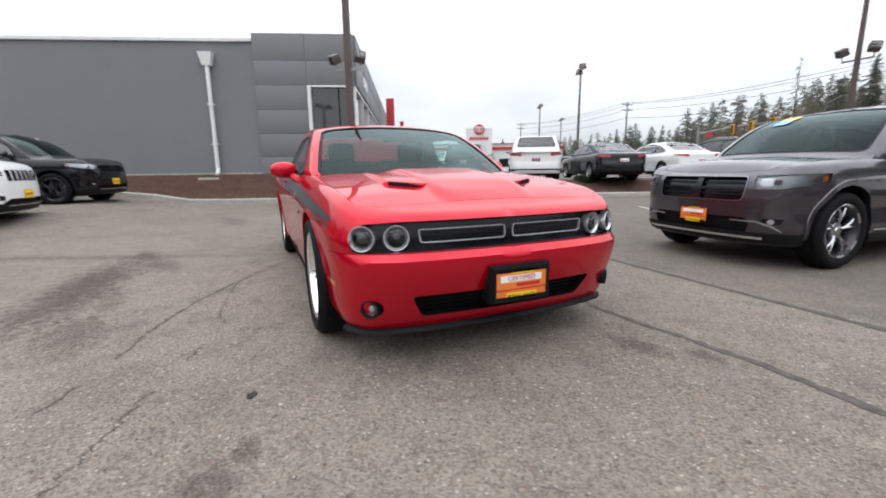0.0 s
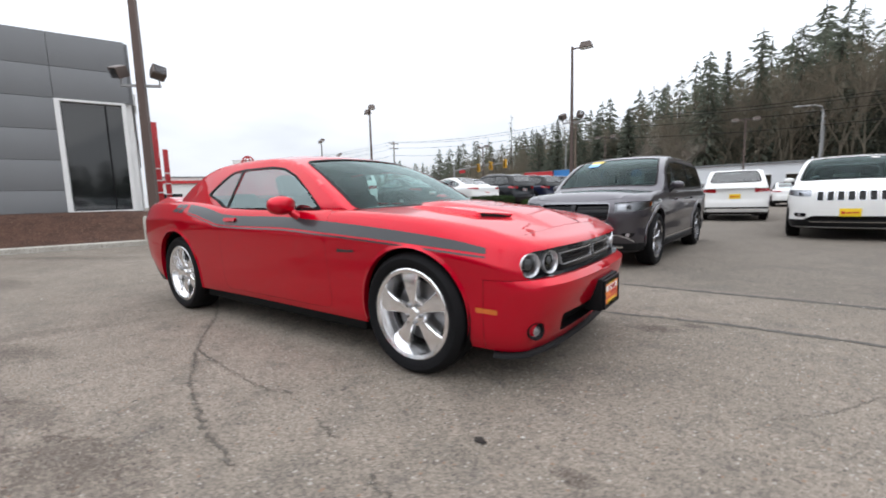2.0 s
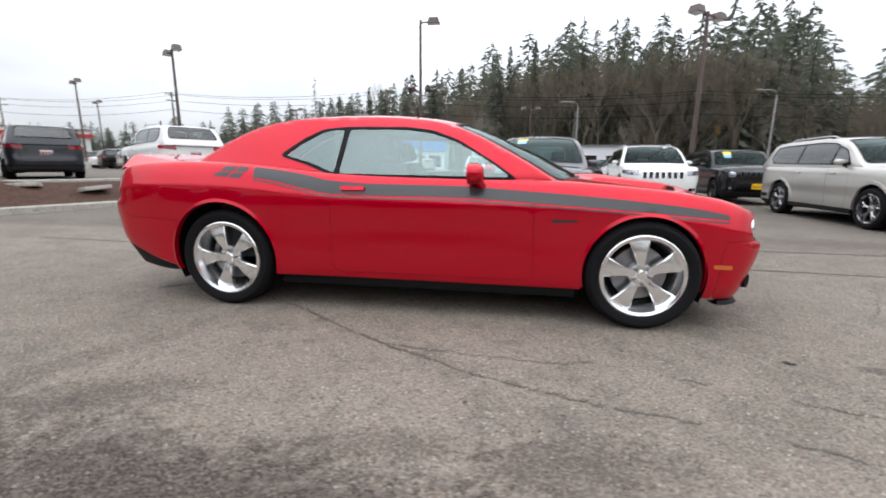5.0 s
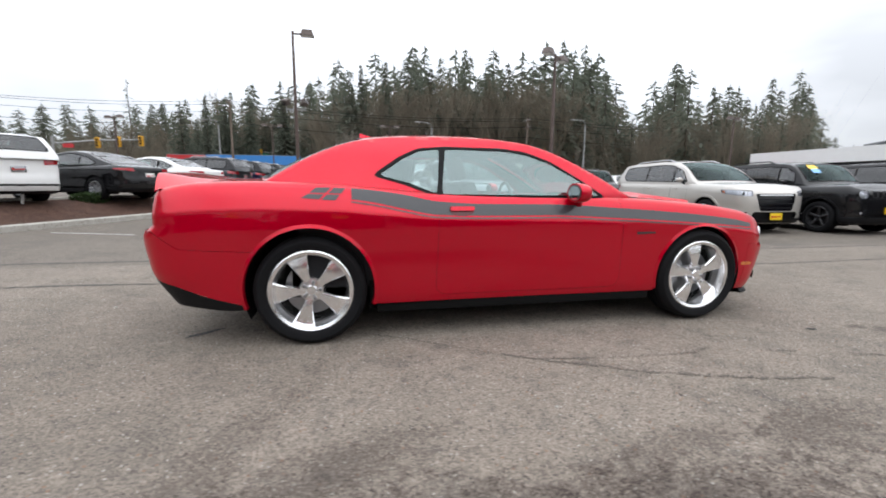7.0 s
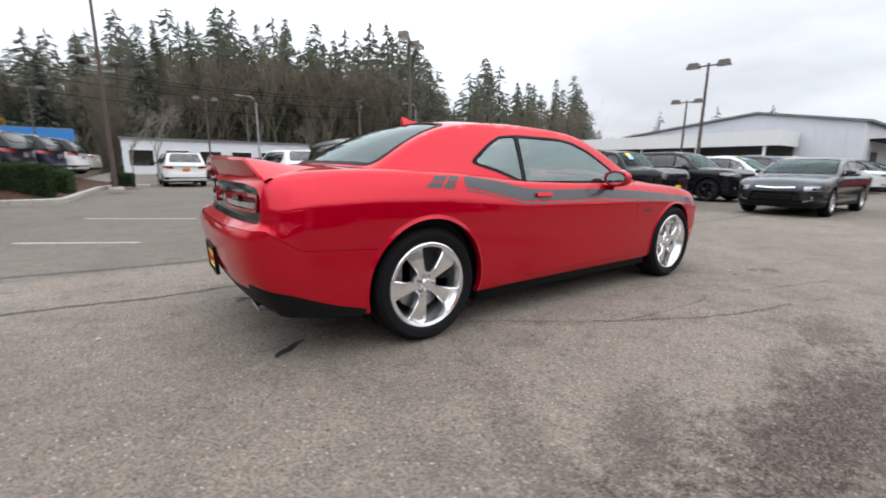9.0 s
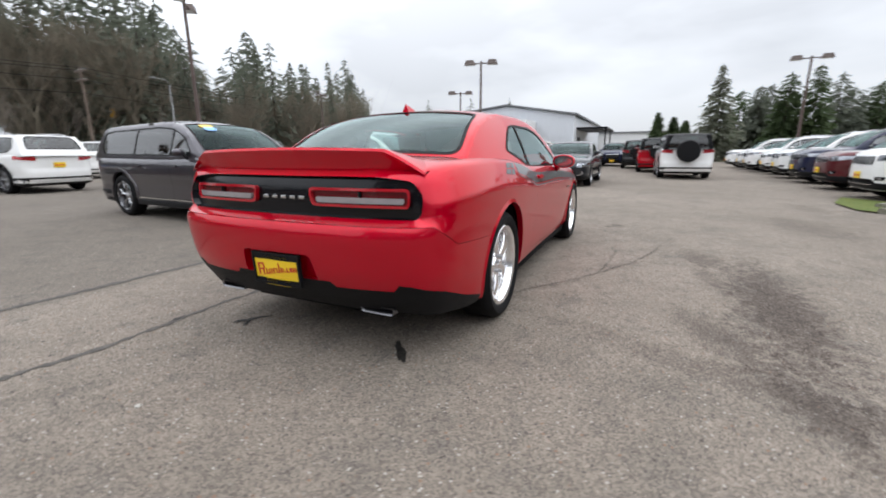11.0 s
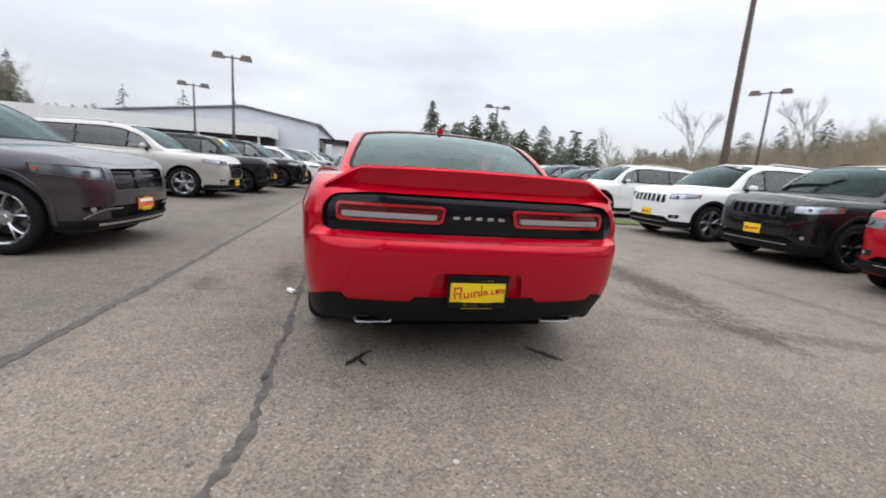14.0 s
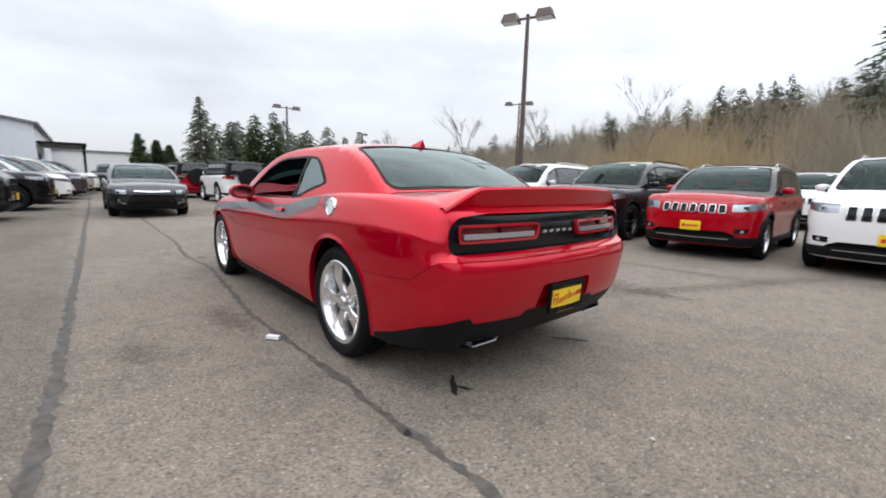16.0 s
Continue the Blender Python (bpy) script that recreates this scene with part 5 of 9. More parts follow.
def suv_spec(L, wb, W, H, fo, hood, cowl, belt, tyre=0.37, lean=0.72, rear=0.32, style="suv", spokes=5, wheel="split", wheel_mat=ALLOY, box=0.0, clad=True, glass_back=DARKGLASS):
    """Curves of a closed car from its main sizes. lean: run of the windscreen; rear: run of the tail."""
    xf, w = wb / 2 + fo, W / 2
    xr, xc = xf - L, wb / 2 - 0.42
    arch = tyre + 0.055
    zf = hood - 0.06
    plan = [(xf, 0), (xf - 0.015, 0.35 * w), (xf - 0.06 + 0.03 * box, 0.65 * w), (xf - 0.17 + 0.08 * box, 0.86 * w), (xf - 0.4 + 0.15 * box, 0.965 * w), (xf - 0.8, 0.99 * w), (0, 0.985 * w),
            (xr + 0.6, 0.99 * w), (xr + 0.28 - 0.1 * box, 0.96 * w), (xr + 0.1 - 0.04 * box, 0.86 * w), (xr + 0.03, 0.6 * w), (xr, 0)]
    rt = H - 0.055
    if style == "sedan":
        rail = [(xc + 0.1, cowl - 0.05), (xc, cowl), (xc - lean * 0.55, cowl + (rt - cowl) * 0.62), (xc - lean, rt - 0.06), (xc - lean - 0.35, rt), (-0.55, rt), (-1.0, rt - 0.06), (-1.45, rt - 0.24), (xr + 0.62, belt + 0.06), (xr + 0.5, belt - 0.02)]
        tail_top = [(xr + 0.5, belt + 0.02), (xr, belt - 0.02)]
        sc = (xc - 0.06, xc - lean + 0.02, -0.98, xr + 0.72)
        dlo = [(xc - 0.24, belt + 0.015), (xc - lean * 0.6, belt + (rt - belt) * 0.55), (xc - lean - 0.05, rt - 0.1), (xc - lean - 0.5, rt - 0.06), (-0.6, rt - 0.07), (-1.0, rt - 0.15), (-1.4, belt + 0.1), (-1.25, belt + 0.03)]
        cuts = (0.05, -0.85)
    else:
        rail = [(xc + 0.1, cowl - 0.05), (xc, cowl), (xc - lean * 0.55, cowl + (rt - cowl) * 0.62), (xc - lean, rt - 0.05), (xc - lean - 0.4, rt + 0.0), (0.1 * wb - 0.6, rt + 0.01), (xr + rear + 0.5, rt - 0.015), (xr + rear, rt - 0.06),
                (xr + rear * 0.72, rt - 0.16), (xr + rear * 0.32, belt + 0.16), (xr + 0.05, belt + 0.0), (xr + 0.03, belt - 0.06)]
        tail_top = [(xr + 0.3, belt), (xr, belt - 0.01)]
        sc = (xc - 0.06, xc - lean + 0.03, xr + rear * 0.85, xr + rear * 0.3)
        dlo = [(xc - 0.24, belt + 0.015), (xc - lean * 0.6, belt + (rt - belt) * 0.55), (xc - lean - 0.06, rt - 0.11), (xc - lean - 0.5, rt - 0.075), (xr + rear + 0.4, rt - 0.1), (xr + rear + 0.08, rt - 0.13), (xr + rear * 0.75 + 0.12, belt + 0.17), (xr + rear + 0.2, belt + 0.05)]
        cuts = (0.06 * wb, -0.34 * wb)
    dlo = np.array(rounded(dlo, 0.05, 2))
    panes = []
    lo, hi = dlo[:, 0].min(), dlo[:, 0].max()
    xs = [hi + 0.1, cuts[0], cuts[1], lo - 0.1]
    shrunk = grow(dlo, -0.022)
    for a, b in zip(xs, xs[1:]):
        p = clip_x(clip_x(shrunk, a - 0.025, -1), b + 0.025, 1)
        if len(p) > 2:
            panes.append((p, GLASS if len(panes) == 0 or style == "sedan" else glass_back))
    tum = 0.2 + (0.22 if style == "sedan" else 0.12) * (1 - box)

    def wide(x, z):
        base = 0.945 * w - 0.10 * np.clip((x - (xc - 0.3)) / 0.4, 0, 1) * 0.3 - 0.07 * np.clip((xr + 0.7 - x) / 0.7, 0, 1) ** 2
        if style == "sedan":
            base = base - 0.16 * np.clip((-0.7 - x) / 1.2, 0, 1) ** 1.5
        h = np.maximum(z - belt, 0)
        return base - tum * h - 0.35 * np.maximum(h - 0.28, 0) ** 2

    return dict(plan=plan, xf=xf, xr=xr, w=w, L=L, wb=wb, belt=belt, hood=hood, H=H, style=style, clad=clad,
                top=[(xf, zf), (xf - 0.12, hood - 0.02), (xf - 0.35, hood + 0.02), (xc + 0.1, cowl - 0.03), (xc - 0.3, belt - 0.0), (0, belt - 0.005), (xr + 0.6, belt + 0.01)] + tail_top,
                bot=[(xf, 0.24), (wb / 2 - 0.5, 0.27), (-wb / 2 + 0.5, 0.27), (xr, 0.3)],
                front_low=[(0.18, 0.16), (0.28, 0.06), (0.4, 0.01), (0.5, 0), (0.62, 0.0), (hood, 0.05 - 0.03 * box)], front_top=[(0, 0.08), (0.006, 0.06), (0.018, 0.04), (0.034, 0.025), (0.08, 0)],
                side_low=[(0.2, 0.09), (0.3, 0.04), (0.38, 0.022), (0.5, 0.024), (0.6, 0.026), (0.66, 0.008), (0.74, 0.0), (0.9, 0.003), (belt, 0.022)], side_top=[(0, 0.05), (0.006, 0.04), (0.018, 0.032), (0.034, 0.022), (0.09, 0.006), (0.14, 0)],
                rear_low=[(0.2, 0.16), (0.34, 0.04), (0.45, 0.0), (0.62, 0), (0.7, 0.03), (belt, 0.05)], rear_top=[(0, 0.03), (0.006, 0.024), (0.018, 0.016), (0.05, 0)],
                crown=[(xf, 0.0), (xf - 0.1, 0.02), (xf - 0.35, 0.05), (xc + 0.2, 0.055), (xc - 0.2, 0.0), (xr + 0.9, 0), (xr + 0.4, 0.02 if style == "sedan" else 0), (xr, 0.01)],
                axles=(wb / 2, -wb / 2), arch=arch, tyre=tyre, tyre_wide=0.24, rim=tyre - 0.11, spokes=spokes, wheel_style=wheel, wheel_mat=wheel_mat, track=w - 0.125,
                rail=rail, wide=wide, foot=belt - 0.07, bow_x=[(0, 0.2), (0.2, 0.08), (0.4, 0), (0.7, -0.02), (1, -0.06)], bow_z=[(0, 0.02), (0.25, 0.035), (0.6, 0.035), (0.9, 0.01), (1, 0.0)],
                screens=sc, screen_q=(0.9, 0.84), dlo=dlo, panes=panes, rear_glass=glass_back if style != "sedan" else GLASS, tub=(xr + 0.5, xc + 0.02), tub_top=belt - 0.02, dash=xc - 0.2, pan=0.24, cuts=cuts, xc=xc)


def clip_x(p, x, side):
    """The part of a polygon with (x - limit) * side >= 0."""
    p = np.asarray(p, float)
    out = []
    for a, b in zip(p, np.roll(p, -1, 0)):
        ia, ib = (a[0] - x) * side >= 0, (b[0] - x) * side >= 0
        if ia:
            out.append(a)
        if ia != ib:
            out.append(a + (b - a) * (x - a[0]) / (b[0] - a[0]))
    return np.array(out)


def build_car(sp, name, label, mat, grille="slots", plate=PLATE_YELLOW, lamp="wide", sticker=False, rails=True, group=""):
    S, C = Shell(sp), Cabin(sp)
    L, w, xf, xr, hood, belt = S.long, sp["w"], sp["xf"], sp["xr"], sp["hood"], sp["belt"]
    car = thing(name, label, "car", None, group)
    arches = arches_of(S, sp)
    a1, a2 = sp["cuts"]
    x1 = sp["xc"] - 0.2
    doors = []
    for lo, hi in ((a1, x1), (a2 + 0.02, a1)):
        p = np.array(rounded([(hi - 0.01, 0.33), (hi - 0.01, 2.0), (lo + 0.01, 2.0), (lo + 0.01, 0.33)], 0.06))
        doors.append(S.xz(p))
    zt = hood - 0.045
    gh = {"slots": 0.165 if hood < 1.03 or lamp == "round" else 0.215, "cross": 0.235}.get(grille, 0.2)
    gw = 0.54 * w if grille != "slots" else 0.56 * w
    if grille == "low":
        gr = S.yz(rounded([(-0.62 * w, 0.34), (0.62 * w, 0.34), (0.5 * w, 0.6), (-0.5 * w, 0.6)], 0.08))
    elif grille == "big":
        gr = S.yz(rounded([(-0.42 * w, 0.52), (0.42 * w, 0.52), (0.54 * w, zt - 0.1), (-0.54 * w, zt - 0.1)], 0.05))
    else:
        gr = S.yz(rounded([(-gw * 0.95, zt - gh - 0.04), (gw * 0.95, zt - gh - 0.04), (gw, zt - 0.04), (-gw, zt - 0.04)], 0.05))
    wl_, zl = (0.7, 0.475) if grille == "slots" else (0.6, 0.5)
    low = S.yz(rounded([(-(wl_ - 0.04) * w, 0.345), ((wl_ - 0.04) * w, 0.345), (wl_ * w, zl - 0.06), (0.55 * w, zl), (-0.55 * w, zl), (-wl_ * w, zl - 0.06)], 0.03))
    holes = [gr] + ([low] if grille != "low" else [])
    lz0, lz1 = zt - 0.16, zt - 0.035
    if lamp == "round":
        lamps = [S.yz(circle(0.74 * w, zt - 0.12, 0.095, 24))]
    else:
        lamps = [np.concatenate([S.yz([(0.6 * w, lz0), (0.8 * w, lz0 + 0.005)]), [(S.side(xf - 0.52), lz0 + 0.06), (S.side(xf - 0.55), lz1 + 0.02)], S.yz([(0.8 * w, lz1 + 0.01), (0.6 * w, lz1)])])]
    ol, step = S.outline(), (0.11, 0.06)
    skin = loop_sheet(ol, [*arches, *[grow(d, 0.004) for d in doors], *holes, *lamps], step, S.at, 0.07, (), S.rows())
    edge = np.concatenate([S.edge, (S.edge * (1, -1))[::-1][1:-1]])
    hw = 0.8 * w
    mid = np.array(rounded([(sp["xc"] - 0.02, -hw * 0.6), (sp["xc"] - 0.2, -hw), (xr + (0.75 if sp["style"] == "sedan" else 0.25), -hw), (xr + (0.75 if sp["style"] == "sedan" else 0.25), hw), (sp["xc"] - 0.2, hw), (sp["xc"] - 0.02, hw * 0.6)], 0.05))
    bonnet = rounded([(sp["xc"] + 0.13, -0.35 * w), (sp["xc"] + 0.05, -0.8 * w), (xf - 0.45, -0.8 * w), (xf - 0.2, -0.66 * w), (xf - 0.13, -0.3 * w), (xf - 0.13, 0.3 * w), (xf - 0.2, 0.66 * w), (xf - 0.45, 0.8 * w), (sp["xc"] + 0.05, 0.8 * w), (sp["xc"] + 0.13, 0.35 * w)], 0.05)
    lid = loop_sheet(edge, [mid, grow(bonnet, 0.004)], 0.1, S.lid, 0.08)
    tri_part("body", join(both(skin), lid), mat, car, weld=1e-4, angle=50)
    tri_part("bonnet", loop_sheet(bonnet, [], 0.09, S.lid, 0.08), mat, car, out=(0, 0, 0.3))
    for d in doors:
        dp = loop_sheet(ol, [*arches], step, S.at, 0.07, (d,), S.rows())
        for k, f in enumerate((dp, mirror(dp))):
            ob = tri_part("door", f, mat, car)
            xm = float(S.at(np.array([d[:, 0].max()]), np.array([0.7]))[0][0]) + 0.14
            gp = S.xz(rounded([(xm - 0.09, belt - 0.16), (xm + 0.09, belt - 0.16), (xm + 0.09, belt - 0.13), (xm - 0.09, belt - 0.13)], 0.01))
            h = join(loop_sheet(gp, [], 0.05, lambda a, b: S.at(a, b, 0.028)), edge_strip(gp, S.at, lambda a, b: S.at(a, b, 0.028)))
            tri_part("door_handle", h if k == 0 else mirror(h), mat, ob)
    deep = lambda k: (lambda a, b: S.full(a, b, k))
    gp = tri_part("grille", join(loop_sheet(gr, [], 0.09, deep(-0.05)), edge_strip(gr, deep(0.0), deep(-0.05))), GLOSSBLACK, car)
    if grille == "slots":
        for k in range(7):
            y = (k - 3) * gw * 0.272
            z0, z1 = zt - gh - 0.028, zt - 0.052
            o = rounded([(y - gw * 0.1, z0), (y + gw * 0.1, z0), (y + gw * 0.1, z1), (y - gw * 0.1, z1)], 0.018, 3)
            so, si = S.yz(o), S.yz(grow(o, -0.009))
            tri_part("grille_slot", join(ring_of(so, si, 0.06, deep(0.004)), edge_strip(si, deep(0.004), deep(-0.04))), CHROME if mat is not BLACK else DARKALLOY, gp)
        fill = loop_sheet(gr, [S.yz(rounded([((k - 3) * gw * 0.272 - gw * 0.1, zt - gh - 0.028), ((k - 3) * gw * 0.272 + gw * 0.1, zt - gh - 0.028), ((k - 3) * gw * 0.272 + gw * 0.1, zt - 0.052), ((k - 3) * gw * 0.272 - gw * 0.1, zt - 0.052)], 0.018, 3)) for k in range(7)], 0.08, deep(-0.004))
        tri_part("grille_surround", fill, mat, gp)
    elif grille == "cross":
        for o in ([(-gw * 0.97, zt - 0.04 - gh / 2 - 0.011), (gw * 0.97, zt - 0.04 - gh / 2 - 0.011), (gw * 0.97, zt - 0.04 - gh / 2 + 0.011), (-gw * 0.97, zt - 0.04 - gh / 2 + 0.011)],
                  [(-0.025, zt - gh - 0.035), (0.025, zt - gh - 0.035), (0.035, zt - 0.045), (-0.035, zt - 0.045)]):
            tri_part("grille_bar", loop_sheet(S.yz(o), [], 0.07, deep(-0.01)), GLOSSBLACK, gp)
        o = rounded([(-gw * 0.95, zt - gh - 0.04), (gw * 0.95, zt - gh - 0.04), (gw, zt - 0.04), (-gw, zt - 0.04)], 0.05)
        tri_part("grille_rim", ring_of(S.yz(grow(o, 0.005)), S.yz(grow(o, -0.005)), 0.08, deep(0.006)), GREYALLOY, gp)
        for k in (-1, 1):
            for z in (zt - 0.04 - gh * 0.25, zt - 0.04 - gh * 0.75):
                o = [(k * 0.05, z - 0.006), (k * gw * 0.93, z - 0.006), (k * gw * 0.93, z + 0.006), (k * 0.05, z + 0.006)]
                tri_part("grille_bar", loop_sheet(S.yz(o), [], 0.07, deep(-0.03)), TRIM, gp)
    else:
        n = 4
        g0, g1 = gr[:, 1].min(), gr[:, 1].max()
        for k in range(n):
            z = g0 + (g1 - g0) * (k + 0.7) / n
            half = (0.44 if grille == "big" else 0.4) * w
            if grille == "low" and k == n - 1:
                z += 0.14
            o = [(-half, z - 0.011), (half, z - 0.011), (half, z + 0.011), (-half, z + 0.011)]
            tri_part("grille_bar", loop_sheet(S.yz(o), [], 0.08, deep(-0.012 if k < n - 1 else 0.006)), (CHROME if grille == "big" else DARKALLOY) if k == n - 1 else TRIM, gp)
    if grille != "low":
        tri_part("lower_intake", join(loop_sheet(low, [], 0.09, deep(-0.06)), edge_strip(low, deep(0), deep(-0.06))), TRIM, car)
    for sgn in (1, -1):
        f = (lambda p: p) if sgn == 1 else mirror
        for lp in lamps:
            hl = tri_part("headlight", f(join(loop_sheet(lp, [], 0.06, deep(-0.03)), edge_strip(lp, deep(0), deep(-0.03)))), GREYALLOY if grille == "cross" else LAMPWHITE, car)
            tri_part("lens", f(loop_sheet(lp, [], 0.06, deep(-0.003))), LENS, hl)
            if lamp != "round":
                core = S.yz(rounded([(0.64 * w, lz0 + 0.025), (0.82 * w, lz0 + 0.03), (0.82 * w, lz1 - 0.02), (0.64 * w, lz1 - 0.025)], 0.035))
                tri_part("reflector", f(loop_sheet(core, [], 0.03, deep(-0.024))), ALLOY if grille == "cross" else LAMPWHITE, hl)
                zc = 0.5 * (lz0 + lz1)
                for yc, rc in ((0.79 * w, 0.042),):
                    ci = circle(yc, zc, rc, 16)
                    tri_part("projector", f(join(ring_of(S.yz(ci), S.yz(grow(ci, -0.012)), 0.03, deep(-0.008)), edge_strip(S.yz(ci), deep(-0.008), deep(-0.024)))), GREYALLOY if grille == "cross" else CHROME, hl)
                    tri_part("bulb", f(loop_sheet(S.yz(grow(ci, -0.012)), [], 0.03, deep(-0.014))), GLOSSBLACK, hl)
                core = S.xz([(xf - 0.46, lz0 + 0.06), (xf - 0.52, lz0 + 0.08), (xf - 0.53, lz1), (xf - 0.46, lz1 - 0.01)])
                tri_part("turn_signal", f(loop_sheet(core, [], 0.03, deep(-0.02))), AMBER, hl)
        fg = S.yz(rounded([(0.66 * w, 0.45), (0.84 * w, 0.46), (0.87 * w, 0.535), (0.66 * w, 0.53)], 0.02) if grille == "slots" else rounded([(0.7 * w, 0.44), (0.84 * w, 0.45), (0.86 * w, 0.5), (0.7 * w, 0.5)], 0.015))
        fo_ = tri_part("fog_lamp", f(loop_sheet(fg, [], 0.03, deep(0.003))), GLOSSBLACK, car)
        tri_part("bulb", f(loop_sheet(S.yz(circle(0.77 * w, 0.492 if grille == "slots" else 0.472, 0.025, 12)), [], 0.03, deep(0.006))), PALELENS, fo_)
        tz0, tz1 = (belt - 0.2, belt - 0.06) if sp["style"] != "sedan" else (belt - 0.15, belt - 0.06)
        tl = np.array([(S.side(xr + 0.34), tz0 + 0.05), (S.side(xr + 0.34), tz1), (S.rear(0.55 * w), tz1), (S.rear(0.55 * w), tz0)])
        tri_part("tail_light", f(loop_sheet(tl, [], 0.06, deep(0.006))), REDLENS, car)
        if sp["clad"]:
            for ax in sp["axles"]:
                tt = np.linspace(-0.15, math.pi + 0.15, 30)
                r0 = sp["arch"]
                vv = [np.stack(S.at(S.side(ax + r * np.cos(tt)), sp["tyre"] + 0.01 + r * np.sin(tt), off), 1) for r, off in ((r0 + 0.055, 0.002), (r0 + 0.05, 0.014), (r0 + 0.001, 0.014), (r0, -0.03))]
                n = len(tt)
                fc = np.array([t for r in range(3) for k in range(n - 1) for t in ((r * n + k, r * n + k + 1, (r + 1) * n + k + 1), (r * n + k, (r + 1) * n + k + 1, (r + 1) * n + k))])
                tri_part("arch_trim", f((np.concatenate(vv), fc)), mat if mat in (CHARCOAL, SILVER, WHITE) and sp["clad"] == "body" else TRIM, car)
        bm = bmesh.new()
        add_box(bm, (-sp["wb"] / 2 + sp["arch"], -w + 0.02, 0.235), (sp["wb"] / 2 - sp["arch"], -w + 0.1, 0.33), None, 0.02)
        if sgn < 0:
            bmesh.ops.scale(bm, vec=(1, -1, 1), verts=bm.verts)
            bmesh.ops.reverse_faces(bm, faces=bm.faces)
        part("side_sill", bm, TRIM, car)
    if grille == "cross":
        bz = np.linspace(-S.front(0.72 * w), S.front(0.72 * w), 30)
        rv = [np.stack(S.full(bz, np.full(30, z), off), 1) for z, off in ((0.325, 0.012), (0.32, 0.024), (0.295, 0.024), (0.29, 0.012))]
        fc = np.array([t for r in range(3) for k in range(29) for t in ((r * 30 + k, r * 30 + k + 1, (r + 1) * 30 + k + 1), (r * 30 + k, (r + 1) * 30 + k + 1, (r + 1) * 30 + k))])
        tri_part("chrome_lip", (np.concatenate(rv), fc), CHROME, car)
        for sgn in (1, -1):
            hook = [(0.42, 0.478), (0.66, 0.478), (0.78, 0.44), (0.85, 0.39), (0.85, 0.375), (0.83, 0.385), (0.77, 0.425), (0.65, 0.462), (0.42, 0.464)]
            pc = loop_sheet(S.yz([(a * w, b) for a, b in hook]), [], 0.05, deep(0.01))
            tri_part("fog_trim", pc if sgn == 1 else mirror(pc), ALLOY, car, "silver trim over the fog lamp")
            st = S.xz([(-0.95, 0.352), (0.95, 0.352), (0.95, 0.372), (-0.95, 0.372)])
            pc = loop_sheet(st, [], 0.1, deep(0.012))
            tri_part("chrome_strip", pc if sgn == 1 else mirror(pc), CHROME, car)
    for end, xx in (("front", xf), ("rear", xr)):
        hi_ = 0.36 if sp["style"] == "sedan" or (end == "front" and grille != "slots") else 0.4 if end == "front" else 0.47
        ssn = np.linspace(-S.side(sp["wb"] / 2 + sp["arch"] + 0.02), S.side(sp["wb"] / 2 + sp["arch"] + 0.02), 30) if end == "front" else np.linspace(S.side(-sp["wb"] / 2 - sp["arch"] - 0.02), 2 * L - S.side(-sp["wb"] / 2 - sp["arch"] - 0.02), 30)
        rv = [np.stack(S.full(ssn, np.full(30, z), off), 1) for z, off in ((hi_, 0.004), (hi_ - 0.02, 0.012), (0.26, 0.012), (0.22, -0.05))]
        v = np.concatenate(rv)
        fc = np.array([t for r in range(3) for k in range(29) for t in ((r * 30 + k, r * 30 + k + 1, (r + 1) * 30 + k + 1), (r * 30 + k, (r + 1) * 30 + k + 1, (r + 1) * 30 + k))])
        tri_part(end + "_skirt", (v, fc), TRIM, car)
    pz = {"low": 0.42, "big": 0.4, "cross": 0.5}.get(grille, 0.545)
    if plate is not None:
        px = float(S.at(np.array([0.0]), np.array([pz]))[0][0])
        bars_plate(car, pose(px + 0.012, 0, pz, 0, 0, 90), plate, ORANGE_INKS if plate is PLATE_ORANGE else FAR_INKS, "front_plate", "dealer plate with writing drawn as bars", holder=False)
    bx = float(S.at(np.array([L]), np.array([0.8]))[0][0])
    bars_plate(car, pose(bx - 0.012, 0, 0.82 if sp["style"] != "sedan" else 0.72, 0, 0, -90), plate or INK_WHITE, FAR_INKS, "rear_plate", "dealer plate with writing drawn as bars", holder=False)
    cabin_parts(car, C, sp, mat)
    if sticker:
        t0, t1 = C.at_x(sp["screens"][1] + 0.05), C.at_x(sp["screens"][1] + 0.17)
        for mt, q0, q1, ta, tb in ((PLATE_YELLOW, -0.62, -0.32, t1, t0), (STICKER_BLUE, -0.6, -0.34, t1 - 0.13, t1)):
            o = rounded([(min(ta, tb), q0), (max(ta, tb), q0), (max(ta, tb), q1), (min(ta, tb), q1)], 0.05)
            tri_part("windscreen_sticker", loop_sheet(o, [], 0.06, lambda a, b: C.skin(a, b, 0.006)), mt, car)
    if grille == "slots" and lamp != "round":
        o = rounded([(C.at_x(sp["screens"][1] + 0.06), 0.42), (C.at_x(sp["screens"][1] + 0.12), 0.42), (C.at_x(sp["screens"][1] + 0.12), 0.6), (C.at_x(sp["screens"][1] + 0.06), 0.6)], 0.01)
        tri_part("windscreen_label", loop_sheet(o, [], 0.06, lambda a, b: C.skin(a, b, 0.006)), INK_WHITE, car)
        lip = S.yz([(-0.6 * w, 0.352), (0.6 * w, 0.352), (0.6 * w, 0.364), (-0.6 * w, 0.364)])
        tri_part("chrome_strip", loop_sheet(lip, [], 0.1, deep(0.016)), CHROME, car)
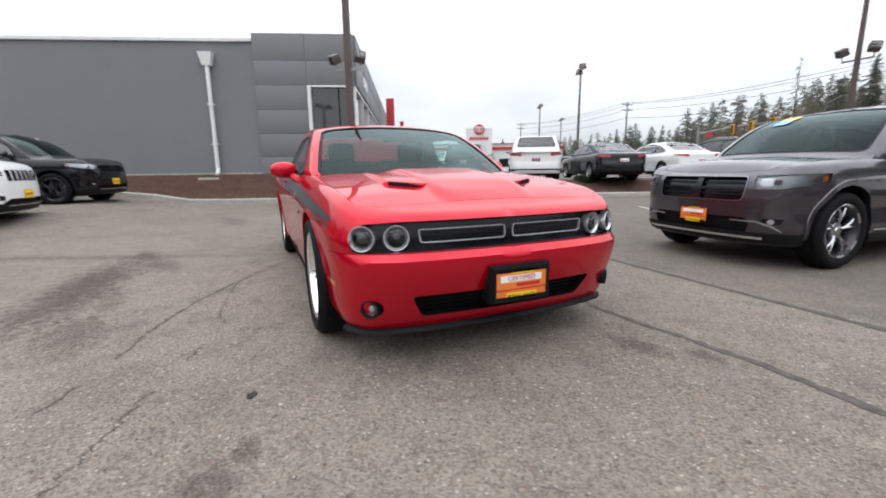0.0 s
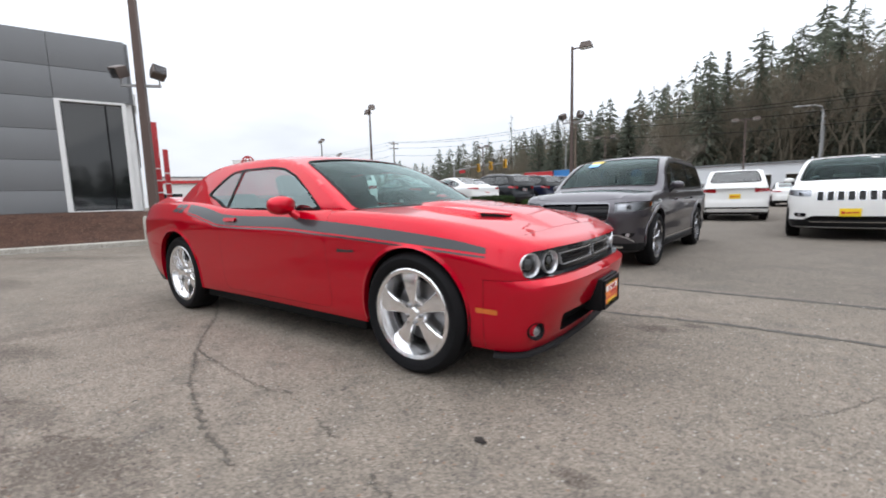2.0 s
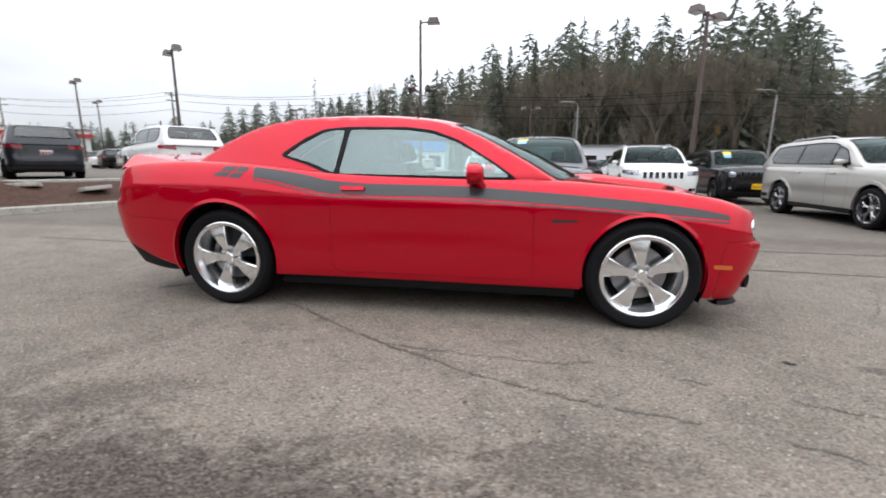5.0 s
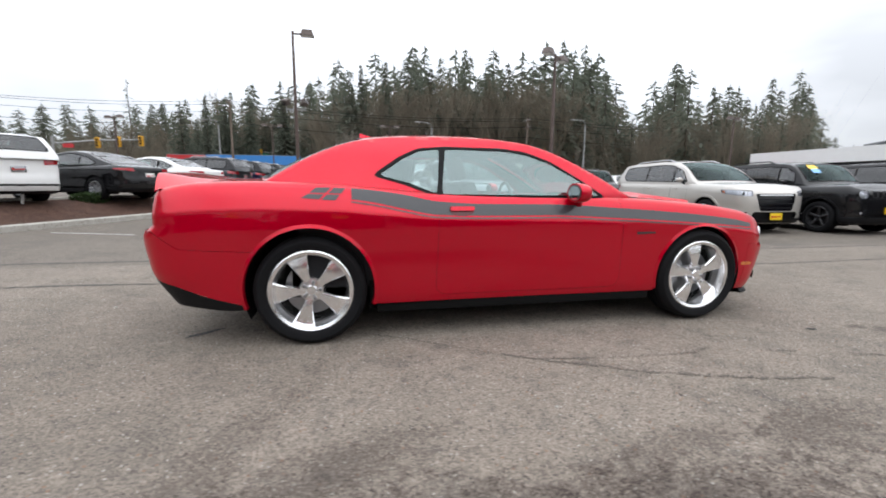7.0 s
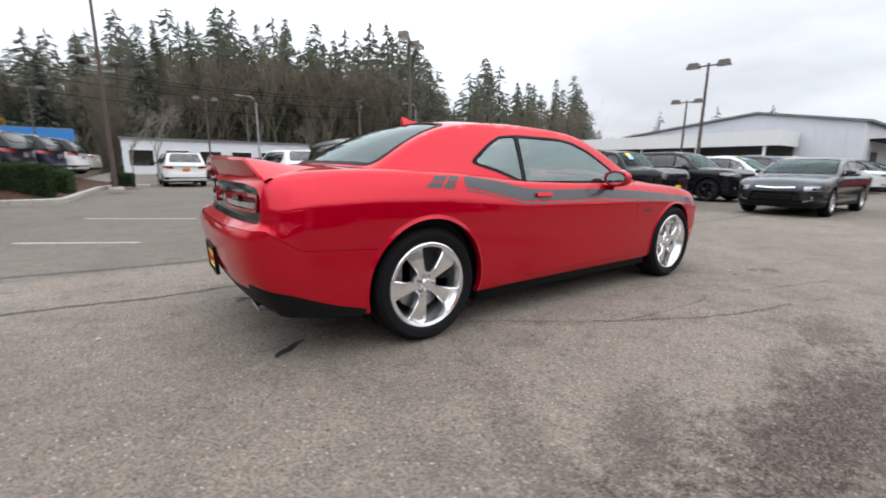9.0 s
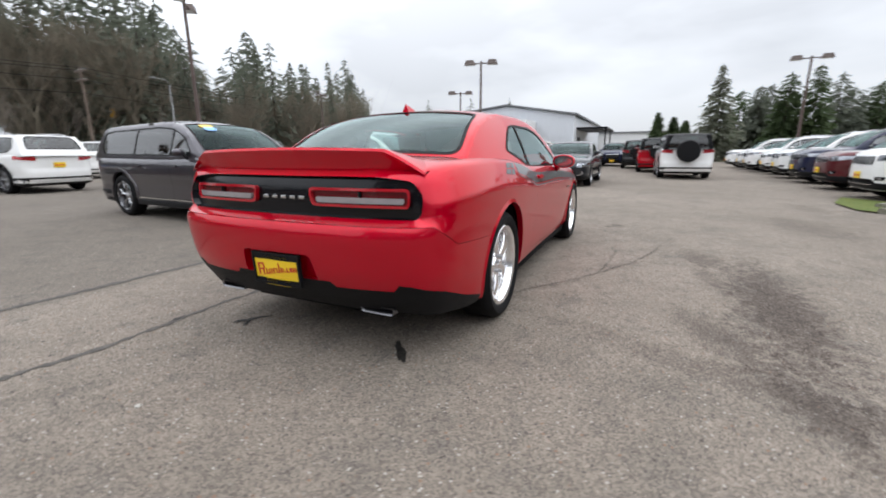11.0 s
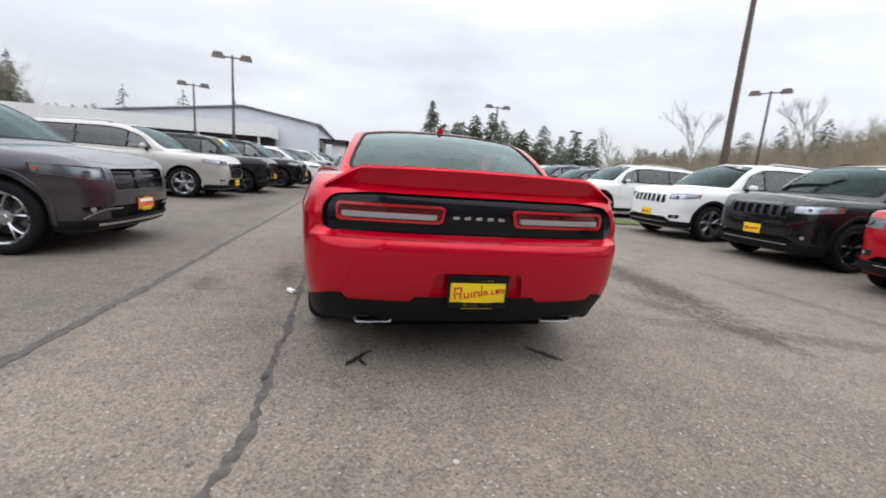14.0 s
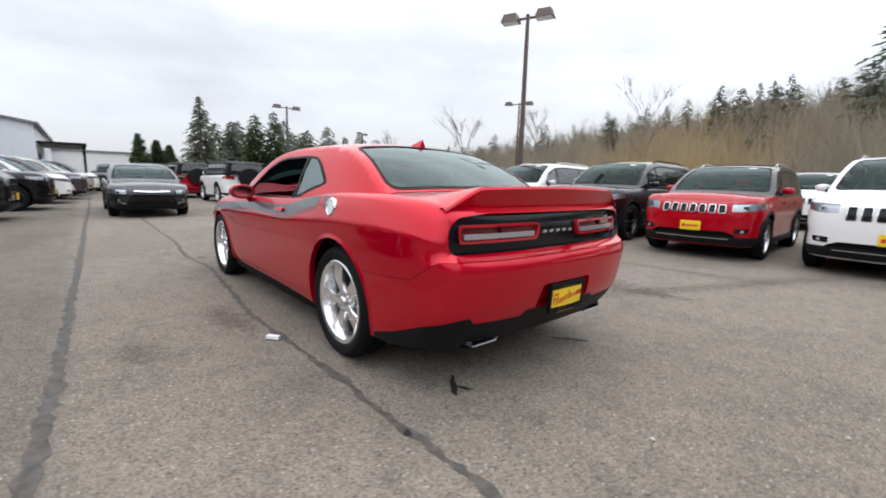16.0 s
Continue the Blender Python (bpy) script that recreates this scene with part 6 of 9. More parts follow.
    if grille == "low":
        o = S.yz(rounded([(-0.42 * w, zt - 0.085), (0.0, zt - 0.105), (0.42 * w, zt - 0.085), (0.44 * w, zt - 0.06), (0.0, zt - 0.075), (-0.44 * w, zt - 0.06)], 0.008))
        tri_part("chrome_bar", loop_sheet(o, [], 0.06, deep(0.012)), CHROME, car, "chrome bar above the grille")
        for sgn in (1, -1):
            o = S.yz(rounded([(0.62 * w, 0.36), (0.8 * w, 0.42), (0.82 * w, 0.44), (0.62 * w, 0.385)], 0.006))
            fc = loop_sheet(o, [], 0.05, deep(0.012))
            tri_part("fog_trim", fc if sgn == 1 else mirror(fc), ALLOY, car, "bright trim beside the lower grille")
    if rails and sp["style"] != "sedan":
        for sgn in (-1, 1):
            x0, x1_ = sp["xc"] - 1.0, xr + 0.75
            pts = []
            for x in np.linspace(x0, x1_, 9):
                z = np.interp(-x, -C.rx, C.rz)
                pts.append((x, sgn * (float(sp["wide"](x, z)) - 0.06), z + (0.05 if x0 > x > x1_ else 0.0)))
            bm = bmesh.new()
            add_tube(bm, pts, 0.016, None, 6)
            part("roof_rail", bm, ALLOY if mat is not BLACK else TRIM, car)
    arch_liner(car, sp, w)
    tub(car, sp, w * 0.86)
    floor_pan(car, sp, w)
    for x in (sp["xc"] - 0.95, sp["xc"] - 1.8):
        for y in (-0.37, 0.37):
            seat(car, x, y, belt - 0.5, 0.95)
    mirror_on(car, sp["xc"] - 0.42, w + 0.05, belt + 0.07, mat if grille != "round" else TRIM, 0.95)
    wheels_on(car, sp)
    car["front"] = xf
    return car


def at_front(x, y, rz, xf, z=0.0):
    """The pose of a car whose front bumper stands at x, y and whose nose points along rz."""
    a = radians(rz)
    return pose(x - xf * math.cos(a), y - xf * math.sin(a), z, 0, 0, rz)


def repaint(car, old, mat):
    """Give a copy its own paint; the copies share their meshes."""
    for o in car.children_recursive:
        for s in o.material_slots:
            if s.material is old:
                s.link = "OBJECT"
                s.material = mat
    return car


def more(car, m, label, old=None, mat=None):
    c = copy_thing(car, m)
    if mat:
        repaint(c, old, mat)
    return tagged(c, label)


TRAIL = suv_spec(4.82, 2.915, 1.94, 1.76, 0.88, 1.06, 1.13, 1.14, 0.385, 0.78, 0.42, wheel_mat=STEEL)
LARGE = suv_spec(4.85, 2.88, 1.87, 1.68, 0.82, 0.98, 1.08, 1.06, 0.37, 0.84, 0.34, clad="body", wheel_mat=ALLOY)
FAMILY = suv_spec(4.86, 2.79, 1.925, 1.74, 0.98, 1.04, 1.13, 1.13, 0.37, 0.88, 0.4, clad="body")
COMPACT = suv_spec(4.39, 2.636, 1.82, 1.64, 0.86, 1.0, 1.07, 1.07, 0.35, 0.8, 0.4, wheel="single", spokes=7)
BOXY = suv_spec(4.23, 2.57, 1.805, 1.69, 0.8, 1.06, 1.1, 1.1, 0.36, 0.5, 0.16, box=1.0, wheel="single", spokes=5, wheel_mat=DARKALLOY)
SALOON = suv_spec(4.82, 2.8, 1.835, 1.47, 0.97, 0.82, 0.97, 0.99, 0.33, 0.98, 0.3, style="sedan", clad=False, wheel="single", spokes=9, glass_back=GLASS)
OFFROAD = suv_spec(4.2, 2.4, 1.87, 1.8, 0.65, 1.12, 1.18, 1.2, 0.4, 0.32, 0.1, box=1.0, wheel="single", spokes=5)

granite = build_car(LARGE, "sport_utility_vehicle", "dark granite grey SUV with a yellow and blue windscreen sticker", CHARCOAL, "cross", PLATE_ORANGE, sticker=True, rails=False)
granite.matrix_basis = at_front(1.03, 3.12, -94.5, LARGE["xf"])
family = build_car(FAMILY, "sport_utility_vehicle", "champagne silver family SUV with roof rails and a wide grille", SILVER, "big", PLATE_YELLOW)
family.matrix_basis = at_front(7.85, 3.85, -92, FAMILY["xf"])
trail_white = build_car(TRAIL, "sport_utility_vehicle", "white seven-slot SUV with a yellow dealer plate, parked in a row", WHITE, "slots")
trail_white.matrix_basis = at_front(-3.6, -5.6, 90, TRAIL["xf"])
compact = build_car(COMPACT, "sport_utility_vehicle", "bright red compact SUV with seven chrome grille slots", DEEP_RED, "slots")
compact.matrix_basis = at_front(-1.27, -5.5, 92, COMPACT["xf"])
for o in compact.children:
    if o.name.startswith("roof") and not o.name.startswith("roof_rail"):
        for sl in o.material_slots:
            sl.link, sl.material = "OBJECT", BLACK
compact["label"] = "bright red compact SUV with black roof and chrome grille slots"
trail_black = build_car(dict(TRAIL, wheel_mat=GLOSSBLACK), "sport_utility_vehicle", "black seven-slot SUV with dark wheels, parked in a row", BLACK, "slots")
trail_black.matrix_basis = at_front(1.28, -5.9, 90, TRAIL["xf"])
boxy = build_car(BOXY, "sport_utility_vehicle", "black boxy small SUV with round headlights", BLACK, "slots", lamp="round", sticker=True)
boxy.matrix_basis = at_front(10.2, 3.3, -92, BOXY["xf"])
saloon = build_car(SALOON, "saloon_car", "dark grey four-door saloon standing in the driving lane", GREY, "low", None)
saloon.matrix_basis = at_front(9.55, 0.72, 180, SALOON["xf"])
offroad = build_car(OFFROAD, "off_road_vehicle", "white off-road vehicle with black top and tail-mounted spare wheel", WHITE, "slots", lamp="round", rails=False)
sw = make_wheel(offroad, 0.4, 0.26, 0.24, 5, "single", TRIM, pose(OFFROAD["xr"] - 0.13, 0, 1.08, 0, 0, -90))
sw.name = "spare_wheel"
part("spare_cover", lathe_bm([(0.4, 0.1), (0.41, -0.1), (0.38, -0.14), (0.001, -0.15)], pose(OFFROAD["xr"] - 0.13, 0, 1.08, 0, 0, -90)), TRIM, offroad, "black spare wheel cover")
for o in offroad.children:
    if o.name.startswith("roof"):
        repaint(offroad, None, WHITE)
        for s in o.material_slots:
            s.link, s.material = "OBJECT", TRIM
offroad.matrix_basis = pose(17.2, -3.1, 0, 0, 0, 2)



def plain_wheel(r):
    """A wheel for the far rows: tyre, rim ring, five spokes and a dark well."""
    bm = bmesh.new()
    add_lathe(bm, [(r * 0.7, -0.1), (r * 0.86, -0.12), (r * 0.98, -0.09), (r, 0.0), (r * 0.98, 0.11)], 22)
    n = len(bm.faces)
    add_lathe(bm, [(r * 0.7, -0.1), (r * 0.64, -0.1), (r * 0.62, -0.05)], 22)
    for k in range(5):
        a = 1.257 * k
        p = [bm.verts.new(spoke_pts(a, q, x, -0.085)) for q, x in ((0.0, -0.03), (r * 0.66, -0.045), (r * 0.66, 0.045), (0.0, 0.03))]
        bm.faces.new(p)
    m = len(bm.faces)
    add_lathe(bm, [(r * 0.66, -0.03), (0.001, -0.03)], 16)
    bm.faces.ensure_lookup_table()
    for i, f in enumerate(bm.faces):
        f.material_index = 0 if i < n else 1 if i < m else 2
    return bm


def far_version(car, old):
    """A plainer version of a car for the far rows: the same shapes in fewer parts."""
    groups = {"body": [], "window": [], "trim": []}
    out = thing(car.name.split(".")[0], "", "car")
    inv = car.matrix_basis.inverted()
    for o in car.children_recursive:
        if o.type != "MESH" or "wheel" in (o.parent.name if o.parent else "") or (o.parent and o.parent.parent and "wheel" in o.parent.parent.name) or o.name.startswith(("seat", "tub", "steering", "lug")):
            continue
        mt = o.material_slots[0].material
        key = "body" if mt is old else "window" if mt in (GLASS, DARKGLASS, LENS, SCREEN) else "trim"
        chain, q = Matrix(), o
        while q is not car:
            chain = q.matrix_basis @ chain
            q = q.parent
        groups[key].append((o, chain, mt))
    for key, obs in groups.items():
        bm, mats = bmesh.new(), []
        for o, m, mt in obs:
            if mt not in mats:
                mats.append(mt)
            n = len(bm.faces)
            me = o.data.copy()
            me.transform(m)
            bm.from_mesh(me)
            bpy.data.meshes.remove(me)
            bm.faces.ensure_lookup_table()
            for f in bm.faces[n:]:
                f.material_index = mats.index(mt)
        part(key, bm, mats, out, angle=50)
    wheels = [o for o in car.children if o.name.startswith("wheel") and o.type == "EMPTY"]
    for w in wheels:
        ob = part("wheel", plain_wheel(0.37), [RUBBER, ALLOY, UNDER], out, angle=40)
        ob.matrix_basis = w.matrix_basis
    out.matrix_basis = Matrix()
    return out


W_ROW = "white seven-slot SUV parked in the row of stock"
TERRACE = 0.52
XJ, XL, XF, XC, XS = TRAIL["xf"], LARGE["xf"], FAMILY["xf"], COMPACT["xf"], SALOON["xf"]
FAR = {}
for key, src, old in (("trail", trail_white, WHITE), ("family", family, SILVER), ("compact", compact, DEEP_RED), ("saloon", saloon, GREY), ("large", granite, CHARCOAL)):
    FAR[key] = (far_version(src, old), old)


def far_car(key, m, mat, label):
    src, old = FAR[key]
    c = copy_thing(src, m)
    repaint(c, old, mat)
    return tagged(c, label, "car", "cars in the far rows")


# row along the south side, noses to the lane
more(trail_white, at_front(4.0, -5.9, 90, XJ), "white SUV with chrome grille slots behind a dry kerb")
more(trail_white, at_front(8.6, -6.1, 90, XJ), "white SUV with dark lower trim beside a grass island")
more(compact, at_front(11.5, -6.2, 90, XC), "maroon compact SUV parked in the row of stock", DEEP_RED, MAROON)
more(trail_white, at_front(14.3, -6.3, 90, XJ), "navy blue SUV with a chrome bumper, parked in a row", WHITE, NAVY)
for k in range(5):
    far_car(("trail", "compact")[k % 2], at_front(17.2 + 2.9 * k, -6.4, 90, XJ), WHITE, W_ROW)
more(trail_white, at_front(-5.95, -5.0, 90, XJ, 0.12), W_ROW)
more(trail_black, at_front(-9.7, -4.6, 76, XJ, 0.26), "black sporty SUV parked before the planting bed")
for x, y, mat in ((-1.2, -13.6, WHITE), (-5.0, -13.2, WHITE), (6.4, -13.5, MAROON), (10.5, -14, BLACK)):
    far_car("trail", at_front(x, y, 90, XJ), mat, "SUV in the second row of stock behind the others")
# row along the north side, noses to the lane
more(trail_white, at_front(4.6, 8.25, -96, XJ), "white seven-slot SUV parked behind the first row")
more(boxy, at_front(7.7, 9.8, -94, BOXY["xf"]), "black boxy small SUV with a yellow plate in the second row")
more(trail_black, at_front(13.9, 2.75, -92, XJ), "black seven-slot SUV parked in the row of stock")
more(granite, at_front(17.4, 2.35, -92, XL), "large white SUV parked in the row of stock", CHARCOAL, WHITE)
for k, (key, mat) in enumerate((("family", CHARCOAL), ("trail", SILVER), ("family", WHITE), ("trail", BLACK), ("compact", WHITE))):
    far_car(key, at_front(20.6 + 3.1 * k, 1.9 - 0.3 * k, -92, XF), mat, "SUV at the far end of the row of stock")
# off-road vehicles past the saloon
more(offroad, pose(22.5, -2.2, 0, 0, 0, 2), "red off-road vehicle with a black top", WHITE, DEEP_RED)
more(offroad, pose(27.5, -1.2, 0, 0, 0, 2), "black off-road vehicle with a black top", WHITE, BLACK)
more(family, pose(32, 0.5, 0, 0, 0, 180), "dark SUV at the end of the lane", SILVER, NAVY)


def at_rear(x, y, rz, sp, z=0.0):
    a = radians(rz)
    return pose(x - sp["xr"] * math.cos(a), y - sp["xr"] * math.sin(a), z, 0, 0, rz)


# cars on the raised lot, tails to the lane
more(family, at_rear(-9.0, 8.3, 148, FAMILY, TERRACE), "white luxury SUV parked on the raised lot", SILVER, WHITE)
more(saloon, at_rear(-7.3, 10.9, 158, SALOON, TERRACE), "black luxury saloon parked on the raised lot", GREY, BLACK)
more(saloon, at_rear(-6.3, 13.6, 163, SALOON, TERRACE), "white luxury saloon parked on the raised lot", GREY, WHITE)
more(compact, at_rear(-5.9, 16.6, 165, COMPACT, TERRACE), "dark grey SUV parked on the raised lot", DEEP_RED, GREY)
more(compact, at_rear(-5.4, 19.4, 166, COMPACT, TERRACE), "navy blue SUV parked on the raised lot", DEEP_RED, NAVY)
more(compact, at_rear(-4.9, 22.2, 167, COMPACT, TERRACE), "white SUV parked on the raised lot", DEEP_RED, WHITE)
more(saloon, at_rear(-4.6, 25.0, 168, SALOON, TERRACE), "silver saloon parked on the raised lot", GREY, SILVER)
more(family, at_rear(-13.6, 7.6, 146, FAMILY, TERRACE), "grey SUV parked on the raised lot", SILVER, GREY)
more(saloon, at_rear(-16.3, 7.0, 146, SALOON, TERRACE), "white saloon parked on the raised lot", GREY, WHITE)
for c in [o for o in bpy.data.objects if o.parent is None and "raised lot" in str(o.get("label", ""))]:
    repaint(c, PLATE_YELLOW, ALLOY)
for k in range(7):
    far_car(("family", "saloon", "compact")[k % 3], pose(-24 - 3.2 * k, 26 + 1.6 * k, TERRACE, 0, 0, 60), (WHITE, NAVY, SILVER, BLACK)[k % 4], "parked car far back on the raised lot")
# cars on the north lot
more(granite, at_rear(-1.1, 20.8, 92, LARGE), "white large SUV with a yellow plate, tail to the lane", CHARCOAL, WHITE)
more(trail_white, at_rear(2.65, 14.2, 93, TRAIL), "white SUV parked with its tail to the lane")
COLOURS = (WHITE, SILVER, BLACK, WHITE, GREY, NAVY, WHITE, DEEP_RED, CHARCOAL)
for row, (y0, n, x0) in enumerate(((24, 11, 7.5), (31, 14, -1.0), (40, 14, 0.0))):
    for k in range(n):
        far_car(("trail", "family", "compact", "saloon")[(k * 3 + row) % 4], pose(x0 + 3.0 * k, y0 + 0.4 * math.sin(k * 2.1), 0, 0, 0, -90 if (k + row) % 3 else 90), COLOURS[(k * 2 + row * 5) % 9], "parked car in the far rows of the lot")

for src, _ in FAR.values():
    for o in (*src.children_recursive, src):
        bpy.data.objects.remove(o)

# ---------------------------------------------------------------- the lot
STAINS = [(2.5, 0.69, 0.17, 0.1, 0.3, 0.75), (2.74, 0.92, 0.1, 0.07, 0, 0.7), (2.57, -1.31, 0.08, 0.06, 0.2, 0.75), (2.73, -1.44, 0.14, 0.1, 0.5, 0.65), (-0.31, 1.3, 0.42, 0.15, 0.1, 0.6), (-0.66, 1.93, 0.24, 0.15, 0.2, 0.55),
          (3.6, -3.9, 1.1, 0.5, 0.2, 0.4), (6.2, -4.6, 0.9, 0.3, 0.1, 0.4), (-1.3, -4.1, 1.8, 0.12, 0.1, 0.4), (-0.5, -2.68, 1.5, 0.3, -0.04, 0.95), (-1.3, -2.25, 0.5, 0.22, 0.35, 0.6), (0.85, -2.35, 0.5, 0.2, 0.2, 0.65), (-1.95, -2.5, 0.5, 0.13, 0.2, 0.6), (0.1, -2.35, 0.5, 0.12, 0.2, 0.5), (-8.5, -0.3, 2.2, 0.3, 0.45, 0.45), (-5.5, -1.7, 1.0, 0.3, 0.2, 0.5),
          (5.6, 3.0, 1.7, 0.45, -0.1, 0.4), (-1.95, -2.6, 1.6, 0.16, 1.18, 0.5), (-2.8, -4.7, 1.7, 0.2, 1.18, 0.45)]
ASPHALT = asphalt("worn_asphalt", STAINS)
CONCRETE = rough_mix("weathered_concrete", (0.36, 0.34, 0.3), (0.46, 0.44, 0.4), 4.0, 0.85, (0.24, 0.23, 0.2), 0.3, 50)
MULCH = rough_mix("bark_mulch", (0.055, 0.03, 0.022), (0.085, 0.045, 0.032), 3.0, 0.95, (0.12, 0.07, 0.05), 0.7, 60, 0.02)
CRACK = rough_mix("crack_filler", (0.06, 0.055, 0.049), (0.11, 0.1, 0.089), 14.0, 0.8, None, 0.3)
TAR = rough_mix("fresh_tar", (0.012, 0.011, 0.01), (0.03, 0.027, 0.024), 30.0, 0.6, None, 0.3)
FINECRACK = rough_mix("open_crack", (0.08, 0.07, 0.06), (0.14, 0.124, 0.106), 20.0, 0.9, None, 0.3)
LINE = rough_mix("worn_white_line", (0.5, 0.49, 0.46), (0.3, 0.29, 0.27), 8.0, 0.8, (0.2, 0.19, 0.17), 0.2, 60)
STUCCO = plain("grey_stucco", (0.19, 0.194, 0.203), 0.8, 0, 0.06, 1.2, 0.25, 120)
PANEL = plain("grey_metal_panel", (0.175, 0.18, 0.188), 0.5, 0.1, 0.05, 0.8)
LIGHTPANEL = plain("pale_metal_siding", (0.66, 0.68, 0.71), 0.6, 0, 0.05, 0.6, 0.1, 30)
WHITEMETAL = plain("white_trim", (0.75, 0.75, 0.74), 0.5, 0, 0.05, 2)
POLE = plain("brown_steel_pole", (0.1, 0.07, 0.06), 0.55, 0.3, 0.15, 3)
LAMPBOX = plain("bronze_lamp_box", (0.12, 0.095, 0.085), 0.5, 0.3, 0.12, 5)
POLEGREY = plain("grey_steel_pole", (0.3, 0.3, 0.3), 0.5, 0.4, 0.1, 3)
WOODPOLE = rough_mix("wooden_pole", (0.13, 0.1, 0.08), (0.2, 0.16, 0.13), 3.0, 0.9, None, 0.3, 40, 0.01, (1, 1, 0.1))
REDSIGN = plain("red_sign_panel", (0.45, 0.015, 0.02), 0.4, 0, 0.06, 1, coat=0.3)
BLUEPANEL = plain("blue_fascia", (0.03, 0.19, 0.5), 0.5, 0, 0.06, 1)
SHOPGLASS = plain("dark_shop_glass", (0.012, 0.013, 0.014), 0.06, 0, 0.1, 2, coat=1.0)
# darker copy of the leaf green, for the shaded inside of hedges
HEDGE_IN = rough_mix("hedge_inside", (0.012, 0.022, 0.01), (0.025, 0.04, 0.016), 9, 0.95)
HEDGE = foliage("hedge_leaves", (0.03, 0.06, 0.022), (0.07, 0.11, 0.035))
MOSSY = rough_mix("mossy_concrete", (0.17, 0.16, 0.13), (0.26, 0.25, 0.21), 6.0, 0.9, (0.1, 0.12, 0.05), 0.4, 50)
GRASS = rough_mix("grass", (0.06, 0.1, 0.02), (0.12, 0.14, 0.035), 7.0, 0.9, (0.18, 0.17, 0.06), 0.6, 60, 0.02)
EARTH = rough_mix("hill_earth", (0.16, 0.13, 0.09), (0.24, 0.19, 0.13), 0.6, 0.95, (0.06, 0.075, 0.03), 0.6, 3, 0.2)
FIR = foliage("fir_needles", (0.13, 0.15, 0.115), (0.2, 0.215, 0.165))
HILLFIR = foliage("hill_fir_needles", (0.07, 0.085, 0.06), (0.12, 0.135, 0.095))
SPRUCE = foliage("spruce_needles", (0.2, 0.22, 0.16), (0.34, 0.35, 0.26))
CYPRESS = foliage("cypress_leaves", (0.045, 0.07, 0.03), (0.1, 0.135, 0.06))
BARK = rough_mix("bark", (0.05, 0.04, 0.032), (0.1, 0.082, 0.068), 5.0, 0.95, None, 0.5, 20, 0.02)
PALEBARK = rough_mix("pale_bark", (0.16, 0.135, 0.11), (0.26, 0.225, 0.19), 4.0, 0.95, None, 0.3, 20, 0.02)
TWIG = foliage("bare_twigs", (0.33, 0.285, 0.215), (0.5, 0.435, 0.34), 0.9)
OCHRE = foliage("ochre_twigs", (0.36, 0.27, 0.15), (0.5, 0.38, 0.22), 0.9)
SIGNAL = plain("signal_yellow", (0.65, 0.33, 0.02), 0.5)


def step01(v):
    v = np.clip(v, 0, 1)
    return v * v * (3 - 2 * v)


def ground_z(x, y):
    """The lot is level but for a gentle rise towards the south-west."""
    return 0.28 * step01((-x - 3.5) / 4.0) * step01((-y - 3.0) / 2.0) * step01((60 + x) / 30) + 0 * x


axis = np.unique(np.concatenate([np.linspace(-400, -30, 14), np.linspace(-30, 40, 71), np.linspace(40, 400, 14)]).round(3))
gx, gy = np.meshgrid(axis, axis)
gv = np.stack([gx.ravel(), gy.ravel(), ground_z(gx.ravel(), gy.ravel())], 1)
n = len(axis)
gf = [(r * n + c, r * n + c + 1, (r + 1) * n + c + 1, (r + 1) * n + c) for r in range(n - 1) for c in range(n - 1)]
tagged(pydata_part("ground", gv, gf, ASPHALT), "worn grey asphalt of the car park", "ground", kind="structure")


def ribbon(name, pts, width, mat, z=0.004, jitter=0.3, seed=1, label="", category="crack", kind="structure", wander=0.02):
    """A thin ragged strip on the ground along points."""
    rng = random.Random(seed)
    p = spline(pts, 1 + int(14 * max(1, np.hypot(*(np.array(pts[-1]) - pts[0])) / len(pts))))
    d = np.gradient(p, axis=0)
    d /= np.maximum(np.linalg.norm(d, axis=1, keepdims=True), 1e-9)
    nrm = np.stack([-d[:, 1], d[:, 0]], 1)
    v, f = [], []
    off = 0.0
    for k, (q, m) in enumerate(zip(p, nrm)):
        off = off * 0.7 + rng.uniform(-wander, wander)
        w = width * (1 + rng.uniform(-jitter, jitter)) * (0.25 if k in (0, len(p) - 1) else 1)
        for sgn in (-0.5, 0.5):
            c = q + m * (off + sgn * w)
            v.append((c[0], c[1], float(ground_z(c[0], c[1])) + z))
    f = [(2 * k, 2 * k + 1, 2 * k + 3, 2 * k + 2) for k in range(len(p) - 1)]
    return tagged(pydata_part(name, v, f, mat), label or "dark filled crack in the asphalt", category, kind=kind)


def broken_crack(pts, width, seed, keep=0.7):
    """A crack in short ragged pieces."""
    r = random.Random(seed)
    p = spline(pts, 24)
    k = 0
    while k < len(p) - 3:
        n = r.randint(5, 16)
        if r.random() < keep:
            ribbon("crack", [tuple(q) for q in p[k : k + n + 1 : 2]] if n > 3 else [tuple(q) for q in p[k : k + n + 1]], width * r.uniform(0.35, 0.95), FINECRACK, 0.003, 0.8, seed * 100 + k, wander=0.012)
        k += n


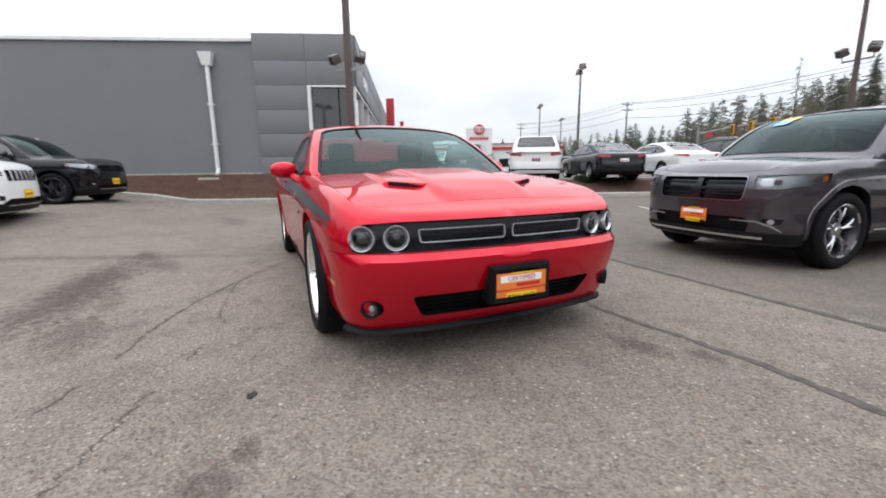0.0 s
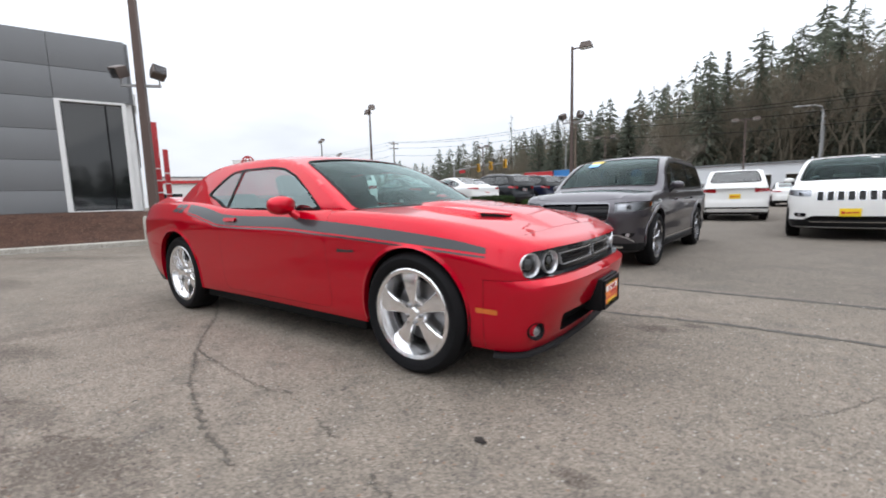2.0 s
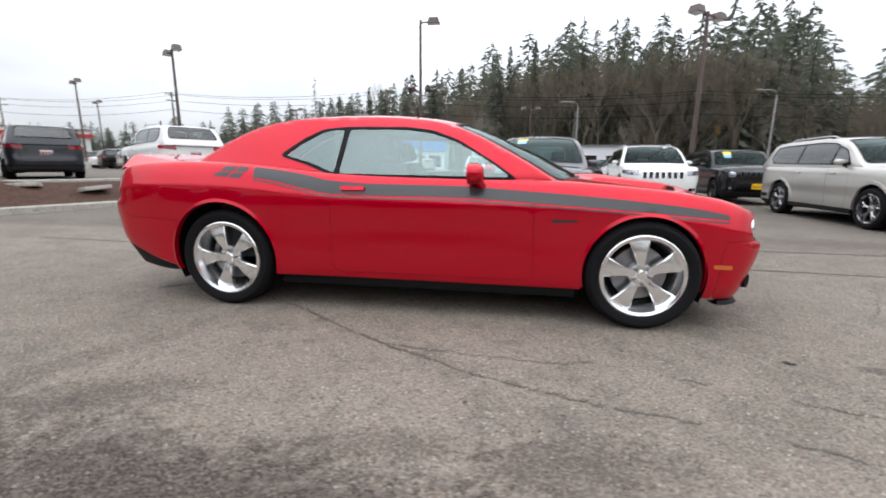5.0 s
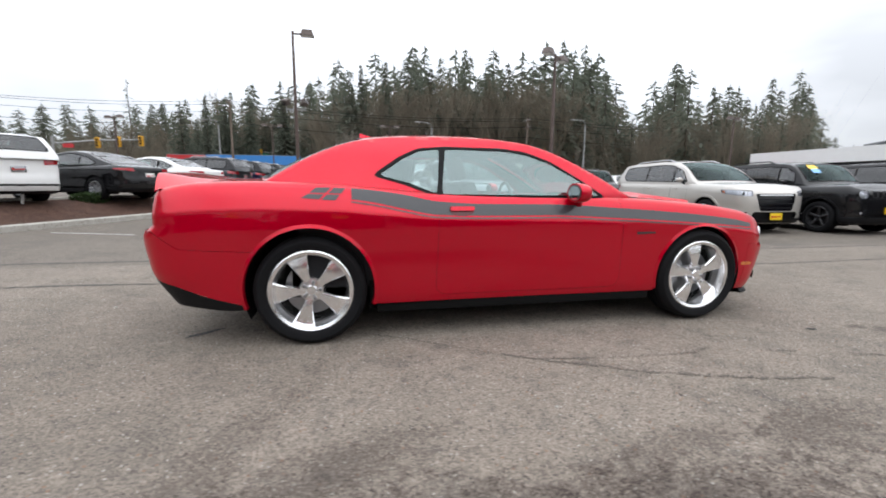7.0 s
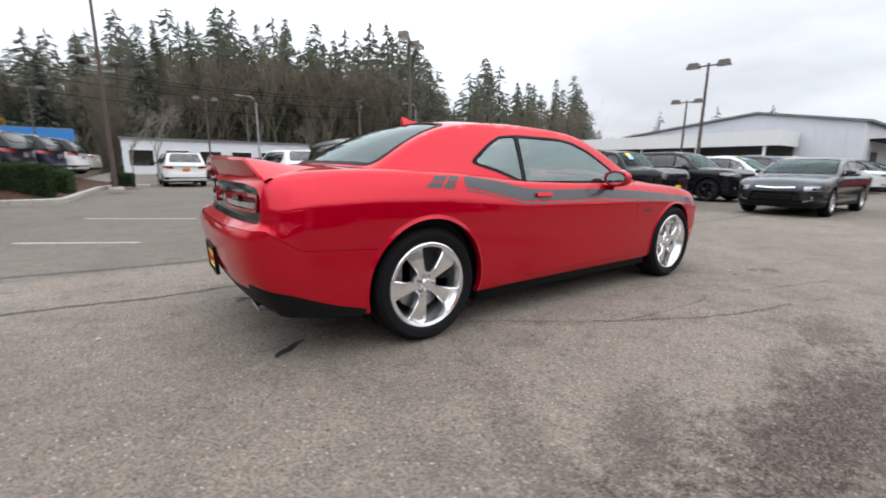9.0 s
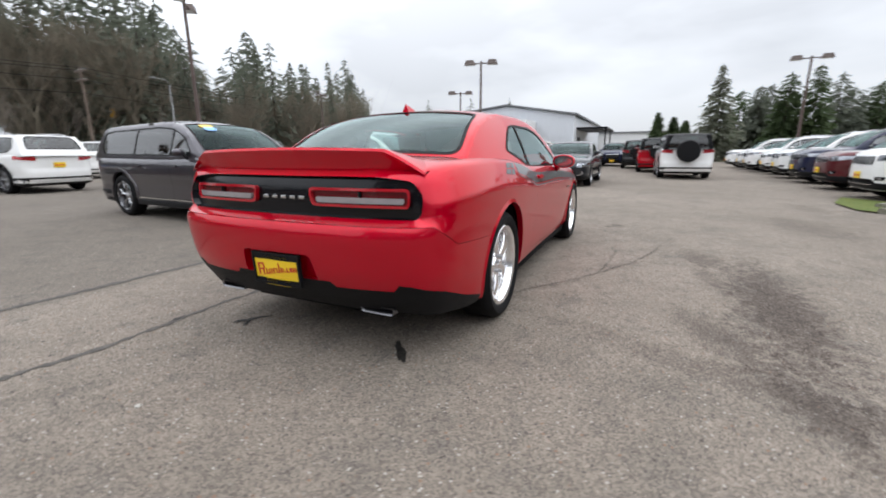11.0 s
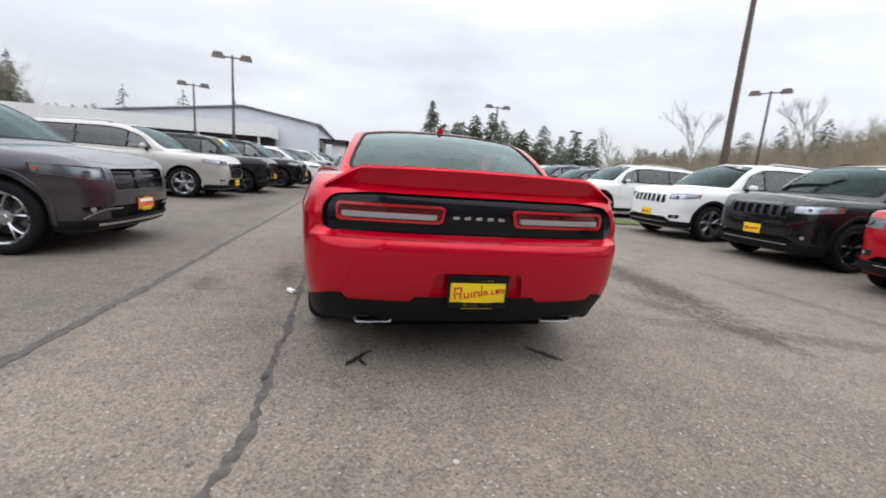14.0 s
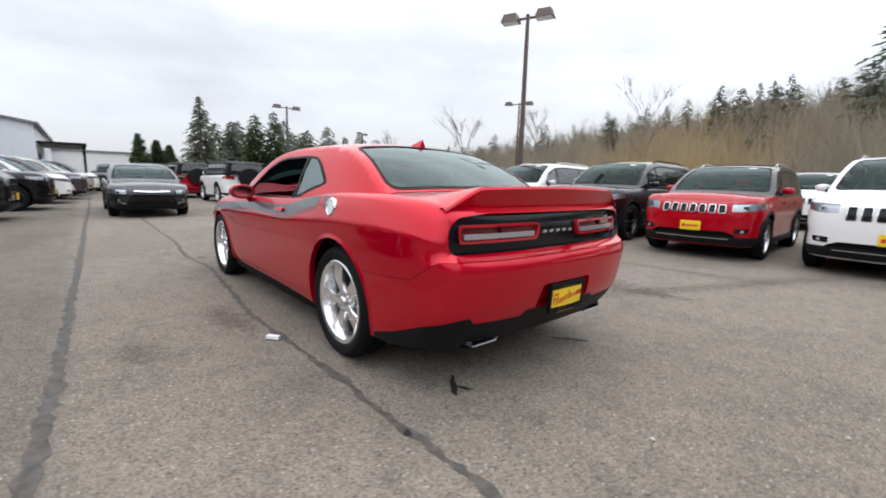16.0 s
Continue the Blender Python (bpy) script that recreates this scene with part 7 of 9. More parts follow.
ribbon("crack", [(-6.5, 2.62), (-4.1, 2.55), (-2.83, 2.42), (-0.97, 2.33), (1.33, 2.27), (4.5, 2.2), (8.0, 2.14), (14, 2.0), (22, 1.9)], 0.07, CRACK, 0.003, 0.4, 1, wander=0.006)
ribbon("crack", [(-6.0, 1.25), (-3.83, 1.16), (-2.94, 1.07), (-1.78, 1.08), (-0.04, 1.12), (1.82, 0.98), (3.06, 1.06), (4.8, 0.98), (7.4, 1.0), (12, 0.95)], 0.045, CRACK, 0.003, 0.6, 2, wander=0.01)
broken_crack([(-1.6, -0.55), (-0.98, -0.87), (-0.23, -1.36), (0.18, -1.57), (0.45, -1.71), (0.95, -1.88), (1.75, -2.07), (2.6, -2.45)], 0.02, 3, 0.75)
broken_crack([(-0.08, -1.44), (0.9, -1.52), (1.04, -1.47), (1.6, -1.62), (2.09, -1.77), (2.9, -2.0)], 0.016, 4, 0.65)
broken_crack([(-3.27, 0.25), (-5.2, -0.4), (-7.5, -0.7), (-9.6, -2.0)], 0.016, 6, 0.5)
broken_crack([(1.6, -1.0), (3.0, -0.6), (4.2, 0.9)], 0.01, 7, 0.4)
for a, b, sd in (((-4.42, 4.95), (-2.97, 4.14), 11), ((-3.9, 7.87), (-2.03, 6.76), 12), ((-7.4, 6.44), (-5.54, 5.78), 13)):
    ribbon("painted_line", [a, ((a[0] + b[0]) / 2, (a[1] + b[1]) / 2), b], 0.09, LINE, 0.004, 0.15, sd, "worn white parking line", "line", wander=0.003)


def stain(x, y, rx, ry, mat, seed, turn=0.0, label="dark oil stain on the asphalt", arms=0.35, z=0.005):
    rng = random.Random(seed)
    n = 26
    ph = [rng.uniform(0, 6.28) for _ in range(4)]
    v = [(x, y, float(ground_z(x, y)) + z)]
    for k in range(n):
        t = 2 * math.pi * k / n
        r = 1 + arms * (0.5 * math.sin(2 * t + ph[0]) + 0.35 * math.sin(3 * t + ph[1]) + 0.3 * math.sin(5 * t + ph[2]) + 0.2 * math.sin(9 * t + ph[3]))
        a, b = rx * r * math.cos(t), ry * r * math.sin(t)
        px, py = x + a * math.cos(turn) - b * math.sin(turn), y + a * math.sin(turn) + b * math.cos(turn)
        v.append((px, py, float(ground_z(px, py)) + z))
    f = [(0, 1 + k, 1 + (k + 1) % n) for k in range(n)]
    return tagged(pydata_part("stain", v, f, mat), label, "stain", kind="structure")


for k, (x, y, rx, ry, turn) in enumerate(((2.16, -1.3, 0.03, 0.022, 0), (-2.245, -0.57, 0.13, 0.026, 0.6), (-2.25, 0.61, 0.11, 0.02, -0.7), (-2.31, 0.58, 0.05, 0.012, 0.5), (-2.46, 1.08, 0.025, 0.018, 0))):
    stain(x, y, rx, ry, TAR, 30 + k, turn, "small dark tar mark on the asphalt", z=0.004 + 0.0006 * k)
rng = random.Random(5)


def pebble(x, y, s, mat, label, name="pebble", flat=0.5):
    bm = bmesh.new()
    bmesh.ops.create_icosphere(bm, subdivisions=1, radius=1)
    r = random.Random(int(x * 977 + y * 131))
    for v in bm.verts:
        v.co = Vector((x + v.co.x * s * r.uniform(0.7, 1.2), y + v.co.y * s * r.uniform(0.7, 1.2), float(ground_z(x, y)) + s * flat * (v.co.z * r.uniform(0.8, 1.1) + 0.8)))
    return tagged(part(name, bm, mat, smooth=False), label, "litter")


pebble(-3.19, 0.23, 0.016, CONCRETE, "small pale stone chip lying on the asphalt")
for k in range(26):
    pebble(rng.uniform(-4, 4), rng.uniform(-3.6, 3), rng.uniform(0.006, 0.013), CONCRETE, "small pale stone chip lying on the asphalt")
bm = box_bm((-0.05, -0.02, 0), (0.05, 0.02, 0.03), 0.008, pose(-0.95, 1.17, 0.004, 0, 0, 35))
tagged(part("litter", bm, INK_WHITE), "crumpled white scrap lying by the crack", "litter")

# ---------------------------------------------------------------- planting bed, kerbs, raised lot


def kerb_x(y):
    return -10.05 + 0.346 * (y - 1.2)


def sweep_kerb(name, pts, w=0.16, h=0.15, base=None, label="weathered concrete kerb", mat=None):
    p = np.array(pts, float)
    d = np.gradient(p, axis=0)
    d /= np.linalg.norm(d, axis=1, keepdims=True)
    nrm = np.stack([-d[:, 1], d[:, 0]], 1)
    prof = [(0, -0.15), (0, h - 0.025), (0.03, h), (w - 0.02, h), (w, h - 0.02), (w, -0.15)]
    bm = bmesh.new()
    rows = []
    for q, m in zip(p, nrm):
        z = float(ground_z(q[0], q[1])) if base is None else base
        rows.append([bm.verts.new((q[0] + m[0] * a, q[1] + m[1] * a, z + b)) for a, b in prof])
    for a, b in zip(rows, rows[1:]):
        for k in range(len(prof) - 1):
            bm.faces.new((a[k], a[k + 1], b[k + 1], b[k]))
    bm.faces.new(rows[0])
    bm.faces.new(rows[-1][::-1])
    bmesh.ops.recalc_face_normals(bm, faces=bm.faces)
    return tagged(part(name, bm, mat or CONCRETE, angle=30), label, "kerb", kind="structure")


line = [(kerb_x(y), y) for y in np.linspace(-11, 11.3, 24)]
corner = [(-6.35, 11.75), (-6.0, 12.0), (-5.0, 12.03), (-4.75, 12.15), (-4.62, 12.5), (-4.45, 16), (-4.3, 19.3), (-4.0, 20.6), (-2.6, 21.2)]
kerb_line = line + corner
# lay the kerb in stones of about three metres
acc = [kerb_line[0]]
for q in kerb_line[1:]:
    acc.append(q)
    if len(acc) == 4 or q is kerb_line[-1]:
        sweep_kerb("kerb", acc)
        acc = [(q[0] + 0.0, q[1] + 0.0)]


def bed_top(q):
    """Where the bank meets the raised lot, beside a kerb point."""
    x, y = q
    if y < 11.5:
        return (x - 2.3 * 0.945, y + 2.3 * 0.327)
    return (-6.4, min(y, 19.5) + 0.9) if y < 20 else (-6.4, 21.5)


bv, nb_ = [], 10
dense_line = spline(kerb_line, 4)
for q in dense_line:
    a = np.array([q[0] - 0.13, q[1] + 0.05])
    b = np.array(bed_top(q))
    ztop = TERRACE + 0.38 * float(step01((5.0 - q[1]) / 4.0))
    for k in range(nb_ + 1):
        t = k / nb_
        c = a + (b - a) * t
        z = float(ground_z(c[0], c[1])) + 0.12 + (ztop + 0.02 - 0.12 - float(ground_z(c[0], c[1]))) * float(step01(t * 1.05))
        z += 0.03 * noise.noise(Vector((c[0] * 2.5, c[1] * 2.5, 0))) * math.sin(math.pi * t)
        bv.append((c[0], c[1], z))
m_ = nb_ + 1
bf = [(r * m_ + k, r * m_ + k + 1, (r + 1) * m_ + k + 1, (r + 1) * m_ + k) for r in range(len(dense_line) - 1) for k in range(nb_)]
tagged(pydata_part("planting_bed", bv, bf, MULCH), "bank of red-brown bark mulch behind a concrete kerb", "planting bed", kind="structure")
rng = random.Random(9)
cv, cf = [], []
for k in range(4200):
    r, c = rng.randrange(len(dense_line) - 1), rng.randrange(nb_)
    u, t = rng.random(), rng.random()
    q = Vector(bv[r * m_ + c]).lerp(Vector(bv[r * m_ + c + 1]), u).lerp(Vector(bv[(r + 1) * m_ + c]).lerp(Vector(bv[(r + 1) * m_ + c + 1]), u), t)
    s, t, u = rng.uniform(0.012, 0.035), rng.uniform(0, 6.28), rng.uniform(-0.3, 0.5)
    a, b = Vector((math.cos(t) * s, math.sin(t) * s, u * s)), Vector((-math.sin(t) * s * 0.35, math.cos(t) * s * 0.35, 0))
    i = len(cv)
    q.z += 0.012
    cv += [q - a - b, q + a - b, q + a + b, q - a + b]
    cf.append((i, i + 1, i + 2, i + 3))
tagged(pydata_part("bark_chips", cv, cf, MULCH, smooth=False), "loose bark chips on the bank", "mulch", kind="stuff")
for x, y, s, z in ((-9.7, 5.5, 0.3, 0.42), (-9.2, 6.2, 0.22, 0.3), (-8.9, 6.7, 0.24, 0.26), (-9.4, 7.3, 0.3, 0.42), (-10.6, 4.6, 0.28, 0.52)):
    bm = box_bm((-s, -s * 0.55, -0.05), (s, s * 0.6, 0.05), 0.02, pose(x, y, z, 8, 4, 20 + x * 50))
    tagged(part("stepping_stone", bm, CONCRETE), "flat pale stone slab set in the mulch bank", "stone")

# raised lot behind the bank
tv = [bed_top(q) for q in dense_line]
outer = [(tv[-1][0], 60), (-120, 90), (-120, -30), (tv[0][0] - 12, -30)]
poly = [Vector((x, y, TERRACE)) for x, y in tv] + [Vector((x, y, TERRACE)) for x, y in outer]
bm = bmesh.new()
top = bm.faces.new([bm.verts.new(p) for p in poly])
ret = bmesh.ops.extrude_face_region(bm, geom=[top])
for v in ret["geom"]:
    if isinstance(v, bmesh.types.BMVert):
        v.co.z = -0.2
bmesh.ops.recalc_face_normals(bm, faces=bm.faces)
bmesh.ops.triangulate(bm, faces=bm.faces)
tagged(part("raised_lot", bm, ASPHALT, smooth=False), "raised asphalt lot behind the planting bank", "ground", kind="structure")
upper = [t for t, q in zip(tv, dense_line) if 3.2 < q[1] < 20][::3]
sweep_kerb("kerb", upper, 0.15, 0.1, TERRACE, "pale kerb along the raised lot")


def hedge(x0, x1, y0, y1, z0, z1, seed, label):
    rng = random.Random(seed)
    ob = thing("hedge", label, "hedge")
    # solid dark filler whose colour stands for shade between the leaves
    bm = box_bm((x0 + 0.06, y0 + 0.06, z0), (x1 - 0.06, y1 - 0.06, z1 - 0.06), 0.08)
    part("core", bm, HEDGE_IN, ob)
    v, f = [], []
    area = 2 * (z1 - z0) * (x1 - x0 + y1 - y0) + (x1 - x0) * (y1 - y0)
    for _ in range(int(900 * area)):
        side = rng.random()
        px, py, pz = rng.uniform(x0, x1), rng.uniform(y0, y1), rng.uniform(z0, z1)
        if side < 0.3:
            pz = z1
        elif side < 0.65:
            py = rng.choice((y0, y1))
        else:
            px = rng.choice((x0, x1))
        c = Vector((px, py, pz)) + Vector([rng.gauss(0, 0.035) for _ in range(3)])
        d = Vector([rng.gauss(0, 1) for _ in range(3)]).normalized() * 0.045
        e = d.cross(Vector([rng.gauss(0, 1) for _ in range(3)])).normalized() * 0.022
        i = len(v)
        v += [c - d, c + e, c + d, c - e]
        f.append((i, i + 1, i + 2, i + 3))
    pydata_part("leaves", v, f, HEDGE, ob, smooth=False)
    return ob


hedge(-6.6, -5.0, 12.5, 13.5, 0.15, 1.0, 1, "clipped dark green box hedge in the planting bed")
hedge(-5.15, -4.75, 14.6, 15.6, 0.15, 0.8, 2, "small clipped green shrub in the planting bed")
hedge(-3.9, -3.2, 19.6, 20.3, 0.12, 0.62, 3, "low round green shrub by the kerb")
hedge(-9.1, -8.5, 10.2, 10.9, 0.3, 0.68, 4, "low green weed clump on the bank")
# grass island in the south row
isl = [(5.7, -5.5), (6.0, -5.3), (7.2, -5.35), (8.6, -5.9), (7.4, -6.6), (6.5, -7.4), (5.7, -7.3)]
bm = bmesh.new()
bm.faces.new([bm.verts.new((x, y, 0.03)) for x, y in isl])
tagged(part("grass_patch", bm, GRASS, smooth=False), "patch of mossy grass at a broken kerb", "grass", kind="structure")
for pts in ([(5.6, -5.6), (6.1, -6.2), (6.6, -6.9)], [(6.5, -5.9), (7.0, -6.4), (7.4, -7.0)]):
    sweep_kerb("kerb", pts, 0.18, 0.1, label="low mossy kerb stones in the grass", mat=MOSSY)

# ---------------------------------------------------------------- lamp posts
def lamp_head(post, m, s=1.0):
    h = part("lamp_head", prism_bm([(-0.28, -0.2), (0.28, -0.2), (0.28, 0.2), (-0.28, 0.2)], [(-0.2, -0.16), (0.2, -0.16), (0.2, 0.16), (-0.2, 0.16)], -0.02, 0.22, m @ Matrix.Scale(s, 4)), LAMPBOX, post, angle=20)
    bm = bmesh.new()
    bm.faces.new([bm.verts.new(m @ Matrix.Scale(s, 4) @ Vector(p)) for p in ((-0.24, -0.16, -0.024), (-0.24, 0.16, -0.024), (0.24, 0.16, -0.024), (0.24, -0.16, -0.024))])
    part("diffuser", bm, INK_WHITE, h)


def prism_bm(lo, hi, z0, z1, m=None):
    bm = bmesh.new()
    a = [bm.verts.new((x, y, z0)) for x, y in lo]
    b = [bm.verts.new((x, y, z1)) for x, y in hi]
    n = len(lo)
    bm.faces.new(a[::-1])
    bm.faces.new(b)
    for k in range(n):
        bm.faces.new((a[k], a[(k + 1) % n], b[(k + 1) % n], b[k]))
    if m is not None:
        bmesh.ops.transform(bm, matrix=m, verts=bm.verts)
    return bm


def lamp_post(x, y, top, turn, heads=2, floods=0.0, z=0.0, mat=None, ww=0.075, label="bronze lamp post with two boxy lamp heads", reach=0.75, foot=0.6):
    post = thing("lamp_post", label, "lamp post", pose(x, y, z, 0, 0, turn), "lamp posts of the lot")
    bm = bmesh.new()
    add_lathe(bm, [(0.001, 0.0), (0.26, 0.0), (0.26, foot - 0.05), (0.22, foot), (0.001, foot)], 20, pose(0, 0, 0, 90, 0, 0))
    part("footing", bm, CONCRETE, post)
    bm = prism_bm([(-ww, -ww), (ww, -ww), (ww, ww), (-ww, ww)], [(-ww * 0.6, -ww * 0.6), (ww * 0.6, -ww * 0.6), (ww * 0.6, ww * 0.6), (-ww * 0.6, ww * 0.6)], foot - 0.02, top - z)
    part("pole", bm, mat or POLE, post, angle=20)
    bm = box_bm((-0.14, -0.14, foot), (0.14, 0.14, foot + 0.03))
    part("base_plate", bm, mat or POLE, post, smooth=False)
    sides = (-1, 1) if heads == 2 else (1,) if heads == 1 else ()
    for sgn in sides:
        bm = bmesh.new()
        add_box(bm, (min(0, sgn * (reach - 0.25)), -0.03, top - z - 0.14), (max(0, sgn * (reach - 0.25)), 0.03, top - z - 0.08))
        part("arm", bm, mat or POLE, post, smooth=False)
        lamp_head(post, pose(sgn * reach, 0, top - z - 0.16, 0, 0, 0))
    if floods:
        bm = bmesh.new()
        add_box(bm, (-0.42, -0.03, floods - z - 0.03), (0.42, 0.03, floods - z + 0.03))
        part("crossbar", bm, POLEGREY, post, smooth=False)
        for sgn in (-1, 1):
            fl = part("floodlight", box_bm((-0.15, -0.14, -0.11), (0.15, 0.12, 0.14), 0.025, pose(sgn * 0.4, -0.05, floods - z + 0.28, -25 * sgn, 10, 35 * sgn)), LAMPBOX, post)
            part("lens", box_bm((-0.12, -0.148, -0.09), (0.12, -0.14, 0.11), 0.0, pose(sgn * 0.4, -0.05, floods - z + 0.28, -25 * sgn, 10, 35 * sgn)), LENS, fl)
            bm = bmesh.new()
            add_tube(bm, [(sgn * 0.4, 0, floods - z), (sgn * 0.4, -0.03, floods - z + 0.2)], 0.02, None, 6)
            part("bracket", bm, POLEGREY, fl)
    return post


lamp_post(-16.6, 16.8, 6.75, -35, 2, z=TERRACE)
lamp_post(-3.7, 16.8, 7.6, 0, 1, 4.3, 0.12, label="tall bronze lamp post with one head and floodlights", reach=0.62, foot=0.12)
lamp_post(7.7, 14.7, 6.8, 40, 2)
lamp_post(19.2, 6.9, 5.95, -78, 2, reach=0.62)
lamp_post(26.0, 11.0, 5.4, -70, 2, reach=0.62)
lamp_post(27.8, -9.7, 6.25, -90, 2, reach=0.7)
lamp_post(5.2, -8.9, 6.35, 20, 2, reach=0.55)
lamp_post(16.7, -22.4, 6.9, 30, 2)
lamp_post(42.0, -24, 6.6, -60, 2)
lamp_post(-8.7, 1.5, 10.5, 49, 0, 3.85, 0.2, ww=0.09, label="tall brown steel pole with two floodlights on a crossbar")
lamp_post(-33, 26, 7.3, -30, 2, z=TERRACE)
lamp_post(-42, 36, 7.3, -30, 2, z=TERRACE)
lamp_post(-22, 40, 6.8, -30, 2, z=TERRACE)
lamp_post(2.5, 42, 7.0, 10, 2)
lamp_post(-9.5, 44, 7.0, 10, 2)
lamp_post(33, 30, 7.2, 20, 2)


def street_lamp(x, y, top, turn):
    s = thing("street_lamp", "grey curved steel street lamp by the road", "street lamp", pose(x, y, 0, 0, 0, turn), "street lamps")
    bm = bmesh.new()
    add_tube(bm, [(0, 0, 0), (0, 0, top - 0.6)], 0.12, 0.08, 8)
    part("pole", bm, POLEGREY, s)
    bm = bmesh.new()
    add_tube(bm, [(0, 0, top - 0.6), (0.1, 0, top - 0.2), (0.5, 0, top), (1.6, 0, top + 0.05)], 0.06, 0.04, 8)
    part("arm", bm, POLEGREY, s)
    part("lamp_head", box_bm((1.4, -0.13, top - 0.03), (2.0, 0.13, top + 0.1), 0.04), POLEGREY, s)


for x, y, t, r in ((27, 45.6, 8.9, 180), (9.3, 59.7, 9.4, 180), (7.9, 47.2, 8.2, 180), (-18, 56, 8.8, 180), (45, 48, 8.5, 180)):
    street_lamp(x, y, t, r)


def utility_pole(x, y, h, turn, arms=2):
    p = thing("utility_pole", "brown wooden utility pole with crossarms", "utility pole", pose(x, y, 0, 0, 0, turn), "utility poles")
    bm = bmesh.new()
    add_tube(bm, [(0, 0, 0), (0, 0, h)], 0.17, 0.11, 10)
    part("shaft", bm, WOODPOLE, p)
    for k in range(arms):
        part("crossarm", box_bm((-1.2, -0.06, h - 0.5 - 0.9 * k), (1.2, 0.06, h - 0.38 - 0.9 * k)), WOODPOLE, p, smooth=False)
        for u in (-1.05, -0.45, 0.45, 1.05):
            bm = bmesh.new()
            add_tube(bm, [(u, 0, h - 0.38 - 0.9 * k), (u, 0, h - 0.2 - 0.9 * k)], 0.05, 0.03, 6)
            part("insulator", bm, POLEGREY, p)


POLES = [(-90, 62, 12.5), (-52, 58, 12), (-16, 54, 11), (22, 52, 10), (62, 50, 10)]
for x, y, h in POLES:
    utility_pole(x, y, h, 88)
for a, b in zip(POLES, POLES[1:]):
    for dz, dy in ((-0.25, -1.05), (-0.25, 1.05), (-1.2, 0.4), (-2.6, 0)):
        pts = [(a[0] + (b[0] - a[0]) * t, a[1] + (b[1] - a[1]) * t + dy, a[2] + (b[2] - a[2]) * t + dz - 3.2 * t * (1 - t)) for t in np.linspace(0, 1, 9)]
        bm = bmesh.new()
        add_tube(bm, pts, 0.025, None, 4)
        tagged(part("cable", bm, TRIM), "black overhead cable between utility poles", "cable")

# traffic lights at the junction
GREENSIGN = plain("green_sign", (0.02, 0.16, 0.08), 0.5)


def traffic_light(x, y, turn, top, reach, signals, label):
    tl = thing("traffic_light", label, "traffic light", pose(x, y, 0, 0, 0, turn))
    bm = bmesh.new()
    add_tube(bm, [(0, 0, 0), (0, 0, top + 0.2)], 0.16, 0.12, 10)
    part("pole", bm, POLEGREY, tl)
    bm = bmesh.new()
    add_tube(bm, [(0, 0, top - 0.6), (reach * 0.5, 0, top - 0.15), (reach, 0, top)], 0.1, 0.06, 8)
    part("mast_arm", bm, POLEGREY, tl)
    for u in signals:
        z = top - 0.6 + 0.6 * u / reach
        sg = part("signal", box_bm((u - 0.2, -0.18, z - 0.65), (u + 0.2, 0.18, z + 0.45), 0.04), SIGNAL, tl)
        for k in range(3):
            part("signal_lens", lathe_bm([(0.001, 0.19), (0.12, 0.19), (0.13, 0.24)], pose(u, 0, z - 0.4 + 0.3 * k, 0, 0, 180), 12), TRIM, sg)
    part("street_sign", box_bm((0.9, -0.03, top - 1.0), (1.9, 0.03, top - 0.55)), GREENSIGN if reach < 8 else REDSIGN, tl)
    return tl


traffic_light(-32.5, 49.5, 0, 5.6, 8.6, (4.2, 6.2, 8.4), "long mast arm with yellow traffic signals over the junction")
traffic_light(-13.0, 66, 180, 6.0, 6.2, (2.1, 4.0, 5.9), "farther mast arm with yellow traffic signals")
traffic_light(33.0, 55, 180, 6.0, 7.5, (2.5, 4.6, 7.0), "mast arm with yellow traffic signals beside the road")

# a fallen board and a stake on the bank
fallen = thing("sign_board", "fallen white board beside a white stake on the mulch bank", "sign")
part("board", box_bm((-0.75, -0.09, -0.02), (0.75, 0.09, 0.02), 0.006, pose(-10.6, 10.2, 0.5, 6, 4, 132)), WHITEMETAL, fallen)
part("stake", box_bm((-0.03, -0.02, -0.12), (0.03, 0.02, 0.42), 0.004, pose(-9.35, 8.75, 0.42, 0, 8, 30)), WHITEMETAL, fallen)
part("rail", box_bm((-0.35, -0.02, -0.02), (0.35, 0.02, 0.02), 0.004, pose(-9.1, 9.1, 0.42, 0, 4, 40)), WOODPOLE, fallen)

# ---------------------------------------------------------------- buildings
B = pose(-12.33, 2.44, 0, 0, 0, 70.9)


def bbox_part(name, lo, hi, mat, parent, label="", bevel=0.0):
    return part(name, box_bm(lo, hi, bevel), mat, parent, label, smooth=bevel > 0)


shop = thing("dealership_building", "grey dealership building with a tall dark corner window", "building", B)
Z0 = 0.5
bbox_part("wall", (-34, 0.05, Z0), (-3.58, 0.35, 5.6), STUCCO, shop, "grey stucco wall")
bbox_part("wall", (-34, 26, Z0), (0, 26.3, 5.6), STUCCO, shop)
bbox_part("wall", (-34, 0.35, Z0), (-33.7, 26, 5.6), STUCCO, shop)
bbox_part("roof", (-33.7, 0.35, 5.2), (-0.3, 26, 5.35), STUCCO, shop)
bbox_part("cap_flashing", (-34, -0.03, 5.6), (-3.6, 0.4, 5.72), WHITEMETAL, shop, "pale metal cap along the wall top", 0.01)
bbox_part("plinth", (-34, -0.02, Z0), (-3.58, 0.05, 0.98), CONCRETE, shop)
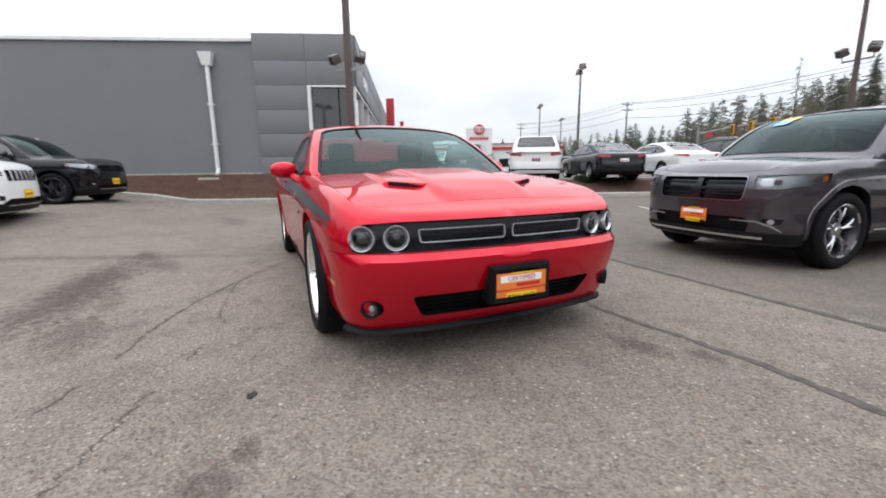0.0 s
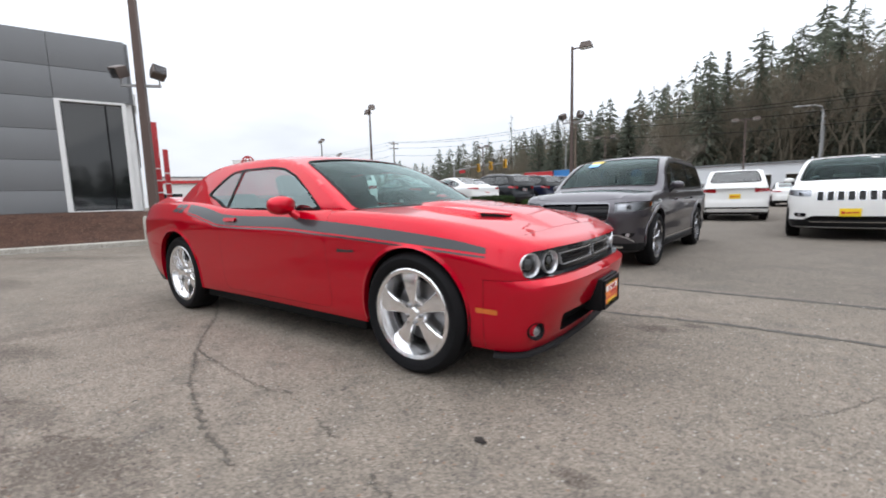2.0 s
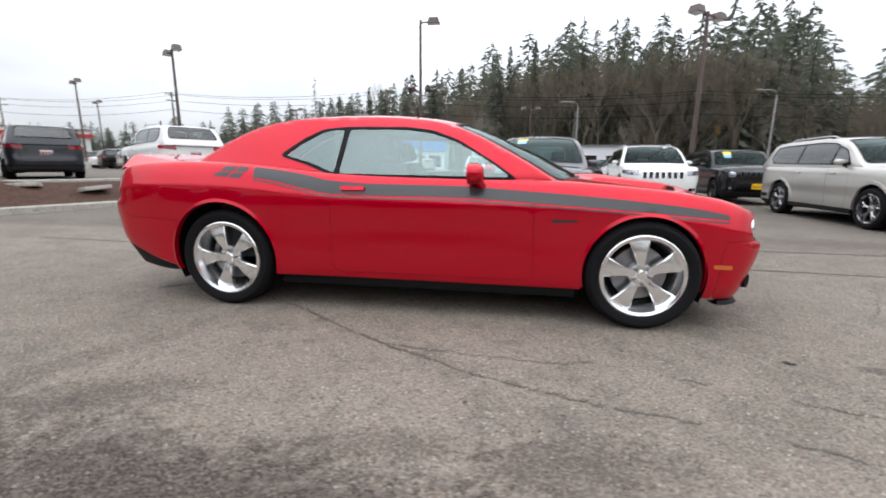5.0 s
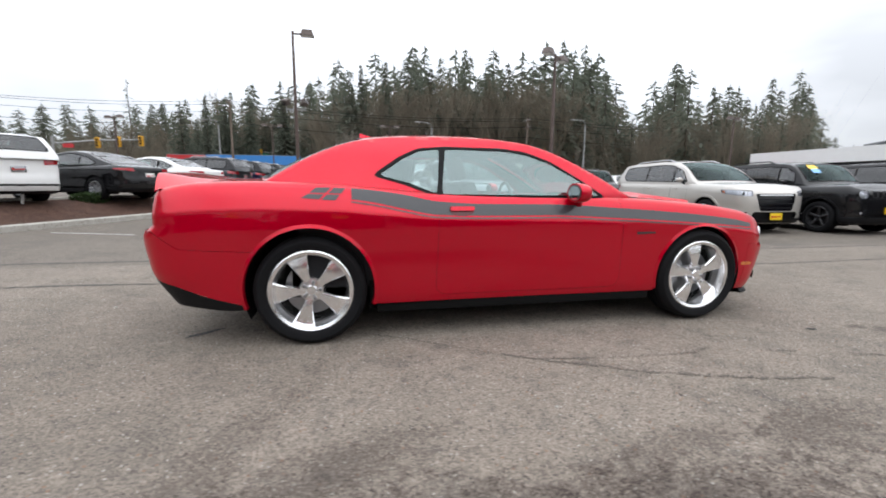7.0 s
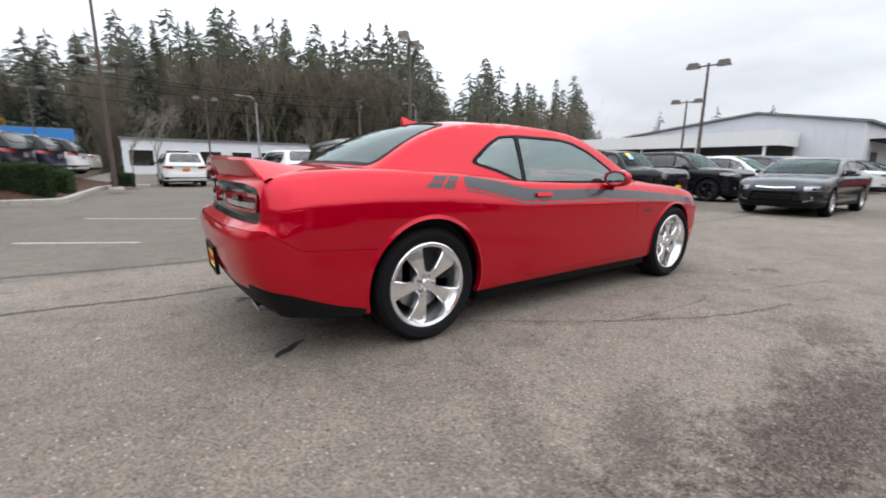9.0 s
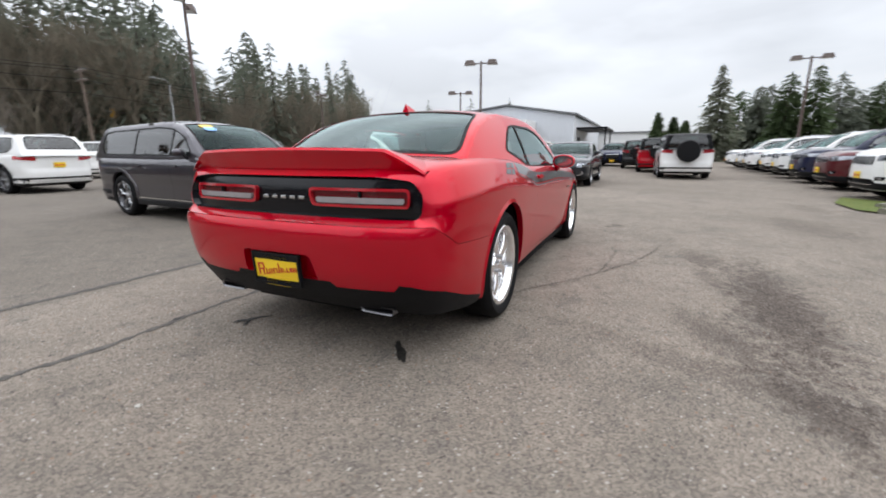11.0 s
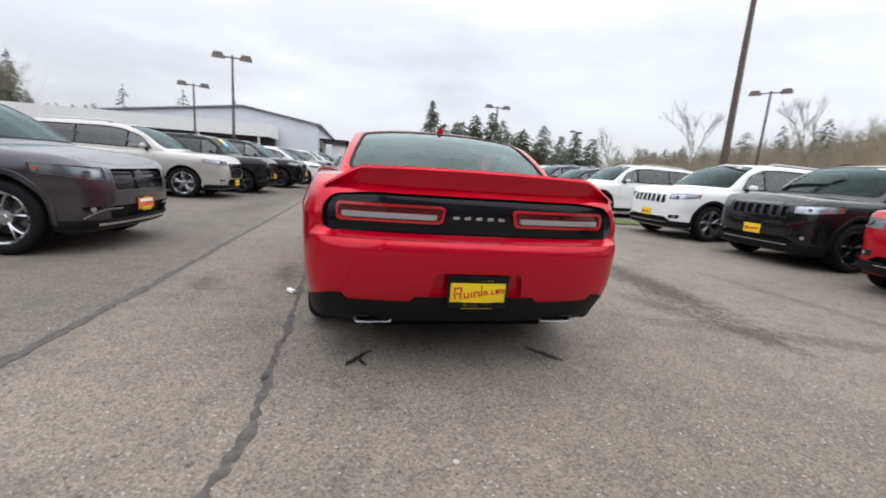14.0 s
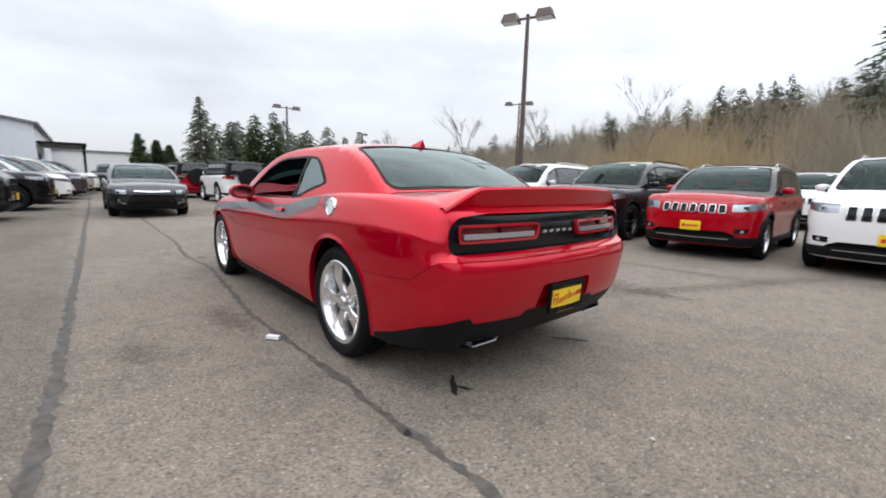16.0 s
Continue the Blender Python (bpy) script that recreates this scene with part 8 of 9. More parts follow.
# corner section in metal panels
bbox_part("wall", (-3.56, 0.1, Z0), (-1.72, 0.35, 5.9), UNDER, shop)
bbox_part("wall", (-1.72, 0.1, 4.12), (-0.05, 0.35, 5.9), UNDER, shop)
rows = [(Z0, 1.55), (1.55, 2.4), (2.4, 3.25), (3.25, 4.12), (4.12, 4.98), (4.98, 5.9)]
for z0, z1 in rows:
    for a, b in (((-3.58, -1.72),) if z1 <= 4.13 else ((-3.58, -1.72), (-1.72, 0.02))):
        bbox_part("panel", (a + 0.006, -0.02, z0 + 0.006), (b - 0.006, 0.1, z1 - 0.006), PANEL, shop, "", 0.002)
win = bbox_part("corner_window", (-1.6, 0.12, Z0 + 0.45), (-0.2, 0.16, 4.06), SHOPGLASS, shop, "tall dark shop window")
for lo, hi in (((-1.72, -0.03, Z0), (-1.6, 0.2, 4.12)), ((-1.6, -0.03, 4.06), (-0.1, 0.2, 4.12)), ((-0.2, -0.03, Z0), (-0.1, 0.2, 4.06)), ((-1.6, -0.03, Z0), (-0.2, 0.2, Z0 + 0.45))):
    bbox_part("frame", lo, hi, WHITEMETAL, win)
bbox_part("mullion", (-0.62, 0.085, Z0 + 0.45), (-0.58, 0.14, 4.06), TRIM, win)
# street front, running away from the lot
bbox_part("wall", (-0.1, 0.1, 4.12), (0.0, 26, 5.9), UNDER, shop)
for k in range(10):
    bbox_part("panel", (-0.02, 0.12 + 2.6 * k, 4.14), (0.1, 2.66 + 2.6 * k, 5.0), PANEL, shop, "", 0.006)
    bbox_part("panel", (-0.02, 0.12 + 2.6 * k, 5.02), (0.1, 2.66 + 2.6 * k, 5.9), PANEL, shop, "", 0.006)
    pn = bbox_part("shop_window", (-0.12, 0.25 + 2.6 * k, Z0 + 0.5), (-0.08, 2.6 + 2.6 * k, 4.05), SHOPGLASS, shop)
    bbox_part("frame", (-0.14, 0.12 + 2.6 * k, Z0), (0.04, 0.24 + 2.6 * k, 4.12), WHITEMETAL, pn)
    bbox_part("frame", (-0.14, 0.24 + 2.6 * k, 4.0), (0.04, 2.6 + 2.6 * k, 4.1), WHITEMETAL, pn)
for y0, z1, x0, x1 in ((14.0, 5.9, 0.5, 1.05), (18.0, 4.8, 1.35, 1.65)):
    bbox_part("red_fin", (x0, y0, Z0), (x1, y0 + 0.45, z1), REDSIGN, shop, "tall red sign fin")
    for k in range(3):
        bbox_part("fin_band", (x0 - 0.02, y0 - 0.02, 1.8 + 0.7 * k), (x1 + 0.02, y0 + 0.47, 1.86 + 0.7 * k), WHITEMETAL, shop)
for k in range(4):
    bbox_part("sign_shape", (0.1, 2.2 + 0.42 * k, 4.5), (0.16, 2.5 + 0.42 * k, 4.9), INK_WHITE, shop)
for k in range(3):
    bbox_part("sign_shape", (-0.07, 0.5 + 0.5 * k, 2.1), (-0.05, 0.85 + 0.5 * k, 2.45), INK_RED, shop)
# downpipe with its hopper
dp_ = thing("downpipe", "pale metal downpipe with a box hopper on the grey wall", "downpipe", B @ pose(-5.15, 0, 0, 0, 0, 0))
part("hopper", prism_bm([(-0.14, -0.2), (0.14, -0.2), (0.14, -0.0), (-0.14, -0.0)], [(-0.24, -0.26), (0.24, -0.26), (0.24, 0.0), (-0.24, 0.0)], 4.75, 5.2), WHITEMETAL, dp_, smooth=False)
bm = bmesh.new()
add_tube(bm, [(0, -0.12, 4.78), (0.0, -0.12, 1.15), (0.04, -0.22, 1.0), (0.1, -0.5, 0.9)], 0.075, None, 8)
part("pipe", bm, WHITEMETAL, dp_)
for z in (2.0, 3.4):
    part("strap", box_bm((-0.1, -0.21, z), (0.1, 0.0, z + 0.05)), WHITEMETAL, dp_)
part("splash_block", box_bm((-0.35, -1.0, 0.72), (0.35, -0.35, 0.82), 0.02), CONCRETE, dp_)

# warehouse with a gabled end and a low canopy
shed = thing("warehouse", "pale grey-blue metal warehouse with a low gable and a canopy", "building")
YA, YB, YC, XE = 4.3, 21.0, 10.5, 36.0
bm = bmesh.new()
f0 = [bm.verts.new((XE, y, z)) for y, z in ((YA, 0), (YB, 0), (YB, 4.0), (YC, 5.25), (YA, 4.3))]
f1 = [bm.verts.new((XE + 34, v.co.y, v.co.z)) for v in f0]
bm.faces.new(f0[::-1])
bm.faces.new(f1)
for k in (0, 1, 4):
    bm.faces.new((f0[k], f0[(k + 1) % 5], f1[(k + 1) % 5], f1[k]))
bmesh.ops.recalc_face_normals(bm, faces=bm.faces)
part("wall", bm, LIGHTPANEL, shed, smooth=False)
for ya, za, yb, zb in ((YA - 0.3, 4.24, YC, 5.3), (YC, 5.3, YB + 0.3, 4.0)):
    bm = bmesh.new()
    q = [bm.verts.new(p) for p in ((XE - 0.25, ya, za), (XE - 0.25, yb, zb), (XE + 34, yb, zb), (XE + 34, ya, za))]
    fc = bm.faces.new(q)
    ret = bmesh.ops.extrude_face_region(bm, geom=[fc])
    for v in ret["geom"]:
        if isinstance(v, bmesh.types.BMVert):
            v.co.z += 0.14
    bmesh.ops.recalc_face_normals(bm, faces=bm.faces)
    part("roof", bm, PANEL, shed, smooth=False)
for k in range(28):
    y = YA + 0.3 + k * 0.58
    z1 = np.interp(y, [YA, YC, YB], [4.25, 5.2, 3.95])
    bbox_part("siding_rib", (XE - 0.03, y, 0.05), (XE + 0.02, y + 0.06, z1 - 0.05), LIGHTPANEL, shed)
can = thing("canopy", "white fascia canopy on slim posts along the warehouse", "canopy")
bbox_part("fascia", (32.0, 7.6, 2.75), (32.25, 27, 3.75), WHITEMETAL, can)
bbox_part("fascia", (32.25, 7.6, 2.75), (XE - 0.25, 7.8, 3.75), WHITEMETAL, can)
bbox_part("deck", (32.25, 7.8, 3.5), (XE - 0.05, 27, 3.7), PANEL, can)
for k in range(5):
    bbox_part("post", (32.1, 8.4 + 4.4 * k, 0), (32.25, 8.55 + 4.4 * k, 2.75), WHITEMETAL, can)
# shade under the canopy is put into this wall's dark colour
bbox_part("back_wall", (XE - 0.3, 7.9, 0), (XE - 0.06, 27, 3.5), plain("shaded_store_front", (0.1, 0.1, 0.105), 0.7), can)
aw = thing("awning", "dark steel awning over the warehouse side door", "awning")
bbox_part("roof", (37.5, 1.6, 3.1), (46, 4.27, 3.25), TRIM, aw)
for x in (37.8, 43.6):
    bbox_part("post", (x, 1.7, 0), (x + 0.12, 1.82, 3.1), TRIM, aw)
# the wall is closed; a black panel stands for the opening's shade
door = bbox_part("door_1", (38.5, 4.24, 0), (40.2, 4.29, 2.4), TRIM, None)
tagged(door, "dark panel for the shaded opening in the warehouse side", "door", kind="structure")


def plain_hall(name, label, lo, hi, mat, bands=(), windows=0, m=None):
    h = thing(name, label, "building", m)
    bbox_part("wall", lo, hi, mat, h)
    bbox_part("roof", (lo[0] - 0.2, lo[1] - 0.2, hi[2]), (hi[0] + 0.2, hi[1] + 0.2, hi[2] + 0.18), PANEL, h)
    for z0, z1, bm_ in bands:
        bbox_part("fascia", (lo[0] - 0.3, lo[1] - 0.35, z0), (hi[0] + 0.3, lo[1] - 0.01, z1), bm_, h)
    for k in range(windows):
        x = lo[0] + (hi[0] - lo[0]) * (k + 0.5) / windows
        wd = (hi[0] - lo[0]) / windows * 0.32
        w_ = bbox_part("window", (x - wd, lo[1] - 0.04, 0.9), (x + wd, lo[1] + 0.02, 2.5), SHOPGLASS, h)
        bbox_part("frame", (x - wd - 0.08, lo[1] - 0.06, 2.5), (x + wd + 0.08, lo[1] + 0.02, 2.6), WHITEMETAL, w_)
    return h


plain_hall("storage_hall", "low white metal storage hall behind the lot", (58, -6, 0), (74, 8, 3.4), WHITEMETAL)
plain_hall("storage_hall", "low white storage hall beyond the parked cars", (62, -26, 0), (84, -12, 3.2), WHITEMETAL)
plain_hall("store", "low store with a bright blue fascia across the road", (-19.3, 56, 0), (-8.5, 72, 4.4), LIGHTPANEL, ((3.1, 4.5, BLUEPANEL),), 4)
plain_hall("store", "low store with a red fascia across the road", (-23.6, 55.5, 0), (-19.9, 70, 4.3), LIGHTPANEL, ((3.1, 4.4, REDSIGN),), 2)
plain_hall("long_hall", "long low pale grey hall at the foot of the woods", (-4.3, 52, 0), (15, 60, 3.6), LIGHTPANEL, (), 6)
plain_hall("long_hall", "long low grey hall at the foot of the woods", (42, 58, 0), (64, 68, 3.8), LIGHTPANEL, (), 6)
M2 = pose(-70, 39, TERRACE, 0, 0, 62)
rival = plain_hall("car_showroom", "white car showroom with a red band and a sign tower", (-14, 0, 0), (16, 20, 5.2), WHITEMETAL, ((4.2, 4.7, REDSIGN),), 7, M2)
bbox_part("sign_tower", (-2.5, -1.2, 0), (2.5, 0.0, 8.2), WHITEMETAL, rival)
part("sign_ring", lathe_bm([(0.75, -1.25), (0.75, -1.4), (1.0, -1.4), (1.0, -1.25)], Matrix.Translation((0, 0, 7.9)), 24), REDSIGN, rival)
part("sign_ring", lathe_bm([(0.3, -1.25), (0.3, -1.4), (0.45, -1.4), (0.45, -1.25)], Matrix.Translation((0, 0, 7.9)) @ Matrix.Diagonal((1, 1, 1.8, 1)), 20), REDSIGN, rival)
for k in range(6):
    bbox_part("sign_bar", (-1.8 + 0.62 * k, -1.3, 6.0), (-1.35 + 0.62 * k, -1.2, 6.55), REDSIGN, rival)

# ---------------------------------------------------------------- trees and woods
def conifer_crown(H, R, seed, tiers=26, per=8, low=0.12, droop=0.28, size=0.6, power=0.85):
    """Points and quads of a conifer's needle sprays, tier by tier."""
    r = np.random.RandomState(seed)
    v, f = [], []
    gap = r.uniform(0.75, 1.15, 12)
    for i in range(tiers):
        h0 = low + (1 - low) * i / tiers
        reach0 = R * (1 - i / tiers) ** power * r.uniform(0.72, 1.12) + 0.12
        for _ in range(max(3, int(per * (1.1 - 0.5 * i / tiers)))):
            a = r.uniform(0, 2 * math.pi)
            reach = reach0 * gap[int(a / 6.2832 * 12) % 12] * r.uniform(0.6, 1.1)
            d = np.array([math.cos(a), math.sin(a), 0])
            s = np.array([-d[1], d[0], 0])
            z = H * h0 + r.uniform(-0.5, 0.5) * H / tiers
            for u in (0.3, 0.58, 0.82, 1.0):
                p = d * reach * u + [0, 0, z - droop * reach * u**1.6]
                ln, wd = size * r.uniform(0.8, 1.5) * (0.35 + 0.75 * (1 - i / tiers)), size * r.uniform(0.16, 0.32) * (0.35 + 0.75 * (1 - i / tiers))
                tilt = np.array([0, 0, r.uniform(-0.9, 0.25)])
                e = (d + tilt + 0.5 * s * r.uniform(-1, 1)) * ln
                w = (s + np.array([0, 0, r.uniform(-1.2, 1.2)])) * wd
                k = len(v)
                v += [p - 0.5 * e, p + 0.1 * e - w, p + 0.7 * e, p + 0.1 * e + w]
                f.append((k, k + 1, k + 2, k + 3))
    k = len(v)
    v += [np.array(q) for q in ((0.1, 0, H * 0.97), (-0.05, 0.09, H * 0.97), (-0.05, -0.09, H * 0.97), (0, 0, H * 1.02))]
    f += [(k, k + 1, k + 3, k + 3), (k + 1, k + 2, k + 3, k + 3)]
    return np.array(v), [tuple(dict.fromkeys(q)) for q in f]


def conifer(name, label, H, R, seed, mat, m, **kw):
    t = thing(name, label, "tree", m)
    bm = bmesh.new()
    add_tube(bm, [(0, 0, -0.3), (0, 0, H * 0.4), (0.02, 0, H * 0.97)], 0.016 * H, 0.02, 7)
    part("trunk", bm, BARK, t)
    v, f = conifer_crown(H, R, seed, **kw)
    pydata_part("crown", v, f, mat, t, smooth=False)
    return t


def limb(v, f, p, q, r0, r1):
    d = (q - p).normalized()
    u = d.orthogonal().normalized()
    w = d.cross(u)
    k = len(v)
    for c, r in ((p, r0), (q, r1)):
        for a in (0, 2.094, 4.189):
            v.append(c + r * (math.cos(a) * u + math.sin(a) * w))
    for j in range(3):
        f.append((k + j, k + (j + 1) % 3, k + 3 + (j + 1) % 3, k + 3 + j))


def bare_branches(H, seed, spread=0.5, depth=5, r0=None):
    """Points and faces of a leafless tree's limbs and twigs."""
    rng = random.Random(seed)
    v, f = [], []

    def go(p, d, ln, r, k):
        q = p + d * ln
        limb(v, f, p, q, r, r * 0.68)
        if k == 0:
            return
        for _ in range(3 if k > 1 else 4):
            e = (d + Vector((rng.gauss(0, spread), rng.gauss(0, spread), rng.gauss(0.12, spread * 0.6)))).normalized()
            go(p.lerp(q, rng.uniform(0.55, 1.0)), e, ln * rng.uniform(0.55, 0.85), r * 0.6, k - 1)

    go(Vector((0, 0, -0.2)), Vector((rng.gauss(0, 0.04), rng.gauss(0, 0.04), 1)).normalized(), H * 0.34, r0 or 0.018 * H, depth)
    return v, f


def bare_tree(label, H, seed, m, mat, spread=0.5):
    t = thing("bare_tree", label, "tree", m)
    v, f = bare_branches(H, seed, spread, 5, 0.0075 * H)
    pydata_part("trunk", v[:6], f[:3], mat, t)
    n = len(v)
    pydata_part("branchwork", v[6:], [tuple(i - 6 for i in q) for q in f[3:]], mat, t)
    return t


# skyline: height over distance by bearing from the north, clockwise
SKY = curve([(-75, 0.05), (-50, 0.07), (-40, 0.09), (-33, 0.12), (-27, 0.13), (-20, 0.17), (-15, 0.2), (-10, 0.2), (-4, 0.25), (5, 0.28), (15, 0.3), (25, 0.31), (30, 0.29), (33.5, 0.24), (35.5, 0.15), (37.5, 0.16), (39.5, 0.23), (42, 0.23), (44, 0.18), (46, 0.205), (48, 0.17), (52, 0.19), (54, 0.16), (55.5, 0.06), (66, 0.05)])
TALL = [conifer("conifer", "tall dark green fir at the edge of the woods", 20, R, 40 + k, FIR, pose(0, 0, -60), tiers=38, per=26, size=0.74, low=0.06, power=pw) for k, (R, pw) in enumerate(((4.6, 0.6), (3.4, 0.5), (5.2, 0.7), (4.0, 0.45), (3.0, 0.75)))]
rs = random.Random(77)
woods_v, woods_f, trunks_v, trunks_f = [], [], [], []
crowns = [conifer_crown(20, R, 60 + k, tiers=26, per=11, size=1.25, low=0.03, power=0.62) for k, R in enumerate((4.8, 3.8, 5.4))]
count = 0
az = -62.0
while az < 61:
    h = float(SKY(az))
    for layer in range(3):
        b = radians(az + rs.uniform(-0.9, 0.9))
        D = (66, 78, 92)[layer] + rs.uniform(-5, 5)
        if az < -22:
            D += 18
        H = max(6.0, (D * h + 1) * (rs.uniform(0.5, 1.08), rs.uniform(0.62, 1.08), rs.uniform(0.76, 1.12))[layer])
        x, y = D * math.sin(b), D * math.cos(b)
        if layer == 0 and count < 90:
            src = TALL[rs.randrange(5)]
            m = pose(x, y, 0, 0, 0, rs.uniform(0, 360))
            c = copy_thing(src, m)
            wide_ = rs.uniform(0.65, 1.3)
            c.scale = (H / 20 * wide_, H / 20 * wide_ * rs.uniform(0.9, 1.1), H / 20)
            c["group"] = "firs at the edge of the woods"
            count += 1
        else:
            cv_, cf_ = crowns[rs.randrange(3)]
            a, sc = rs.uniform(0, 6.28), H / 20
            wx = sc * rs.uniform(0.65, 1.25)
            rot = np.array([[math.cos(a) * wx, -math.sin(a) * wx, 0], [math.sin(a) * wx, math.cos(a) * wx, 0], [0, 0, sc]])
            k = len(woods_v)
            woods_v.extend(cv_ @ rot.T + (x, y, 0))
            woods_f.extend([tuple(i + k for i in q) for q in cf_])
            limb(trunks_v, trunks_f, Vector((x, y, 0)), Vector((x, y, H)), 0.3 * sc, 0.03)
    # darker understorey that fills the foot of the woods
    for _ in range(3):
        b = radians(az + rs.uniform(-1, 1))
        D = rs.uniform(84, 100) + (18 if az < -22 else 0)
        H = max(4.0, D * h * rs.uniform(0.35, 0.62))
        cv_, cf_ = crowns[rs.randrange(3)]
        a, sc = rs.uniform(0, 6.28), H / 20
        wx = 0.5 * rs.uniform(0.9, 1.4)
        rot = np.array([[math.cos(a) * wx, -math.sin(a) * wx, 0], [math.sin(a) * wx, math.cos(a) * wx, 0], [0, 0, sc]])
        k = len(woods_v)
        woods_v.extend(cv_ @ rot.T + (D * math.sin(b), D * math.cos(b), 0))
        woods_f.extend([tuple(i + k for i in q) for q in cf_])
    az += 0.95
for t in TALL:
    for o in (*t.children_recursive, t):
        bpy.data.objects.remove(o)
tagged(pydata_part("woods", woods_v, woods_f, FIR, smooth=False), "dense dark green fir woods behind the road", "woods", kind="stuff")
tagged(pydata_part("wood_trunks", trunks_v, trunks_f, BARK), "trunks of the fir woods", "woods", kind="stuff")

# a lone tall pine and smaller firs by the junction
for x, y, H, R, sd in ((-40.7, 84.6, 19.0, 3.6, 3), (-52, 80, 11, 2.4, 4), (-48, 82, 13, 2.8, 5), (-66, 74, 10, 2.6, 6), (-70, 78, 8, 2, 7)):
    conifer("conifer", "lone tall fir with layered branches near the junction", H, R, sd, FIR, pose(x, y, 0), tiers=15, per=9, size=0.6)
conifer("conifer", "pale grey-green spruce at the end of the lot", 9.2, 2.6, 11, SPRUCE, pose(47.1, -7.8, 0), tiers=40, per=24, low=0.04, size=0.5)
for x, y, H, sd in ((49.5, -2.6, 5.1, 12), (50.2, -4.2, 4.6, 13), (50.6, -5.4, 4.2, 14)):
    conifer("cypress", "narrow dark green cypress at the end of the lot", H, 0.95, sd, CYPRESS, pose(x, y, 0), tiers=40, per=38, low=0.01, size=0.34, droop=-0.9, power=0.7)
for x, y, H, R, sd in ((48, -13.5, 8.2, 2.4, 15), (47.5, -15.5, 8.6, 2.2, 16), (52, -12, 7.6, 2.5, 17), (60, -24, 8, 2.6, 18), (58, -27, 9, 2.7, 19), (55, -31, 8, 2.4, 20)):
    conifer("conifer", "broad dark green conifer beyond the parked cars", H, R, sd, CYPRESS if sd < 17 else FIR, pose(x, y, 0), tiers=32, per=20, low=0.02, size=0.6, power=0.5)
rs = random.Random(31)
for k in range(12):
    x = rs.uniform(54, 64)
    y = -10 - 2.1 * k + rs.uniform(-1, 1)
    conifer("conifer", "dark green conifer in the belt behind the parked cars", rs.uniform(6.5, 9.0), rs.uniform(2.4, 3.4), 500 + k, FIR if k % 3 else CYPRESS, pose(x, y, 0), tiers=26, per=16, low=0.02, size=0.7, power=0.55)
for x, y, H, sd in ((62, 18, 9, 31), (66, 26, 10, 32), (58, 30, 9, 33)):
    conifer("conifer", "dark fir behind the warehouse", H, 2.2, sd, FIR, pose(x, y, 0), tiers=16, per=8)

# leafless trees and brush that stand in front of the woods
def brush(v, f, x, y, z, h, n):
    """A leafless shrub: thin upright twigs that fan out from the ground."""
    for _ in range(n):
        a, lean = rs.uniform(0, 6.28), rs.uniform(0.1, 0.55)
        t = h * rs.uniform(0.5, 1.0)
        bx, by = x + rs.gauss(0, 0.14 * h), y + rs.gauss(0, 0.14 * h)
        z0 = z + h * rs.choice((0, 0, 0.25, 0.45))
        tip = (bx + lean * t * math.cos(a), by + lean * t * math.sin(a), z0 + t)
        w = rs.uniform(0.016, 0.035)
        i = len(v)
        v += [(bx - w, by, z0), (bx + w, by, z0), tip]
        f.append((i, i + 1, i + 2))


rs = random.Random(55)
edge_v, edge_f = [], []
forms = [bare_branches(9, 400 + k, 0.34, 5, 0.07) for k in range(6)]
for k in range(170):
    b, D = radians(rs.uniform(-34, 54)), rs.uniform(58, 68)
    D += 10 if b < -0.1 else 0
    v, f = forms[rs.randrange(6)]
    s, a = rs.uniform(0.5, 0.95) * float(SKY(math.degrees(b))) * D / 9 + 0.2, rs.uniform(0, 6.28)
    x, y, i = D * math.sin(b), D * math.cos(b), len(edge_v)
    edge_v.extend([(x + s * (p.x * math.cos(a) - p.y * math.sin(a)), y + s * (p.x * math.sin(a) + p.y * math.cos(a)), s * p.z) for p in v])
    edge_f.extend([tuple(j + i for j in q) for q in f])
for k in range(1900):
    b, D = radians(rs.uniform(-34, 55)), rs.choice((64, 66, 67, 69, 71)) + rs.uniform(-2, 2)
    D += 10 if b < -0.1 else 0
    brush(edge_v, edge_f, D * math.sin(b), D * math.cos(b), 0.0, rs.choice((2.5, 4.0, 5.0, 7.0, 9.5)) * rs.uniform(0.8, 1.25) * min(1.0, float(SKY(math.degrees(b))) / 0.2), 30)
tagged(pydata_part("bare_woods", edge_v, edge_f, TWIG), "brown leafless trees at the edge of the woods", "woods", kind="stuff")

# bare trees along the road and the lot
for k, (x, y, H, mt) in enumerate(((-2.2, 22.6, 5.2, PALEBARK), (-3.5, 47, 9, PALEBARK), (14, 49, 8, PALEBARK), (19, 50, 8, BARK), (30, 52, 8, PALEBARK), (-34, 66, 10, BARK), (-46, 64, 9, BARK), (-58, 66, 9, BARK), (40, 50, 7, PALEBARK))):
    bare_tree("leafless street tree with fine grey branches", H, 200 + k, pose(x, y, 0, 0, 0, 40 * k), mt, 0.42)
for k, (x, y, H) in enumerate(((34, -33, 12), (25, -37, 13), (16, -40, 12), (40, -28, 9))):
    bare_tree("tall pale leafless alder before the hillside", H, 230 + k, pose(x, y, 0, 0, 0, 70 * k), PALEBARK, 0.3)

# wooded hillside to the south
def hill_z(x, y):
    d = np.maximum(-y - 30 - 0.22 * (x - 10), 0)
    return 7.0 * step01(d / 50) * step01((75 - x) / 60) + 1.8 * step01(d / 20)


